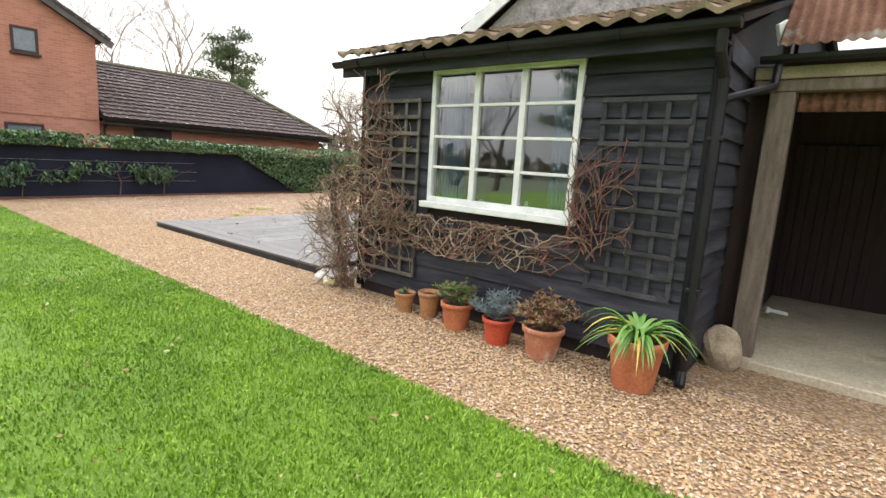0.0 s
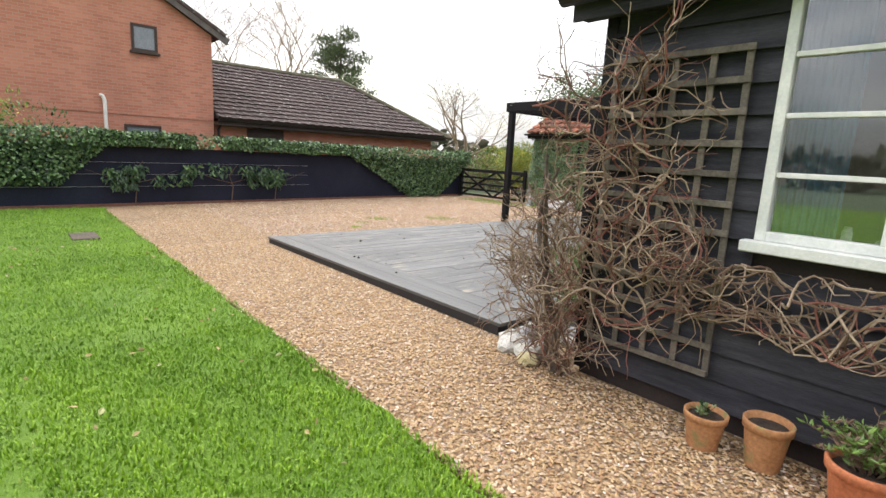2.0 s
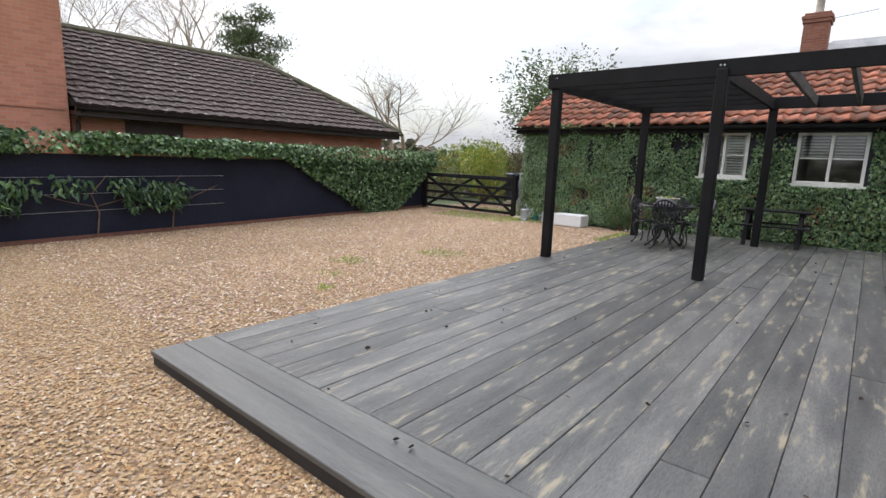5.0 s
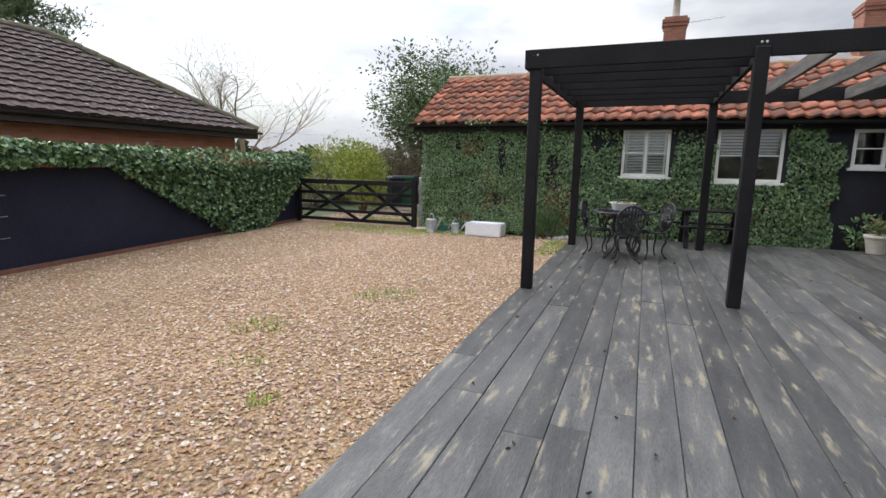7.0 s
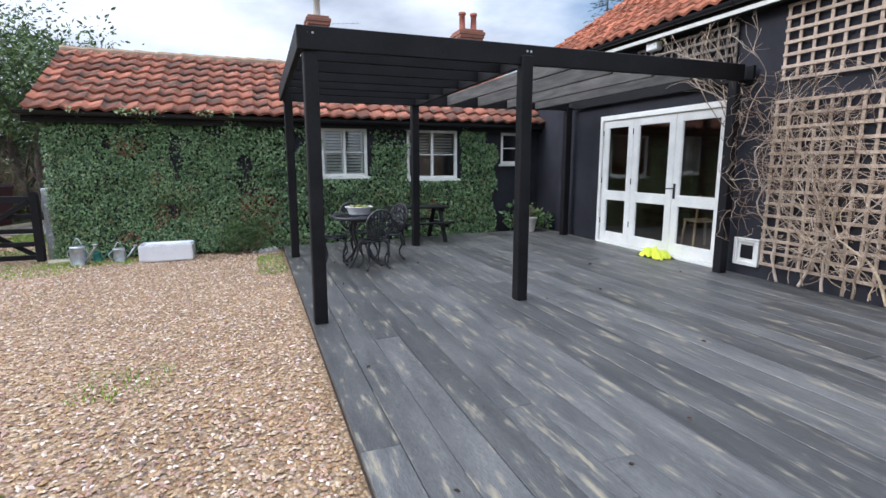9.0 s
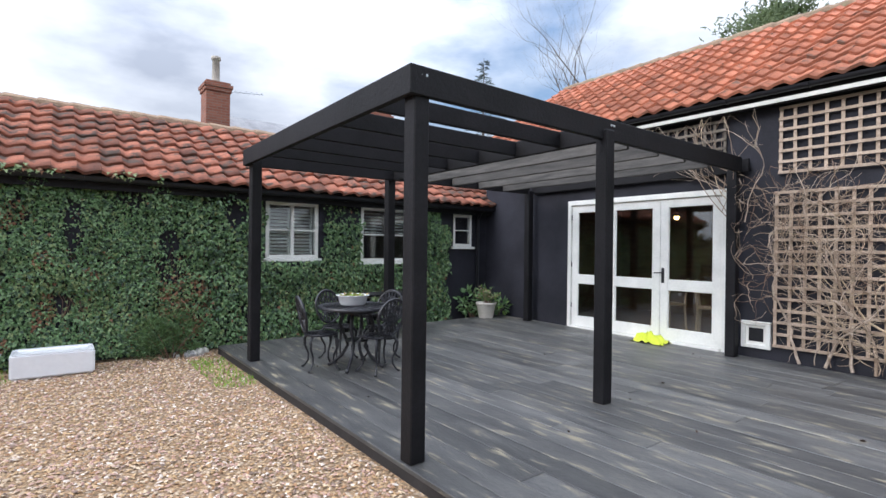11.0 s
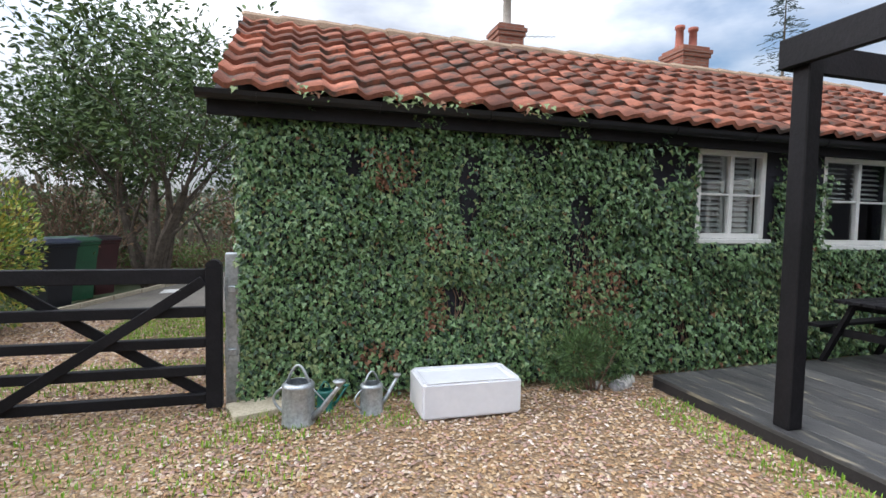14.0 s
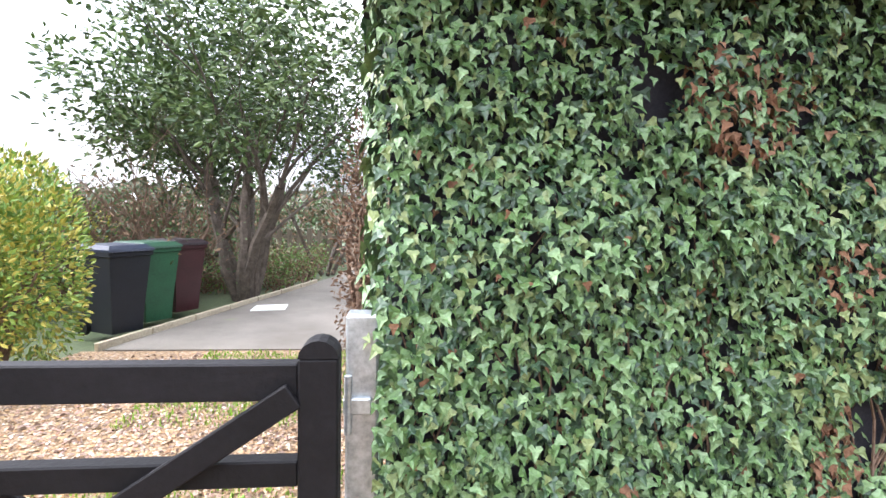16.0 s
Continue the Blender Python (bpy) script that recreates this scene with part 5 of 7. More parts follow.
def jamb_stone():
    bm = bmesh.new()
    bmesh.ops.create_icosphere(bm, subdivisions=3, radius=1)
    for v in bm.verts:
        v.co *= 1 + .18 * noise.noise(v.co * 1.3) + .05 * noise.noise(v.co * 5)
        v.co = Vector((v.co.x * .16, v.co.y * .13, v.co.z * .2))
    me = bpy.data.meshes.new("staddle_stone")
    bm.to_mesh(me)
    bm.free()
    me.materials.append(surf("tan_sandstone", (0.28, 0.22, 0.15), (0.42, 0.34, 0.24), scale=6, bump=.5))
    o = new("staddle_stone", me)
    o.matrix_basis = pose(-.66, 4.52, .14)
    tagged(o, "rounded tan stone at the foot of barn post", "stone")
jamb_stone()

# ---- black boundary wall with hedge ----
def boundary():
    w = root("boundary_wall", "black painted boundary wall with brick plinth course", "wall", (-16.2, 8, 0), kind="structure")
    a, c = Vector((fence_x(-4) + 16.2, -12, 0)), Vector((fence_x(14.4) + 16.2, 6.4, 0))
    d = (c - a).normalized()
    nrm = Vector((d.y, -d.x, 0))
    def slab(name, z0, z1, t0, t1, mat):
        vs = []
        for z in (z0, z1):
            for p in (a + nrm * t1, c + nrm * t1, c + nrm * t0, a + nrm * t0):
                vs.append((p.x, p.y, z))
        mesh_ob(name, vs, [(3, 2, 1, 0), (4, 5, 6, 7), (0, 1, 5, 4), (1, 2, 6, 5), (2, 3, 7, 6), (3, 0, 4, 7)], mat, w)
    slab("wall", -.1, 1.32, -.12, 0, M_FENCE)
    slab("plinth", -.1, .055, 0, .025, surf("brick_plinth", (0.13, 0.06, 0.045), (0.20, 0.09, 0.06), scale=8, bump=.3))
    slab("coping", 1.321, 1.46, -.14, .012, M_BRICK)
    b = Build()
    for z in (.45, .72, .98):
        p0, p1 = a + nrm * .05 + Vector((0, 0, z)), a + d * 11.6 + nrm * .05 + Vector((0, 0, z))
        b.tube([p0, (p0 + p1) / 2 + Vector((0, 0, -.02)), p1], .0035, 4)
    b.ob("wire", M_GALV, w)
boundary()
def fence_pt(y, out, z):
    return Vector((fence_x(y) + out, y, z))
def hedge_top():
    L = Leaves()
    g = np.random.default_rng(21)
    for k in range(36000):
        y = g.uniform(-4, 14.6)
        gap = 4.45 < y < 5.15 and y + .3 * noise.noise(Vector((y * 5, 2, 0))) > 4.5
        top = 1.66 + .06 * noise.noise(Vector((y * 1.5, 0, 0)))
        low = 1.36 + .06 * noise.noise(Vector((y * 2.3, 4, 0)))
        if y > 8.6:
            low = max(.02 + .3 * max(0, abs(y - 12.1) - .9), 1.34 - (y - 9.0) * .52 if y < 12.2 else .1 + (y - 13.0) * .75)
            low = min(low, 1.38)
        if y < 2.6:
            low = max(.5, 1.36 - (2.6 - y) * 1.0)
        z = g.uniform(low, top)
        if gap and g.uniform() < .85:
            continue
        out = g.uniform(.0, .2) * (1.2 if z > 1.3 else .8)
        if z > 1.45:
            out = g.uniform(-.3, .22)
        L.oval(fence_pt(y, out, z), (g.uniform(-.2, 1), g.uniform(-1, 1), g.uniform(-1.2, .3)), g.uniform(.045, .085), int(g.choice([0, 0, 1, 1, 2, 2])), 2.0)
    tagged(L.ob("wall_ivy", M_IVY[:3]), "dense ivy hedge trailing over the boundary wall", "ivy", "", "stuff")
    L = Leaves()
    for cy, cz, n in ((2.75, .72, 70), (3.1, .80, 70), (2.9, .55, 60), (3.7, .60, 34), (4.1, .66, 44), (4.35, .86, 50), (5.0, .88, 40), (5.75, .84, 50), (5.95, .62, 60), (6.2, .78, 80), (6.4, .60, 60), (6.55, .74, 50)):
        for k in range(n):
            p = fence_pt(cy + U(-.24, .24), .06 + U(0, .16), cz + U(-.16, .14))
            L.oval(p, (U(-.1, .6), U(-.7, .7), U(-1.3, -.2)), U(.10, .17), rnd.choice((0, 2, 2)), .9)
    tagged(L.ob("espalier_leaves", M_IVY[:3]), "dark evergreen climber trained on wall wires", "climber", "", "stuff")
    b = Build()
    for cy in (3.1, 5.3, 6.5):
        b.tube([fence_pt(cy, .05, 0), fence_pt(cy + .05, .05, .4), fence_pt(cy - .05, .06, .7), fence_pt(cy + .2, .06, 1.0)], [.014, .012, .009, .005], 5)
        for s in (-1, 1):
            b.tube([fence_pt(cy, .05, .5), fence_pt(cy + s * .4, .06, .6), fence_pt(cy + s * .9, .06, .8)], [.008, .007, .004], 4)
    tagged(b.ob("espalier_stems", M_TWIG[0]), "thin trained climber stems on wall", "climber")
hedge_top()

# ---- bushes and hedges ----
def bush(name, label, c, size, count, mats, leaf, cat="bush", wide=1.0, lumps=7, seed=1, stems=True):
    """A shrub: forked stems with leaves clustered in uneven lumps."""
    g = np.random.default_rng(seed)
    r = root(name, label, cat, c)
    L = Leaves()
    sx_, sy_, sz_ = size
    cl = [(g.uniform(-.6, .6) * sx_, g.uniform(-.6, .6) * sy_, g.uniform(.3, .85) * sz_, g.uniform(.3, .5)) for _ in range(lumps)]
    for k in range(count):
        a, b_, cc, rr = cl[int(g.integers(0, lumps))]
        v = g.normal(size=3)
        v /= np.linalg.norm(v)
        f = g.uniform(.6, 1) ** .5
        p = (a + v[0] * rr * sx_ * f, b_ + v[1] * rr * sy_ * f, max(.02, cc + v[2] * rr * sz_ * f))
        L.oval(p, (v[0] + g.uniform(-.6, .6), v[1] + g.uniform(-.6, .6), v[2] + g.uniform(-.2, .8)), leaf * g.uniform(.6, 1.3), int(g.integers(0, len(mats))), wide)
    tagged(L.ob("foliage", mats, r), kind="stuff")
    if stems:
        b = Build()
        for a, b_, cc, rr in cl:
            b.tube([(a * .15, b_ * .15, -.02), (a * .5, b_ * .5, cc * .5), (a, b_, cc)], [.02 * sz_, .014 * sz_, .006 * sz_], 5)
        b.ob("stems", M_TWIG[0], r)
    return r
bush("golden_hedge_bush", "golden green clipped privet bush beyond the gate", (-16.72, 17.1, 0), (.8, .9, 1.65), 11000, M_GOLD, .06, seed=3, lumps=14)
bush("golden_hedge_bush", "yellow green hedge beyond the boundary wall", (-19.2, 20.0, 0), (1.3, 2.6, 1.95), 11000, M_GOLD, .085, seed=4, lumps=26)
bush("garden_hedge", "dark green hedge beside the lawn", (-16.3, 0.6, 0), (.7, 1.6, 1.75), 5200, M_IVY[:3] + [M_GOLD[1]], .08, seed=5, lumps=14)
bush("variegated_shrub", "yellow variegated shrub against the brick house", (-17.0, .9, 0), (.5, .5, 2.1), 900, M_GOLD, .08, seed=6, lumps=6)
bush("feathery_shrub", "low feathery dark green shrub at ivy wall foot", (-10.62, 13.95, 0), (.5, .24, .55), 2600, [M_TREELEAF[0], M_TREELEAF[2], M_IVY[0]], .055, wide=.3, seed=7)
bush("weeds_by_post", "low leafy green weeds in the deck corner", (-4.98, 13.72, .22), (.22, .2, .3), 160, M_GOLD[1:2] + M_IVY[:2], .09, seed=8)
bush("weeds_by_post", "leafy green plant by black wall", (-5.3, 14.1, .1), (.3, .15, .45), 160, M_IVY[:2], .1, seed=9)
bush("brown_stem_hedge", "clipped brown beech hedge column beside cottage", (-13.75, 17.9, 0), (.3, 1.0, 2.2), 3500, [surf("dry_beech_leaf", (0.16, 0.09, 0.05), (0.26, 0.16, 0.10)), M_TWIG[0]], .05, seed=10, lumps=14)

def limb_tree(name, label, c, h, spread, stems, leafn, leaf, mats, seed, trunk=.09, droop=0.0, bark=None, depth=4, crown=.35, cat="tree", cluster=.35, wide=1.0, kids=3, keep=(.5, .75)):
    """A tree of tapered forking limbs with small leaves about the finer twigs."""
    g = random.Random(seed)
    r = root(name, label, cat, c)
    b = Build()
    tips = []
    def grow(p, d, rad, length, lev):
        pts, rads = [p], [rad]
        n = 4
        for k in range(n):
            d = (d + Vector((g.uniform(-1, 1), g.uniform(-1, 1), g.uniform(-.5, .7) - droop * (4 - lev) * .5)) * .22).normalized()
            p = p + d * length / n
            pts.append(p)
            rads.append(rad * (1 - .12 * (k + 1)))
            if lev <= 1:
                tips.append((p, d))
        b.tube(pts, rads, 7 if lev >= depth - 1 else 4, 0, False)
        if lev > 0:
            for k in range(kids if lev > 1 else 2):
                q = pts[g.choice((2, 3, 4, 4))]
                nd = (d + Vector((g.uniform(-1, 1) * spread, g.uniform(-1, 1) * spread, g.uniform(-.25, .8) - droop))).normalized()
                grow(q, nd, rads[-1] * g.uniform(*keep), length * g.uniform(.6, .85), lev - 1)
    for s in range(stems):
        a = 6.28 * s / stems + g.uniform(-.5, .5)
        lean = .0 if stems == 1 else g.uniform(.2, .75)
        grow(Vector((math.cos(a) * .12 * (stems > 1), math.sin(a) * .12 * (stems > 1), -.05)), Vector((math.cos(a) * lean, math.sin(a) * lean, 1)).normalized(), trunk * g.uniform(.7, 1), h * crown, depth)
    b.ob("trunk_and_limbs", bark or M_BARK, r)
    if leafn:
        L = Leaves()
        for k in range(leafn):
            p, d = g.choice(tips)
            v = Vector((g.gauss(0, 1), g.gauss(0, 1), g.gauss(0, 1)))
            L.oval(p + v * cluster * .5, (v.x, v.y, v.z * .6 + .1), leaf * g.uniform(.6, 1.3), g.randrange(len(mats)), wide)
        tagged(L.ob("foliage", mats, r), kind="stuff")
    return r
limb_tree("evergreen_tree", "multi-stemmed evergreen tree beside the drive", (-15.9, 21.6, 0), 6.2, 1.15, 7, 15000, .125, M_TREELEAF, 4, trunk=.13, cluster=.30, wide=.95)
limb_tree("evergreen_tree", "leafy evergreen tree at the drive edge", (-17.6, 24.0, 0), 5.4, 1.1, 4, 6500, .13, M_TREELEAF, 9, trunk=.09, cluster=.34, wide=.95)
def pine(label, x, y, top, wide, low, seed):
    """A tall pine: bare trunk, spreading limbs and flat uneven clumps of needles."""
    g = random.Random(seed)
    r = root("pine_tree", label, "tree", (x, y, 0))
    b, L = Build(), Leaves()
    lean = Vector((g.uniform(-.4, .4), g.uniform(-.4, .4), 0))
    b.tube([Vector((0, 0, -.1)), Vector((0, 0, top * .5)) + lean * .4, Vector((0, 0, top * .95)) + lean], [.26, .18, .05], 8)
    for k in range(17):
        f = low + (1 - low) * (k + .5) / 17
        z = top * f
        a = k * 2.4 + g.uniform(-.5, .5)
        reach = wide * (1.15 - .75 * ((f - low) / (1 - low)) ** 1.5) * g.uniform(.5, 1)
        c, s = math.cos(a), math.sin(a)
        base = lean * f + Vector((0, 0, z - .3))
        tip = Vector((c * reach, s * reach, z + g.uniform(-.1, .5)))
        b.tube([base, base.lerp(tip, .5) + Vector((0, 0, .12)), tip], [.07, .045, .02], 5)
        for j in range(4):
            q = base.lerp(tip, .45 + .2 * j) + Vector((g.uniform(-.3, .3), g.uniform(-.3, .3), g.uniform(0, .3)))
            R = g.uniform(.55, 1.0)
            for n in range(150):
                v = Vector((g.gauss(0, 1), g.gauss(0, 1), g.gauss(0, .5))) * R * .5
                L.oval(q + v, (g.uniform(-1, 1), g.uniform(-1, 1), g.uniform(0, 1.2)), g.uniform(.16, .3), g.randrange(2), .5)
    b.ob("trunk_and_limbs", M_BARK, r)
    tagged(L.ob("foliage", M_PINE, r), kind="stuff")
pine("tall pine with clumped flat foliage beyond roofs", -35.8, 19.2, 9.0, 2.9, .45, 6)
limb_tree("bare_tree", "large bare winter tree beyond the bungalow", (-43.5, 18.0, 0), 19.5, 1.3, 3, 0, .1, M_PINE, 11, trunk=.30, depth=6, crown=.29, kids=4, keep=(.68, .9), bark=M_PALETWIG[1])
limb_tree("willow_tree", "bare weeping tree with drooping pale twigs", (-32, 28.2, 0), 10.5, 1.2, 2, 900, .14, [M_PALETWIG[0], M_GOLD[2]], 13, trunk=.24, droop=.10, depth=5, bark=M_PALETWIG[1], crown=.34, cluster=.3, wide=.3, kids=4, keep=(.62, .85))
limb_tree("bare_tree", "fine-branched bare winter tree behind the wing", (9.6, 21.2, 0), 16.5, .7, 1, 0, .1, M_PINE, 14, trunk=.4, depth=6, crown=.36)
pine("broad pine crown showing above the wing roof", 9.5, 14.3, 10.6, 2.6, .55, 15)
limb_tree("lane_shrub", "tangled leafless brown shrub behind the bins", (-17.2, 21.2, 0), 4.0, 1.0, 9, 0, .05, M_TREELEAF, 17, trunk=.03, depth=4, bark=M_TWIG[0], cat="shrub")

limb_tree("bare_tree", "tall bare tree across the lawn", (-17.5, -19.0, 0), 11, 1.1, 1, 0, .1, M_PINE, 52, trunk=.3, depth=5, crown=.34, kids=4, keep=(.55, .8))
limb_tree("bare_tree", "spreading bare tree across the lawn", (-22.0, -20.5, 0), 10, 1.2, 2, 0, .1, M_PINE, 53, trunk=.26, depth=5, crown=.34, kids=3, keep=(.55, .8))
pine("broad pine standing across the lawn", -14.0, -23.0, 9.5, 2.6, .35, 54)

def thicket(name, label, x0, x1, y0, y1, h, n, mats, seed, leaf=.07):
    """A tangled bank of bare stems with sparse leaves."""
    g = random.Random(seed)
    b, L = Build(), Leaves()
    for k in range(n):
        p = Vector((g.uniform(x0, x1), g.uniform(y0, y1), -.05))
        d = Vector((g.uniform(-.5, .5), g.uniform(-.5, .5), 1))
        pts = [p.copy()]
        for j in range(6):
            d = (d + Vector((g.uniform(-.5, .5), g.uniform(-.5, .5), g.uniform(-.25, .2)))).normalized()
            p = p + d * h / 6 * g.uniform(.6, 1.2)
            pts.append(p.copy())
            for q in range(5):
                L.oval(p + Vector((g.gauss(0, .12), g.gauss(0, .12), g.gauss(0, .12))), (g.uniform(-1, 1), g.uniform(-1, 1), g.uniform(-.5, 1)), leaf * g.uniform(.6, 1.3), g.randrange(len(mats)), 1.0)
        b.tube(pts, [.016, .014, .012, .010, .008, .006, .003], 4, 0, False)
    r = root(name, label, "undergrowth", ((x0 + x1) / 2, (y0 + y1) / 2, 0), kind="stuff")
    for o in (b.ob("stems", M_TWIG[0], r), L.ob("leaves", mats, r)):
        o.matrix_basis = pose(-(x0 + x1) / 2, -(y0 + y1) / 2, 0)
        tagged(o, kind="stuff")
brownleaf = surf("dead_leaf", (0.153, 0.093, 0.051), (0.255, 0.162, 0.093), scale=5)
thicket("undergrowth", "tangled brown undergrowth behind the bins", -19.5, -16.9, 20.4, 24.0, 2.3, 330, [brownleaf, M_TREELEAF[2], M_TREELEAF[0]], 31)
thicket("undergrowth", "low leafy undergrowth beside the path", -17.0, -15.2, 22.3, 27.0, .7, 260, [M_TREELEAF[1], M_GOLD[1], brownleaf], 32)
thicket("undergrowth", "dense dark garden hedge beyond the path", -24.0, -10.0, 28.0, 30.0, 2.6, 520, [M_TREELEAF[2], brownleaf, M_TREELEAF[0]], 33, .14)
thicket("undergrowth", "rough garden growth beyond the boundary hedge", -24.0, -19.0, 16.0, 22.0, 2.0, 260, [M_TREELEAF[1], M_GOLD[1], brownleaf], 34, .12)
limb_tree("young_tree", "slender leaning tree trunks by the path", (-15.0, 25.2, 0), 4.6, .7, 4, 1500, .1, M_TREELEAF, 23, trunk=.06, cluster=.3)
limb_tree("pale_tree", "small pale-barked pollarded tree at path end", (-14.4, 26.0, 0), 3.4, .8, 1, 0, .1, M_TREELEAF, 24, trunk=.11, bark=M_PALETWIG[0], depth=3)
bush("grassy_shrub", "straggly green and straw shrub at deck corner", (-4.92, 4.85, 0), (.32, .6, .62), 1500, [M_GOLD[1], M_IVY[1], M_PALETWIG[2]], .09, wide=.35, seed=41, lumps=8)
bush("grassy_shrub", "bare straggly shrub beside deck and shed", (-4.62, 5.6, 0), (.2, .6, .7), 700, [M_GOLD[1], M_PALETWIG[0], M_TWIG[1]], .08, wide=.3, seed=42, lumps=8)
def lawn_cover():
    r = root("drain_cover", "small brown metal drain cover set in lawn", "cover", (-11.45, 1.72, 0))
    Build().box(-.3, .3, -.17, .17, -.01, .035, .008).ob("lid", surf("rusty_cover", (0.06, 0.045, 0.035), (0.12, 0.09, 0.07), scale=9, bump=.6), r)
lawn_cover()

def spruce():
    r = root("spruce_tree", "thin grey-blue spruce top beyond the roofs", "tree", (7.3, 28.0, 0))
    g = random.Random(5)
    b = Build().tube([(0, 0, 0), (0, 0, 6), (0, 0, 12.3)], [.16, .1, .01], 6)
    b.ob("trunk", M_BARK, r)
    L = Leaves()
    for k in range(40):
        z = 6.8 + k * .135
        reach = (12.4 - z) * .36
        for s in range(3):
            a = g.uniform(0, 6.28)
            for q in range(8):
                u = q / 8 * reach
                L.oval((math.cos(a) * u, math.sin(a) * u, z - u * .25), (math.cos(a + g.uniform(-.9, .9)), math.sin(a + g.uniform(-.9, .9)), g.uniform(-.3, .3)), .26, 0, .35)
    tagged(L.ob("foliage", [leafy("spruce_needles", (0.06, 0.085, 0.085), (0.10, 0.13, 0.13), .7, 2)], r), kind="stuff")
spruce()

def far_woods():
    L = Leaves()
    g = random.Random(3)
    for k in range(9000):
        a = g.uniform(0, 6.283)
        d = g.uniform(62, 80)
        top = 3.2 + 2.2 * noise.noise(Vector((math.cos(a) * 4, math.sin(a) * 4, 0))) + 1.4 * noise.noise(Vector((math.cos(a) * 15, math.sin(a) * 15, 0)))
        z = g.uniform(0, max(.8, top))
        L.oval((math.cos(a) * d - 8, math.sin(a) * d + 8, z), (g.uniform(-1, 1), g.uniform(-1, 1), g.uniform(-.3, 1)), g.uniform(.8, 2.0), g.randrange(3), 1.6)
    tagged(L.ob("far_woods", [leafy("far_wood", (0.10, 0.10, 0.07), (0.16, 0.15, 0.11), .9, .4), leafy("far_wood", (0.07, 0.08, 0.05), (0.12, 0.12, 0.08), .9, .4), leafy("far_wood", (0.14, 0.12, 0.09), (0.2, 0.17, 0.13), .9, .4)]), "distant line of winter woodland and hedges", "woodland", "", "stuff")
far_woods()

# ---- neighbouring brick house and bungalow ----
nb = root("brick_house", "two-storey red brick house gable beyond the wall", "house", (-18.75, 1.0, 0))
b = Build()
# gable wall facing the garden: local x = 0, y from -4.2 to 4.75
def gable_prism(bld, x0, x1, y0, y1, ze, zr):
    ym = (y0 + y1) / 2
    sec = [(y0, -.1), (y1, -.1), (y1, ze), (ym, zr), (y0, ze)]
    bld.add([(x, yy, zz) for x in (x0, x1) for yy, zz in sec], [(4, 3, 2, 1, 0), (5, 6, 7, 8, 9)] + [(k, (k + 1) % 5, 5 + (k + 1) % 5, 5 + k) for k in range(5)])
gable_prism(b, -8, 0, -5.6, 4.78, 4.55, 7.55)
b.ob("wall", M_BRICK, nb)
b = Build()
for s in (-1, 1):
    yv = (-5.6 + 4.78) / 2
    b.bar((-3.9, yv + s * 5.55, 4.62 - .03), (-3.9, yv, 7.72), 8.2, .10, up=(0, 0, 1))
b.ob("roof", M_CONC, nb)
b = Build()
for s in (-1, 1):
    b.bar((.16, yv + s * 5.62, 4.42), (.16, yv, 7.58), .03, .2)
    b.bar((.08, yv + s * 5.62, 4.36), (.08, yv, 7.52), .16, .02)
b.ob("bargeboard", surf("brown_bargeboard", (0.10, 0.085, 0.08), (0.16, 0.14, 0.13), bump=.1), nb)
dark_frame = surf("dark_brown_window_frame", (0.035, 0.022, 0.018), (0.055, 0.035, 0.03), bump=.1, rough=.5)
def side_window(y0, y1, z0, z1):
    w = new("window")
    w.parent = nb
    w.matrix_basis = pose(.0, (y0 + y1) / 2, z0, 0, 0, 90)
    W, H = y1 - y0, z1 - z0
    b = Build()
    b.box(-W / 2, -W / 2 + .07, -.03, .02, 0, H, .004).box(W / 2 - .07, W / 2, -.03, .02, 0, H, .004).box(-W / 2 + .07, W / 2 - .07, -.03, .02, 0, .07, .004).box(-W / 2 + .07, W / 2 - .07, -.03, .02, H - .07, H, .004)
    b.ob("frame", dark_frame, w)
    Build().box(-W / 2 + .07, W / 2 - .07, -.006, -.002, .07, H - .07).ob("pane", surf("reflective_window_glass", (0.16, 0.19, 0.22), (0.20, 0.23, 0.26), bump=0, rough=.05, spec=1), w)
    Build().box(-W / 2 - .05, W / 2 + .05, -.08, -.001, -.06, -.001, .005).ob("sill", dark_frame, w)
side_window(2.74, 3.36, 3.82, 4.52)
side_window(2.46, 3.36, .95, 1.88)
Build().box(0.001, .02, -5.5, 4.7, 2.13, 2.21).ob("brick_band", M_BRICK, nb)
b = Build().tube([(.09, 2.04, .1), (.09, 2.04, 2.45), (.09, 2.00, 2.56), (.09, 1.93, 2.58)], .045, 10)
b.ob("white_pipe", M_WHITE, nb)

bung = root("bungalow", "single-storey brick bungalow with brown tiled hipped roof", "house", (-18.9, 10.2, 0))
b = Build().box(-6.4, 0, -4.35, 4.1, -.1, 2.15)
b.ob("wall", M_BRICK, bung)
ex, ez, rx, rz, ys, yr, ye = .42, 2.22, -3.1, 4.24, -4.38, 1.65, 4.5
b = Build()
b.add([(ex, ys, ez), (ex, ye, ez), (rx, yr, rz), (rx, ys, rz), (2 * rx - ex, ys, ez), (2 * rx - ex, ye, ez)], [(0, 1, 2, 3), (5, 4, 3, 2), (1, 5, 2), (0, 3, 4), (0, 4, 5, 1)])
b.ob("roof_deck", M_DARK, bung)
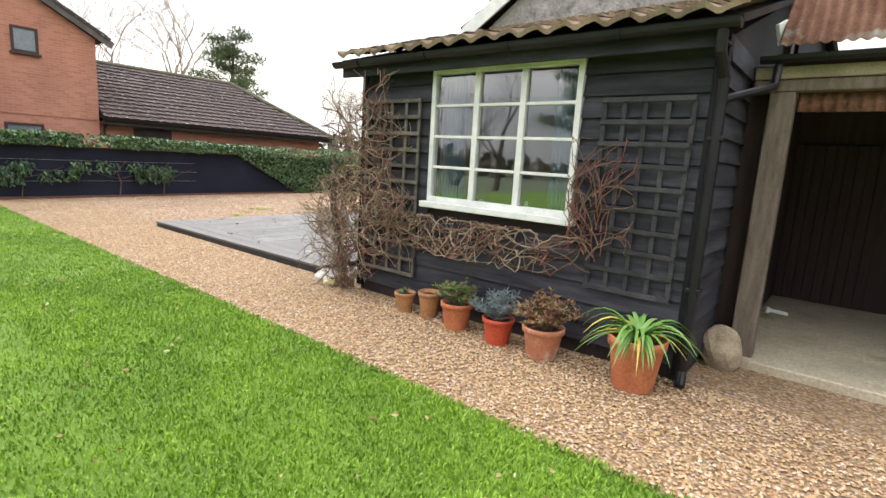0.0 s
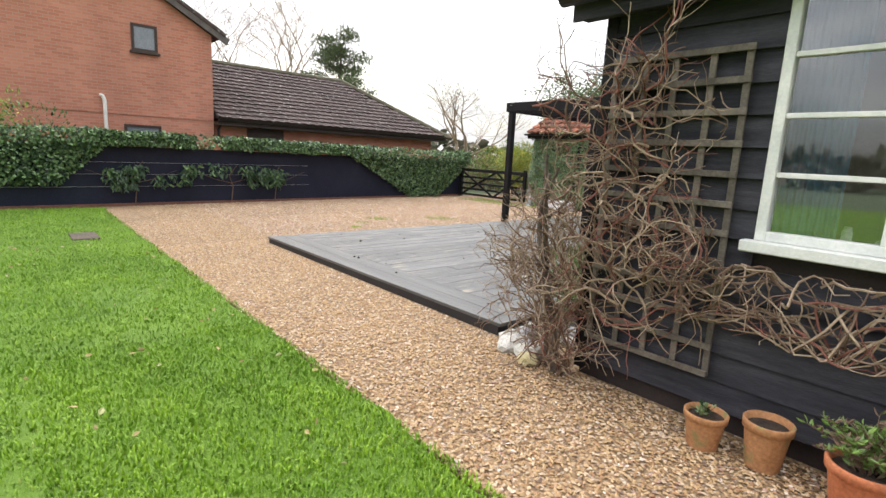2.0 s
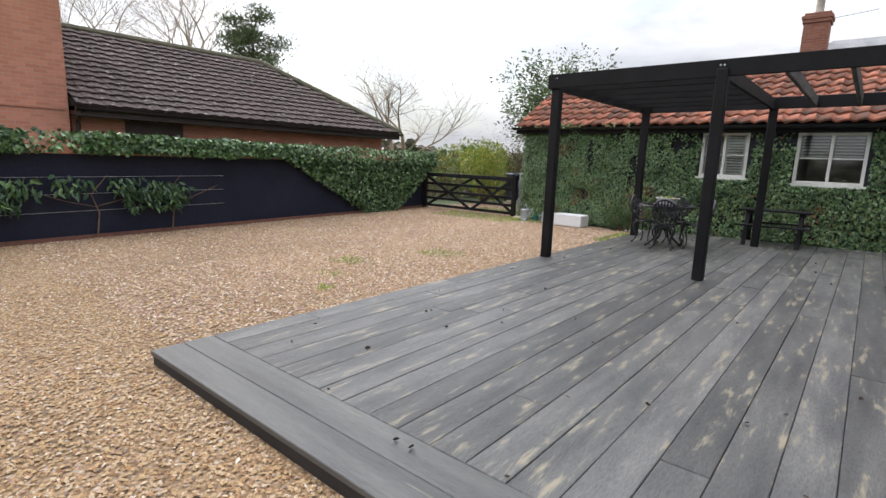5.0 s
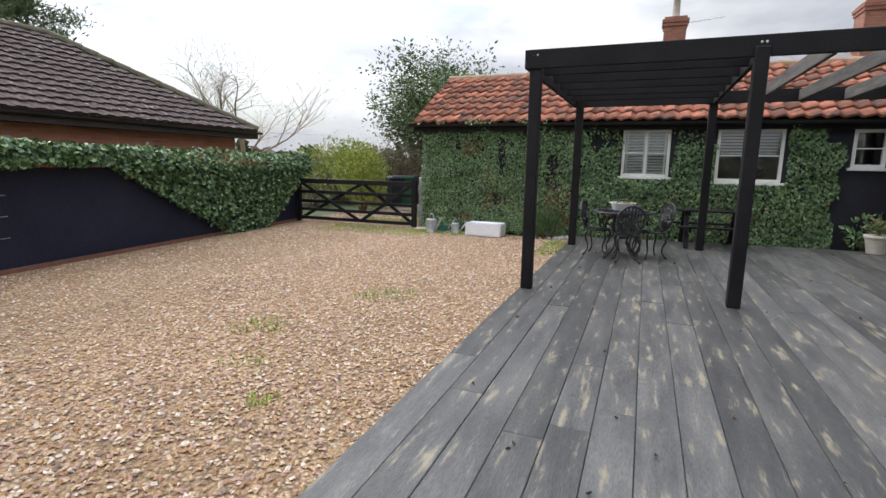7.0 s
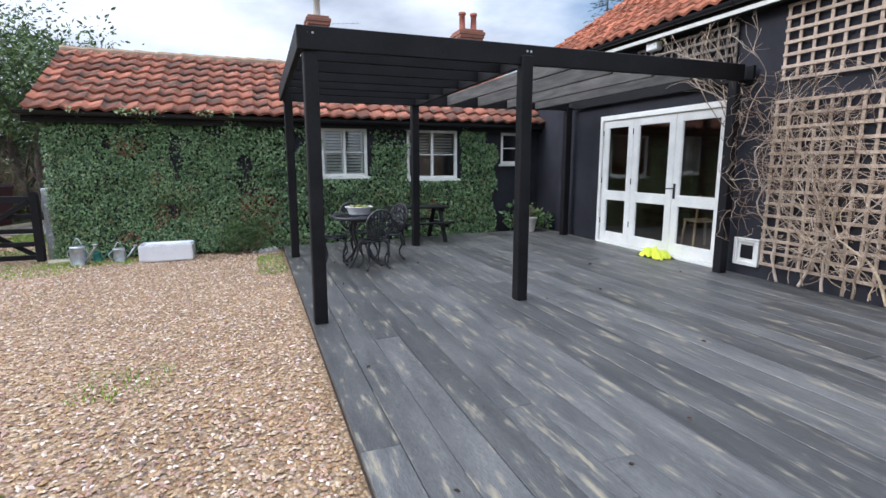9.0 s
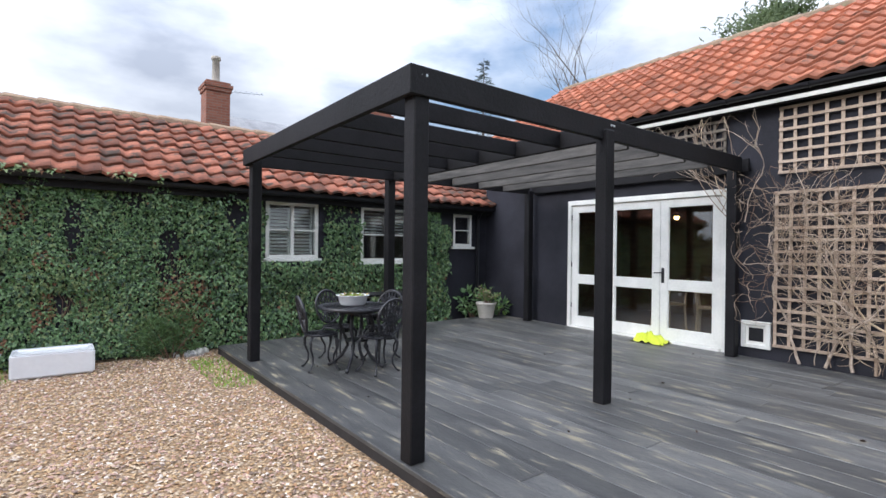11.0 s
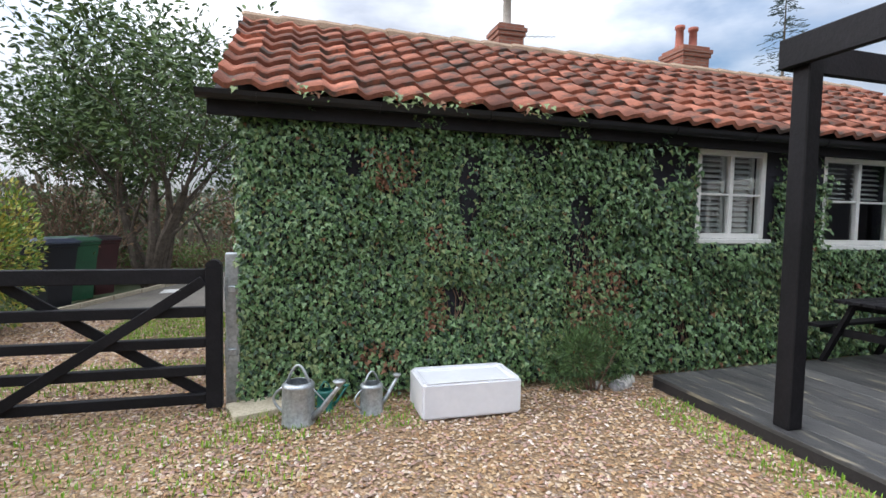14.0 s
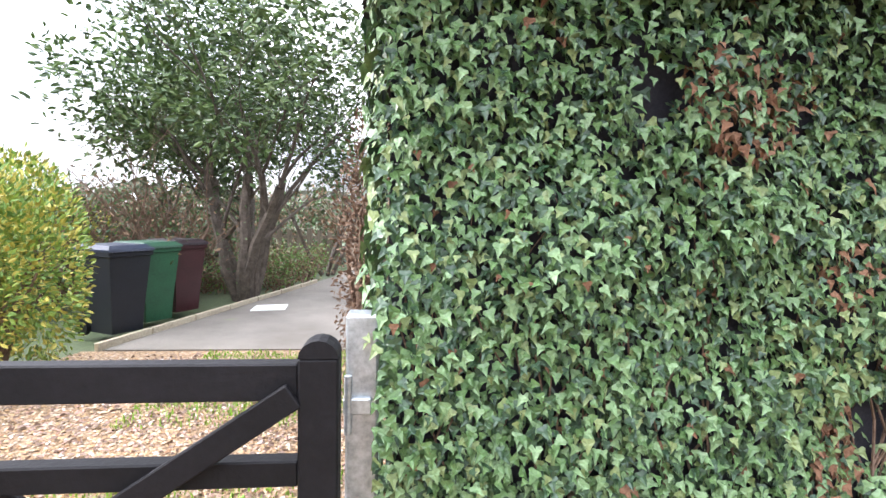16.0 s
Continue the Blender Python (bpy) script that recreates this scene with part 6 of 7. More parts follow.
# courses of rolled concrete tiles on the garden slope and the hip end
def courses():
    n = 15
    rest = Build()
    slope = Vector((rx - ex, 0, rz - ez))
    L = slope.length
    u = slope.normalized()
    nrm = Vector((-u.z, 0, u.x))
    if nrm.z < 0:
        nrm = -nrm
    tw = .3
    count = 0
    first = None
    for k in range(n):
        f0, f1 = k / n, (k + 1) / n
        yend = ye + (yr - ye) * (f0 + f1) / 2
        m = int((yend - ys) / tw)
        for c in range(m):
            y0 = ys + c * tw + (0.0 if k % 2 else 0)
            w = min(tw, yend - y0)
            p = Vector((ex, y0, ez)) + slope * f0 + nrm * (.012 + U(-.003, .003))
            vs = []
            for v, lift in ((-.04, .062), (L / n + .02, .012)):
                for yy, dz in ((0, .018), (.07, .018), (.10, 0), (.20, 0), (.23, .018), (w, .018)):
                    vs.append(p + u * v + Vector((0, min(yy, w), 0)) + nrm * (lift + dz))
            for yy in (0, w):
                vs.append(p + u * -.03 + Vector((0, yy, 0)))
            rest.add(vs, [(j, j + 1, 7 + j, 6 + j) for j in range(5)] + [(12, 13, 5, 4, 3, 2, 1, 0)])
    tagged(rest.ob("roof_tiles", M_CONC, bung), kind="stuff")
    hip = Build()
    a, c = Vector((ex, ye, ez + .05)), Vector((rx, yr, rz + .06))
    for k in range(14):
        hip.tube([a.lerp(c, k / 14), a.lerp(c, k / 14 + .075)], [.10, .085], 8)
    for k in range(15):
        y0 = ys + (yr - ys) * k / 15
        hip.tube([(rx, y0, rz + .05), (rx, y0 + (yr - ys) / 15 + .02, rz + .05)], [.10, .09], 8)
    hip.ob("ridge_tiles", surf("mossy_ridge", (0.08, 0.075, 0.05), (0.14, 0.13, 0.08), scale=5, bump=.6), bung)
    end = Build()
    for k in range(n):
        f0, f1 = k / n, (k + 1) / n
        A = [Vector((ex, ye, ez)).lerp(Vector((rx, yr, rz)), q) for q in (f0, f1)]
        B = [Vector((2 * rx - ex, ye, ez)).lerp(Vector((rx, yr, rz)), q) for q in (f0, f1)]
        up = Vector((0, .02, .03))
        end.add([A[0] + up, B[0] + up, B[1] + up * .3, A[1] + up * .3, A[0], B[0]], [(0, 1, 2, 3), (4, 5, 1, 0)])
    end.ob("hip_end_tiles", M_CONC, bung)
courses()
b = Build()
gutter(b, (ex + .06, ye + .05, ez - .02), (ex + .06, ys, ez - .02), .06)
b.box(ex - .03, ex - .005, ys, ye, ez - .19, ez - .01).box(0, ex - .03, ys, ye, ez - .19, ez - .17)
b.tube([(ex + .02, ys + .12, ez - .1), (.06, ys + .12, ez - .3), (.06, ys + .12, 0)], .035, 8)
b.ob("gutter", surf("dark_brown_plastic", (0.03, 0.022, 0.02), (0.045, 0.034, 0.03), bump=.05, rough=.4), bung)
Build().box(.001, .03, -3.4, -2.2, 1.15, 2.0, .004).ob("window", dark_frame, bung)

# ---- gate ----
def gate():
    G = root("field_gate", "black five-bar wooden gate, closed, with crossed braces", "gate", (-15.2, 14.18, -.03))
    gx0, gx1 = -1.55, 1.50
    bars = Build()
    b = Build().box(gx1 - .01, gx1 + .10, -.045, .045, .06, 1.10, .006)
    n = 8
    prof = [(gx1 + .045 + .055 * math.cos(math.pi * k / n), 1.10 + .05 * math.sin(math.pi * k / n)) for k in range(n + 1)]
    vs = [(x, yy, z) for yy in (-.045, .045) for x, z in prof]
    b.add(vs, [tuple(range(n + 1)), tuple(range(2 * n + 1, n, -1))] + [(k + 1, k, n + 1 + k, n + 2 + k) for k in range(n)])
    b.ob("stile", M_BLACKWOOD, G)
    Build().box(gx0 - .08, gx0 + .0, -.04, .04, .08, 1.08, .006).ob("stile", M_BLACKWOOD, G)
    for z, hh in ((.13, .075), (.34, .07), (.545, .07), (.77, .075), (1.03, .105)):
        Build().box(gx0, gx1 - .011, -.028, .028, z - hh / 2, z + hh / 2, .005).ob("rail", M_BLACKWOOD, G)
    mid = .18
    Build().bar((gx1 - .02, -.042, 1.0), (mid, -.042, .13), .024, .075).ob("brace", M_BLACKWOOD, G)
    Build().bar((mid + .02, .042, 1.0), (gx1 - .02, .042, .14), .024, .075).ob("brace", M_BLACKWOOD, G)
    Build().bar((gx0 + .02, -.042, 1.0), (mid - .04, -.042, .13), .024, .075).ob("brace", M_BLACKWOOD, G)
    Build().bar((gx0 + .02, .042, .14), (mid - .02, .042, 1.0), .024, .075).ob("brace", M_BLACKWOOD, G)
    P = root("gate_hanging_post", "galvanised steel gate post with hinge", "gate post", (-13.545, 14.34, 0))
    b = Build().box(-.05, .05, -.05, .05, -.05, 1.16, .008)
    b.ob("post", M_GALV, P)
    b = Build()
    for z in (.38, .86):
        Build().box(-.055, .03, -.075, -.051, z, z + .05, .004).tube([(-.04, -.07, z - .06), (-.04, -.07, z + .12)], .012, 8).ob("hinge", M_GALV, P)
    Q = root("gate_slam_post", "black wooden gate post at the boundary wall", "gate post", (-16.92, 14.2, 0))
    Build().box(-.08, .08, -.08, .08, -.05, 1.3, .01).ob("post", M_BLACKWOOD, Q)
    S_ = root("paving_slab", "single pale stone slab under the gate post", "slab", (-13.35, 14.10, 0))
    Build().box(-.2, .2, -.14, .14, -.02, .05, .012, pose(0, 0, 0, 0, 0, 18)).ob("slab", M_SLAB, S_)
gate()

# ---- drive beyond the gate ----
sheet("lane", [(-16.4, 18.2), (-13.6, 18.2), (-13.6, 22), (-13.9, 30), (-14.2, 30), (-14.75, 24.5)], .012, M_ROAD, "worn mossy tarmac path beyond the gate", .05, cat="path")
Build_edge = Build()
for k in range(7):
    Build_edge.bar((-16.46 + .21 * k, 18.2 + k * .75, .03), (-16.26 + .21 * k, 18.93 + k * .75, .03), .05, .1, bevel=.006)
tagged(Build_edge.ob("path_edging", M_SLAB), "low concrete path edging", "edging", "", "structure")
sheet("manhole_cover", [(-15.5, 20.3), (-15.02, 20.4), (-15.06, 20.85), (-15.52, 20.75)], .02, M_WHITE, "pale square inspection cover in the path", .02, cat="cover")
def wheelie_bin(x, y, rz, mat, lid, label):
    r = root("wheelie_bin", label, "bin", (x, y, 0), rz, "wheeled bins beside the drive")
    r.scale = (.92, .92, .98)
    b = Build()
    def ring(w, d, z):
        return [(-w, -d, z), (w, -d, z), (w, d, z), (-w, d, z)]
    vs = ring(.20, .24, .05) + ring(.215, .255, .3) + ring(.27, .32, .94) + ring(.29, .34, .95) + ring(.29, .34, 1.0)
    b.add(vs, [(3, 2, 1, 0)] + [(a + k, a + (k + 1) % 4, a + 4 + (k + 1) % 4, a + 4 + k) for a in (0, 4, 8, 12) for k in range(4)] + [(16, 17, 18, 19)])
    b.ob("body", mat, r)
    b = Build()
    b.add(ring(.30, .36, 1.003) + ring(.30, .35, 1.03) + ring(.24, .28, 1.075), [(3, 2, 1, 0)] + [(a + k, a + (k + 1) % 4, a + 4 + (k + 1) % 4, a + 4 + k) for a in (0, 4) for k in range(4)] + [(8, 9, 10, 11)])
    b.tube([(-.22, .37, 1.0), (.22, .37, 1.0)], .018, 6)
    b.ob("lid", lid, r)
    for s in (-1, 1):
        Build().tube([(s * .20, .25, .1), (s * .25, .25, .1)], .1, 14).ob("wheel", M_PLASTIC, r)
    b = Build().box(-.05, .05, -.012, 0, .62, .72, .002, pose(0, -.302, 0, -6, 0, 0)).box(-.08, .08, -.012, 0, .84, .87, .002, pose(0, -.30, 0, -6, 0, 0))
    b.ob("mark", M_WHITE, r)
mk = lambda n, c: surf(n, c, tuple(v * 1.3 for v in c), bump=.05, rough=.45)
wheelie_bin(-16.66, 18.95, 62, mk("black_bin", (0.008, 0.009, 0.014)), mk("navy_lid", (0.010, 0.015, 0.032)), "black wheeled bin with dark blue lid")
wheelie_bin(-16.60, 19.6, 62, mk("green_bin", (0.018, 0.075, 0.036)), mk("green_lid", (0.018, 0.065, 0.033)), "green wheeled bin beside the drive")
wheelie_bin(-16.50, 20.25, 62, mk("maroon_bin", (0.042, 0.012, 0.014)), mk("dark_maroon_lid", (0.016, 0.008, 0.010)), "maroon wheeled bin beside the drive")
def paling():
    r = root("paling_fence", "mossy low wooden fence at the path's end", "fence", (-15.2, 27, 0))
    for k in range(22):
        Build().box(-3 + k * .27, -3 + k * .27 + .14, -.012, .012, 0, 1.0 + U(-.03, .03), .004).ob("pale", M_OAK, r)
    b = Build().box(-3.1, 3, .012, .05, .25, .33, .004).box(-3.1, 3, .012, .05, .75, .83, .004)
    b.ob("rail", M_OAK, r)
paling()

# ---- things by the ivy wall ----
def trough():
    r = root("ceramic_trough", "white glazed ceramic butler sink upside down on the gravel", "sink", (-11.84, 13.81, 0), 0)
    bm = bmesh.new()
    bmesh.ops.create_cube(bm, size=1, matrix=Matrix.Translation((0, 0, .145)) @ Matrix.Diagonal((.76, .43, .265, 1)))
    top = max(bm.faces, key=lambda q: q.calc_center_median().z)
    bmesh.ops.inset_region(bm, faces=[top], thickness=.036)
    hollow = bmesh.ops.extrude_face_region(bm, geom=[top])
    for v in hollow["geom"]:
        if isinstance(v, bmesh.types.BMVert):
            v.co = Vector((v.co.x * .96, v.co.y * .94, v.co.z - .022))
    bmesh.ops.delete(bm, geom=[top], context="FACES")
    bmesh.ops.bevel(bm, geom=bm.edges[:], offset=.017, segments=3, affect="EDGES")
    me = bpy.data.meshes.new("basin")
    bm.to_mesh(me)
    bm.free()
    me.materials.append(M_CERAMIC)
    ob = new("basin", me)
    ob.parent = r
trough()
def watering_can(x, y, rz, s, mat, label):
    r = root("watering_can", label, "watering can", (x, y, 0), rz, "watering cans by the ivy wall")
    prof = [(0, 0), (.115, 0), (.12, .012), (.115, .02), (.112, .27), (.116, .28), (.10, .30), (.085, .305), (.085, .30), (.10, .285), (.105, .02), (0, .015)]
    Build().lathe([(a * s, c * s) for a, c in prof], sides=22).ob("body", mat, r, smooth=True)
    Build().tube([Vector(p) * s for p in ((.105, 0, .05), (.18, 0, .12), (.29, 0, .27), (.31, 0, .295))], [.026 * s, .022 * s, .015 * s, .015 * s], 10).lathe([(.012 * s, 0), (.045 * s, .04 * s), (.045 * s, .045 * s), (0, .05 * s)], (.31 * s, 0, .29 * s), 14).ob("spout", mat, r, smooth=True)
    pts = [Vector((-.085 + .17 * k / 10, 0, .30 + .12 * math.sin(math.pi * k / 10))) * s for k in range(11)]
    pts2 = [Vector((-.11 - .085 * math.sin(math.pi * k / 8), 0, .26 - .2 * k / 8)) * s for k in range(9)]
    Build().tube(pts, .010 * s, 7).tube(pts2, .010 * s, 7).tube([Vector((.09, 0, .28)) * s, Vector((.2, 0, .18)) * s], .005 * s, 5).ob("handle", mat, r, smooth=True)
watering_can(-13.06, 13.80, -28, .98, M_GALV, "large galvanised steel watering can by ivy wall")
watering_can(-12.87, 14.00, 10, .52, surf("green_enamel", (0.02, 0.12, 0.10), (0.03, 0.17, 0.14), bump=.05, rough=.35), "small dark green watering can by ivy wall")
watering_can(-12.54, 13.88, 25, .74, M_GALV, "small galvanised steel watering can by ivy wall")

# ---- table set ----
def table(cx, cy):
    z0 = deck_z(cx, cy)
    r = root("garden_table", "round dark cast metal garden table on deck", "table", (cx, cy, z0))
    b = Build().lathe([(0, .68), (.40, .68), (.435, .675), (.44, .69), (.435, .705), (.40, .70), (0, .70)], sides=40)
    for k in range(24):
        a = 6.283 * k / 24
        b.bar((math.cos(a) * .12, math.sin(a) * .12, .703), (math.cos(a) * .38, math.sin(a) * .38, .703), .014, .008, bevel=0)
    b.ob("top", M_CAST, r)
    for k in range(4):
        a = math.pi / 4 + k * math.pi / 2
        c, s = math.cos(a), math.sin(a)
        Build().tube([(c * q, s * q, z) for q, z in ((.10, .67), (.16, .60), (.20, .48), (.13, .34), (.10, .25), (.17, .13), (.29, .03), (.33, .012))], [.02, .022, .022, .018, .018, .02, .018, .022], 7).ob("leg", M_CAST, r, smooth=True)
    Build().lathe([(.0, .30), (.12, .30), (.13, .31), (.12, .32), (0, .32)], sides=20).lathe([(.0, .62), (.2, .62), (.2, .67), (0, .67)], sides=20).ob("collar", M_CAST, r)
    o = root("enamel_bowl", "white enamel bowl with dry leaves on garden table", "bowl", (cx - .02, cy + .06, z0 + .706))
    Build().lathe([(0, 0), (.13, 0), (.15, .02), (.172, .10), (.195, .112), (.195, .118), (.17, .115), (.145, .03), (0, .02)], sides=32).ob("bowl", M_CERAMIC, o, smooth=True)
    L = Leaves()
    for k in range(240):
        a, q = U(0, 6.28), .15 * math.sqrt(U(0, 1))
        L.oval((math.cos(a) * q, math.sin(a) * q, .085 + U(0, .03)), (U(-1, 1), U(-1, 1), U(-.2, .5)), U(.03, .06), rnd.choice((0, 1)), 1)
    tagged(L.ob("dry_leaves", [surf("dry_leaf", (0.30, 0.20, 0.09), (0.42, 0.31, 0.16)), M_GOLD[0]], o), kind="stuff")
    Build().lathe([(0, .03), (.14, .05), (.158, .09), (.08, .1), (0, .1)], sides=20).ob("soil", M_SOIL, o)
    return r
def chair():
    r = root("garden_chair", "ornate black cast metal garden chair on deck", "chair", (0, 0, 0), 0, "chairs round the garden table")
    b = Build().lathe([(0, .425), (.17, .425), (.205, .43), (.21, .445), (.20, .452), (.16, .445), (0, .44)], sides=28)
    for k in range(14):
        a = 6.283 * k / 14
        b.tube([(math.cos(a) * .05, math.sin(a) * .05, .45), (math.cos(a + .25) * .12, math.sin(a + .25) * .12, .452), (math.cos(a) * .19, math.sin(a) * .19, .45)], .007, 4)
    b.ob("seat", M_CAST, r)
    def back_pt(u, v):
        return Vector((u, .19 + .10 * v - .25 * u * u, .45 + .46 * v))
    b = Build()
    rim = [back_pt(.19 * math.cos(t) * (1.05 if math.sin(t) > 0 else 1), .52 + .48 * math.sin(t)) for t in [6.2832 * k / 28 for k in range(29)]]
    b.tube(rim, .018, 6)
    for k in range(7):
        u = -.15 + .05 * k
        h = math.sqrt(max(0, 1 - (u / .19) ** 2))
        b.tube([back_pt(u, .52 - .46 * h), back_pt(u * .55, .40), back_pt(u * .9, .6), back_pt(u, .52 + .46 * h)], .012, 5)
    for v, w in ((.3, .14), (.52, .17), (.75, .14)):
        for s in (-1, 1):
            b.tube([back_pt(s * w * q / 8 * 1.05, v + .07 * math.sin(q * .9)) for q in range(9)], .012, 5)
    b.tube([back_pt(.05 * math.cos(t), .55 + .1 * math.sin(t)) for t in [6.2832 * k / 12 for k in range(13)]], .009, 5)
    b.ob("backrest", M_CAST, r)
    for sx_ in (-1, 1):
        for sy_ in (-1, 1):
            Build().tube([(sx_ * q, sy_ * q, z) for q, z in ((.13, .43), (.165, .37), (.16, .28), (.125, .18), (.125, .10), (.16, .03), (.185, .01))], [.017, .02, .017, .013, .012, .013, .018], 6).ob("leg", M_CAST, r, smooth=True)
    return r
TX, TY = -9.08, 11.74
table(TX, TY)
first = chair()
spots = [(-9.44, 11.90, 80), (-8.99, 11.40, 190), (-8.66, 11.90, -62), (-9.06, 12.24, 12)]
for k, (x, y, a) in enumerate(spots):
    m = pose(x, y, deck_z(x, y), 0, 0, a)
    if k == 0:
        first.matrix_basis = m
        first.scale = (.92, .92, .90)
    else:
        copy_thing(first, m)
def picnic_table(x, y, rz):
    r = root("picnic_table", "small dark wooden picnic table near the ivy wall", "table", (x, y, deck_z(x, y)), rz)
    for k in range(4):
        Build().box(-.55, .55, -.235 + k * .12, -.125 + k * .12, .60, .63, .004).ob("top_board", M_BLACKWOOD, r)
    for q in (-1, 1):
        Build().box(-.55, .55, q * .41 - .07, q * .41 + .07, .34, .37, .004).ob("seat_board", M_BLACKWOOD, r)
    for e in (-.40, .40):
        for q in (-1, 1):
            Build().bar((e, q * .14, .598), (e, q * .40, .0), .04, .07, up=(1, 0, 0)).ob("leg", M_BLACKWOOD, r)
        Build().box(e + .022, e + .06, -.46, .46, .27, .339, .004).box(e + .022, e + .06, -.22, .22, .535, .599, .004).ob("cross_brace", M_BLACKWOOD, r)
picnic_table(-7.72, 13.50, 3)

# ---- pots ----
def pot(x, y, z, rad, h, mat, label, cat="plant pot", group="pots along the shed"):
    r = root("plant_pot", label, cat, (x, y, z), U(0, 360), group)
    Build().lathe([(0, 0), (rad * .70, 0), (rad * .72, .01), (rad * .93, h * .80), (rad * .94, h * .81), (rad * 1.02, h * .82), (rad * 1.04, h * .98), (rad, h), (rad * .92, h * .99), (rad * .88, h * .85), (rad * .8, h * .8)], sides=28).ob("pot", mat, r, smooth=True)
    Build().lathe([(rad * .86, h * .86), (rad * .5, h * .88), (0, h * .87)], sides=20).ob("soil", M_SOIL, r)
    return r
def foliage(r, z, rad, h, n, leaf, mats, wide, seed, stems=30):
    g = random.Random(seed)
    L = Leaves()
    b = Build()
    for k in range(stems):
        a, q = g.uniform(0, 6.28), g.uniform(.1, 1)
        tip = Vector((math.cos(a) * rad * q, math.sin(a) * rad * q, z + h * g.uniform(.5, 1) * (1.1 - .5 * q * q)))
        mid = Vector((tip.x * .35, tip.y * .35, z + (tip.z - z) * .55))
        base = Vector((tip.x * .15, tip.y * .15, z - .02))
        b.tube([base, mid, tip], [.004, .003, .0015], 4)
        for j in range(n // stems):
            u = g.uniform(.25, 1)
            p = (base.lerp(mid, u * 2) if u < .5 else mid.lerp(tip, u * 2 - 1))
            L.oval(p, (g.uniform(-1, 1), g.uniform(-1, 1), g.uniform(-.1, 1)), leaf * g.uniform(.6, 1.3), g.randrange(len(mats)), wide)
    b.ob("stems", M_TWIG[0], r)
    tagged(L.ob("foliage", mats, r), kind="stuff")
pot(-3.35, 3.62, 0, .105, .20, M_TERRA2, "small mossy terracotta pot with green sprouts")
foliage(bpy.data.objects["plant_pot"], .17, .08, .07, 90, .035, M_IVY[1:4], .8, 1, 15)
last = pot(-3.08, 3.68, 0, .11, .25, M_TERRA2, "tall mossy terracotta pot holding bare soil")
p3_ = pot(-2.68, 3.60, 0, .145, .25, M_TERRA, "terracotta pot with straggly green herb")
foliage(p3_, .22, .24, .24, 1100, .042, [M_TREELEAF[1], M_TWIG[0], M_GOLD[1]], .7, 2, 40)
p4_ = pot(-2.20, 3.56, 0, .135, .23, M_REDPOT, "red plastic pot with grey-blue lavender")
foliage(p4_, .2, .25, .27, 1600, .05, [leafy("lavender_leaf", (0.16, 0.21, 0.22), (0.25, 0.31, 0.32), .7), leafy("lavender_leaf", (0.12, 0.17, 0.17), (0.2, 0.25, 0.25), .7)], .3, 3, 50)
p5_ = pot(-1.78, 3.57, 0, .165, .26, surf("limed_terracotta", (0.46, 0.17, 0.09), (0.56, 0.26, 0.16), scale=4, bump=.2, spot=(0.60, 0.50, 0.44), spot_at=.5, spot_scale=4), "lime-stained terracotta pot with brown sedum")
foliage(p5_, .23, .33, .30, 2400, .042, [surf("dry_sedum", (0.24, 0.13, 0.06), (0.36, 0.21, 0.11)), M_TWIG[2], leafy("sedum_leaf", (0.16, 0.15, 0.06), (0.24, 0.2, 0.09))], .8, 4, 60)
p6_ = pot(-1.04, 3.55, 0, .195, .38, M_TERRA, "large terracotta pot with strappy green agapanthus")
def straps(r, z, n):
    g = random.Random(12)
    vs, fs, ids = [], [], []
    for k in range(n):
        a, ln, w = g.uniform(0, 6.28), g.uniform(.35, .62), g.uniform(.012, .02)
        rise = g.uniform(.5, 1.25)
        o = len(vs)
        for j in range(8):
            u = j / 7
            q = ln * (u ** 1.1) * .75
            zz = z + ln * (rise * u - (rise * .55 + .45) * u * u)
            ww = w * math.sin(math.pi * min(.97, .25 + u * .75))
            c, s = math.cos(a), math.sin(a)
            vs += [(c * q - s * ww, s * q + c * ww, zz + .006), (c * q, s * q, zz), (c * q + s * ww, s * q - c * ww, zz + .006)]
        for j in range(7):
            fs += [(o + 3 * j, o + 3 * j + 1, o + 3 * j + 4, o + 3 * j + 3), (o + 3 * j + 1, o + 3 * j + 2, o + 3 * j + 5, o + 3 * j + 4)]
            ids += [2 if k % 11 == 0 else k % 2] * 2
    mesh_ob("leaves", vs, fs, [leafy("strap_leaf", (0.10, 0.24, 0.04), (0.16, 0.32, 0.07), .4), leafy("strap_leaf", (0.14, 0.28, 0.06), (0.22, 0.36, 0.10), .4), leafy("yellow_strap", (0.45, 0.38, 0.06), (0.55, 0.45, 0.10), .5)], r, smooth=True, idx=ids)
straps(p6_, .33, 62)
p7_ = pot(-5.28, 13.72, deck_z(-5.28, 13.72), .19, .30, surf("pale_stone_pot", (0.46, 0.43, 0.38), (0.60, 0.56, 0.50), scale=5, bump=.3), "pale stone planter with straggly plant on deck", group="")
foliage(p7_, .27, .28, .34, 420, .06, [M_GOLD[1], M_TWIG[1], M_IVY[1]], .8, 5, 26)

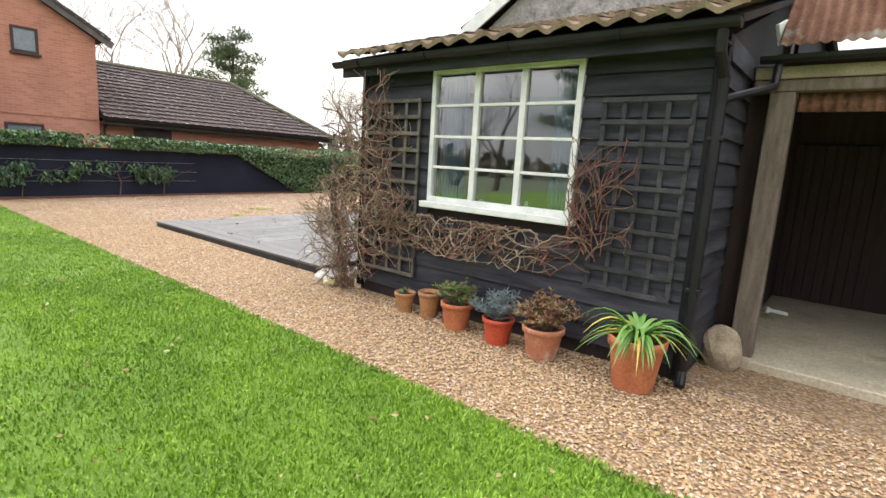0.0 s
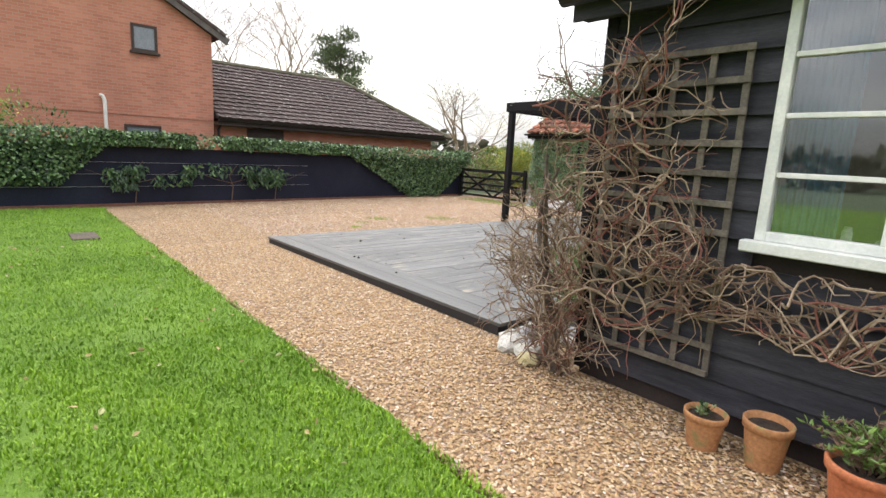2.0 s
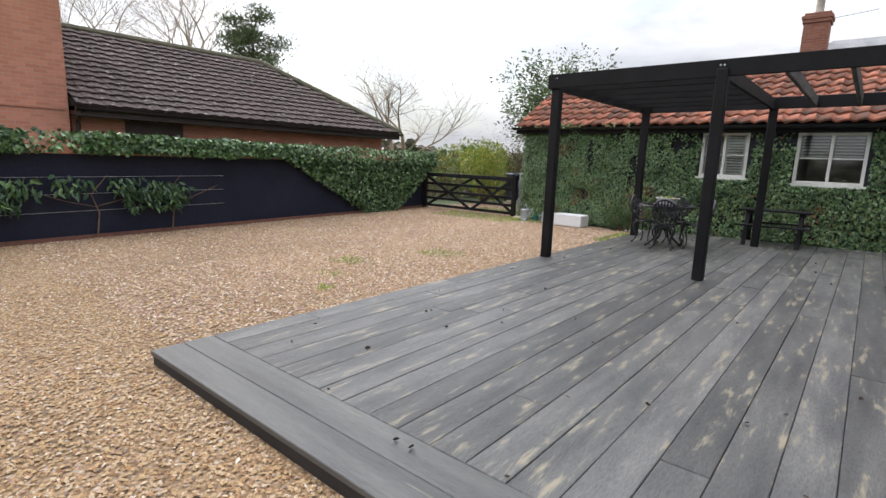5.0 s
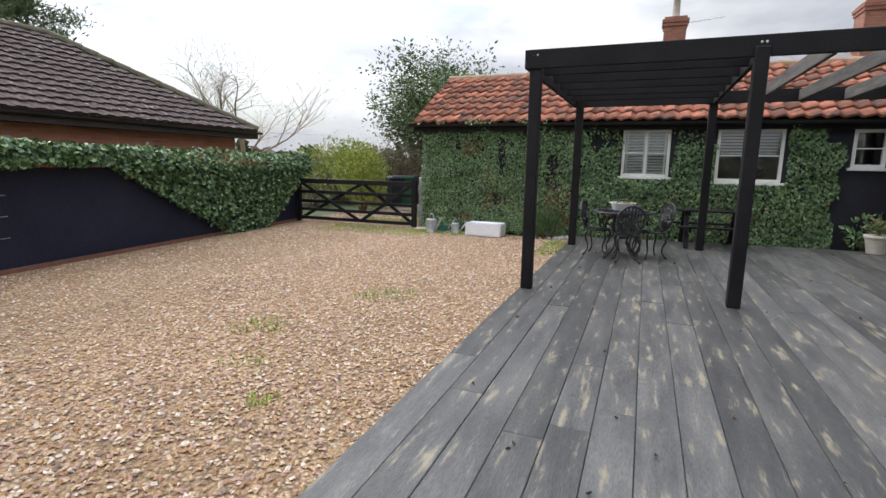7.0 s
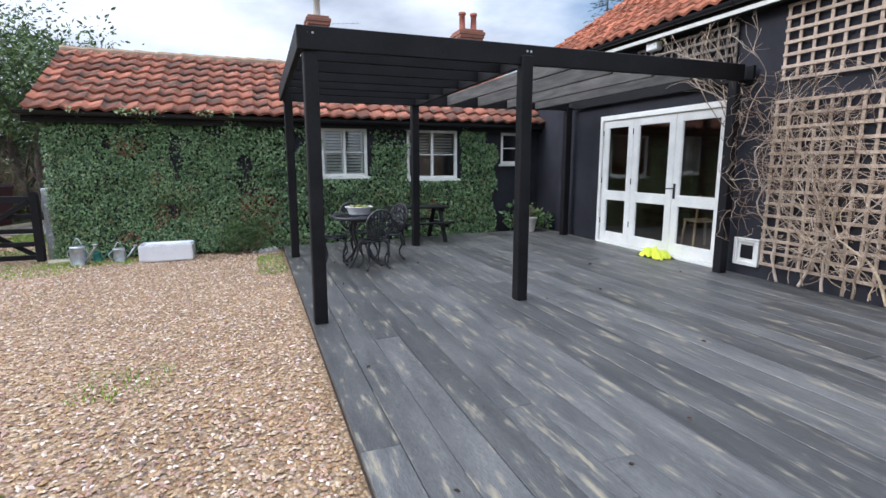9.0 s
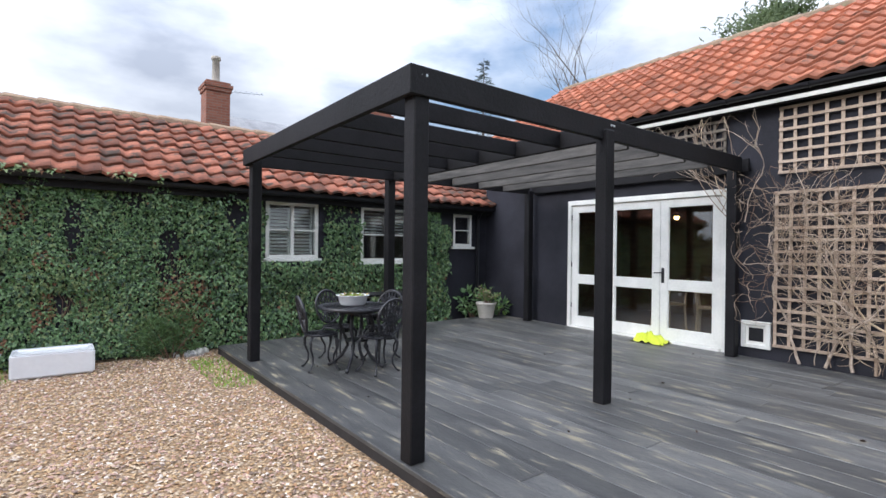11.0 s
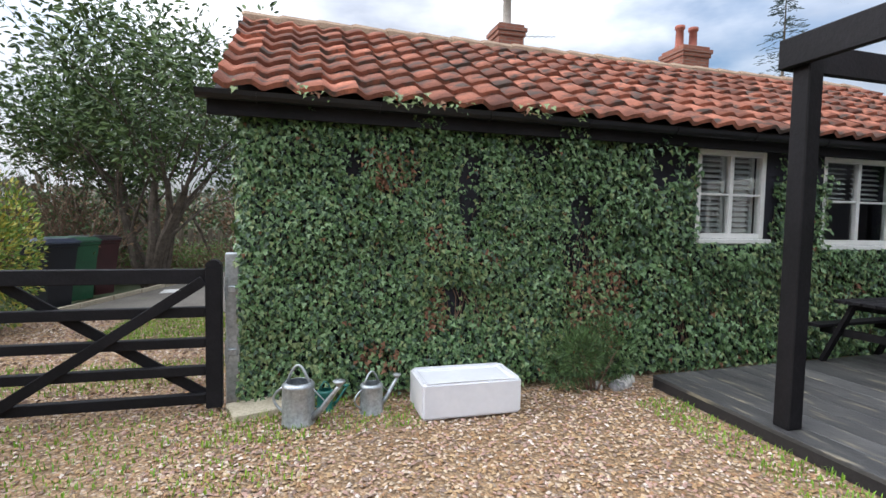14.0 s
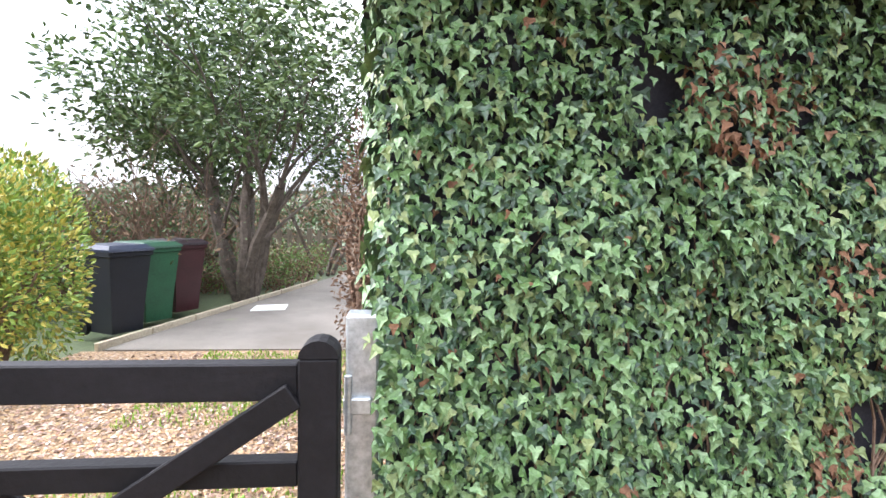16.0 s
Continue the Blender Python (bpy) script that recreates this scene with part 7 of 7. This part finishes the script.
# ---- rockery stones ----
def rocks():
    g = random.Random(8)
    base = []
    for k in range(3):
        bm = bmesh.new()
        bmesh.ops.create_icosphere(bm, subdivisions=2, radius=1)
        for v in bm.verts:
            v.co *= 1 + .35 * noise.noise(v.co * 1.6 + Vector((k * 7, 0, 0)))
            v.co.z *= .65
        me = bpy.data.meshes.new("rock")
        bm.to_mesh(me)
        bm.free()
        me.materials.append(M_ROCK[k])
        base.append(me)
    for k in range(26):
        x, y = g.uniform(-5.08, -4.45), g.uniform(3.75, 4.5)
        s = g.uniform(.05, .12)
        if k < 3:
            x, y, s = ((-4.88, 3.80, .10), (-4.62, 3.70, .08), (-5.0, 3.92, .08))[k]
        o = new("rock", base[(0, 2, 1)[k] if k < 3 else g.choice((0, 0, 1, 1, 1))])
        o.matrix_basis = pose(x, y, s * .38, g.uniform(-15, 15), g.uniform(-15, 15), g.uniform(0, 360)) @ Matrix.Diagonal((s * 1.2, s, s, 1))
        tagged(o, "rough pale flint rockery stone beside deck", "rock", "rockery stones")
rocks()
def stone_row():
    g = random.Random(9)
    for k in range(7):
        x, y, s = -10.15 + k * .06 + g.uniform(-.1, .1), 14.0 + g.uniform(-.06, .08), g.uniform(.04, .07)
        bm = bmesh.new()
        bmesh.ops.create_icosphere(bm, subdivisions=2, radius=s)
        for v in bm.verts:
            v.co *= 1 + .3 * noise.noise(v.co * 20 + Vector((k, 0, 0)))
        me = bpy.data.meshes.new("rock")
        bm.to_mesh(me)
        bm.free()
        me.materials.append(M_ROCK[k % 2])
        o = new("rock", me)
        o.matrix_basis = pose(x - .4, y, s * .5)
        tagged(o, "small pale stone at the deck's edge", "rock", "stones by the ivy wall")
stone_row()
def cloth():
    n = 16
    vs, fs = [], []
    for i in range(n + 1):
        for j in range(n + 1):
            u, v = i / n - .5, j / n - .5
            rr = math.hypot(u, v)
            z = max(0.004, .15 * (1 - rr * 1.7) + .13 * noise.noise(Vector((u * 7, v * 7, 1))) + .03 * noise.noise(Vector((u * 16, v * 16, 5))))
            k = 1 + .25 * noise.noise(Vector((u * 4, v * 4, 9)))
            vs.append((u * .30 * k, v * .46 * k, z))
    for i in range(n):
        for j in range(n):
            a = i * (n + 1) + j
            fs.append((a, a + 1, a + n + 2, a + n + 1))
    o = mesh_ob("hi_vis_vest", vs, fs, surf("fluorescent_yellow_fabric", (0.55, 0.62, 0.03), (0.68, 0.74, 0.06), bump=.2, rough=.7, fine=150), smooth=True, at=pose(-4.92, 10.55, deck_z(-4.92, 10.55) + .003))
    tagged(o, "crumpled fluorescent yellow vest by the glazed doors", "vest")
cloth()
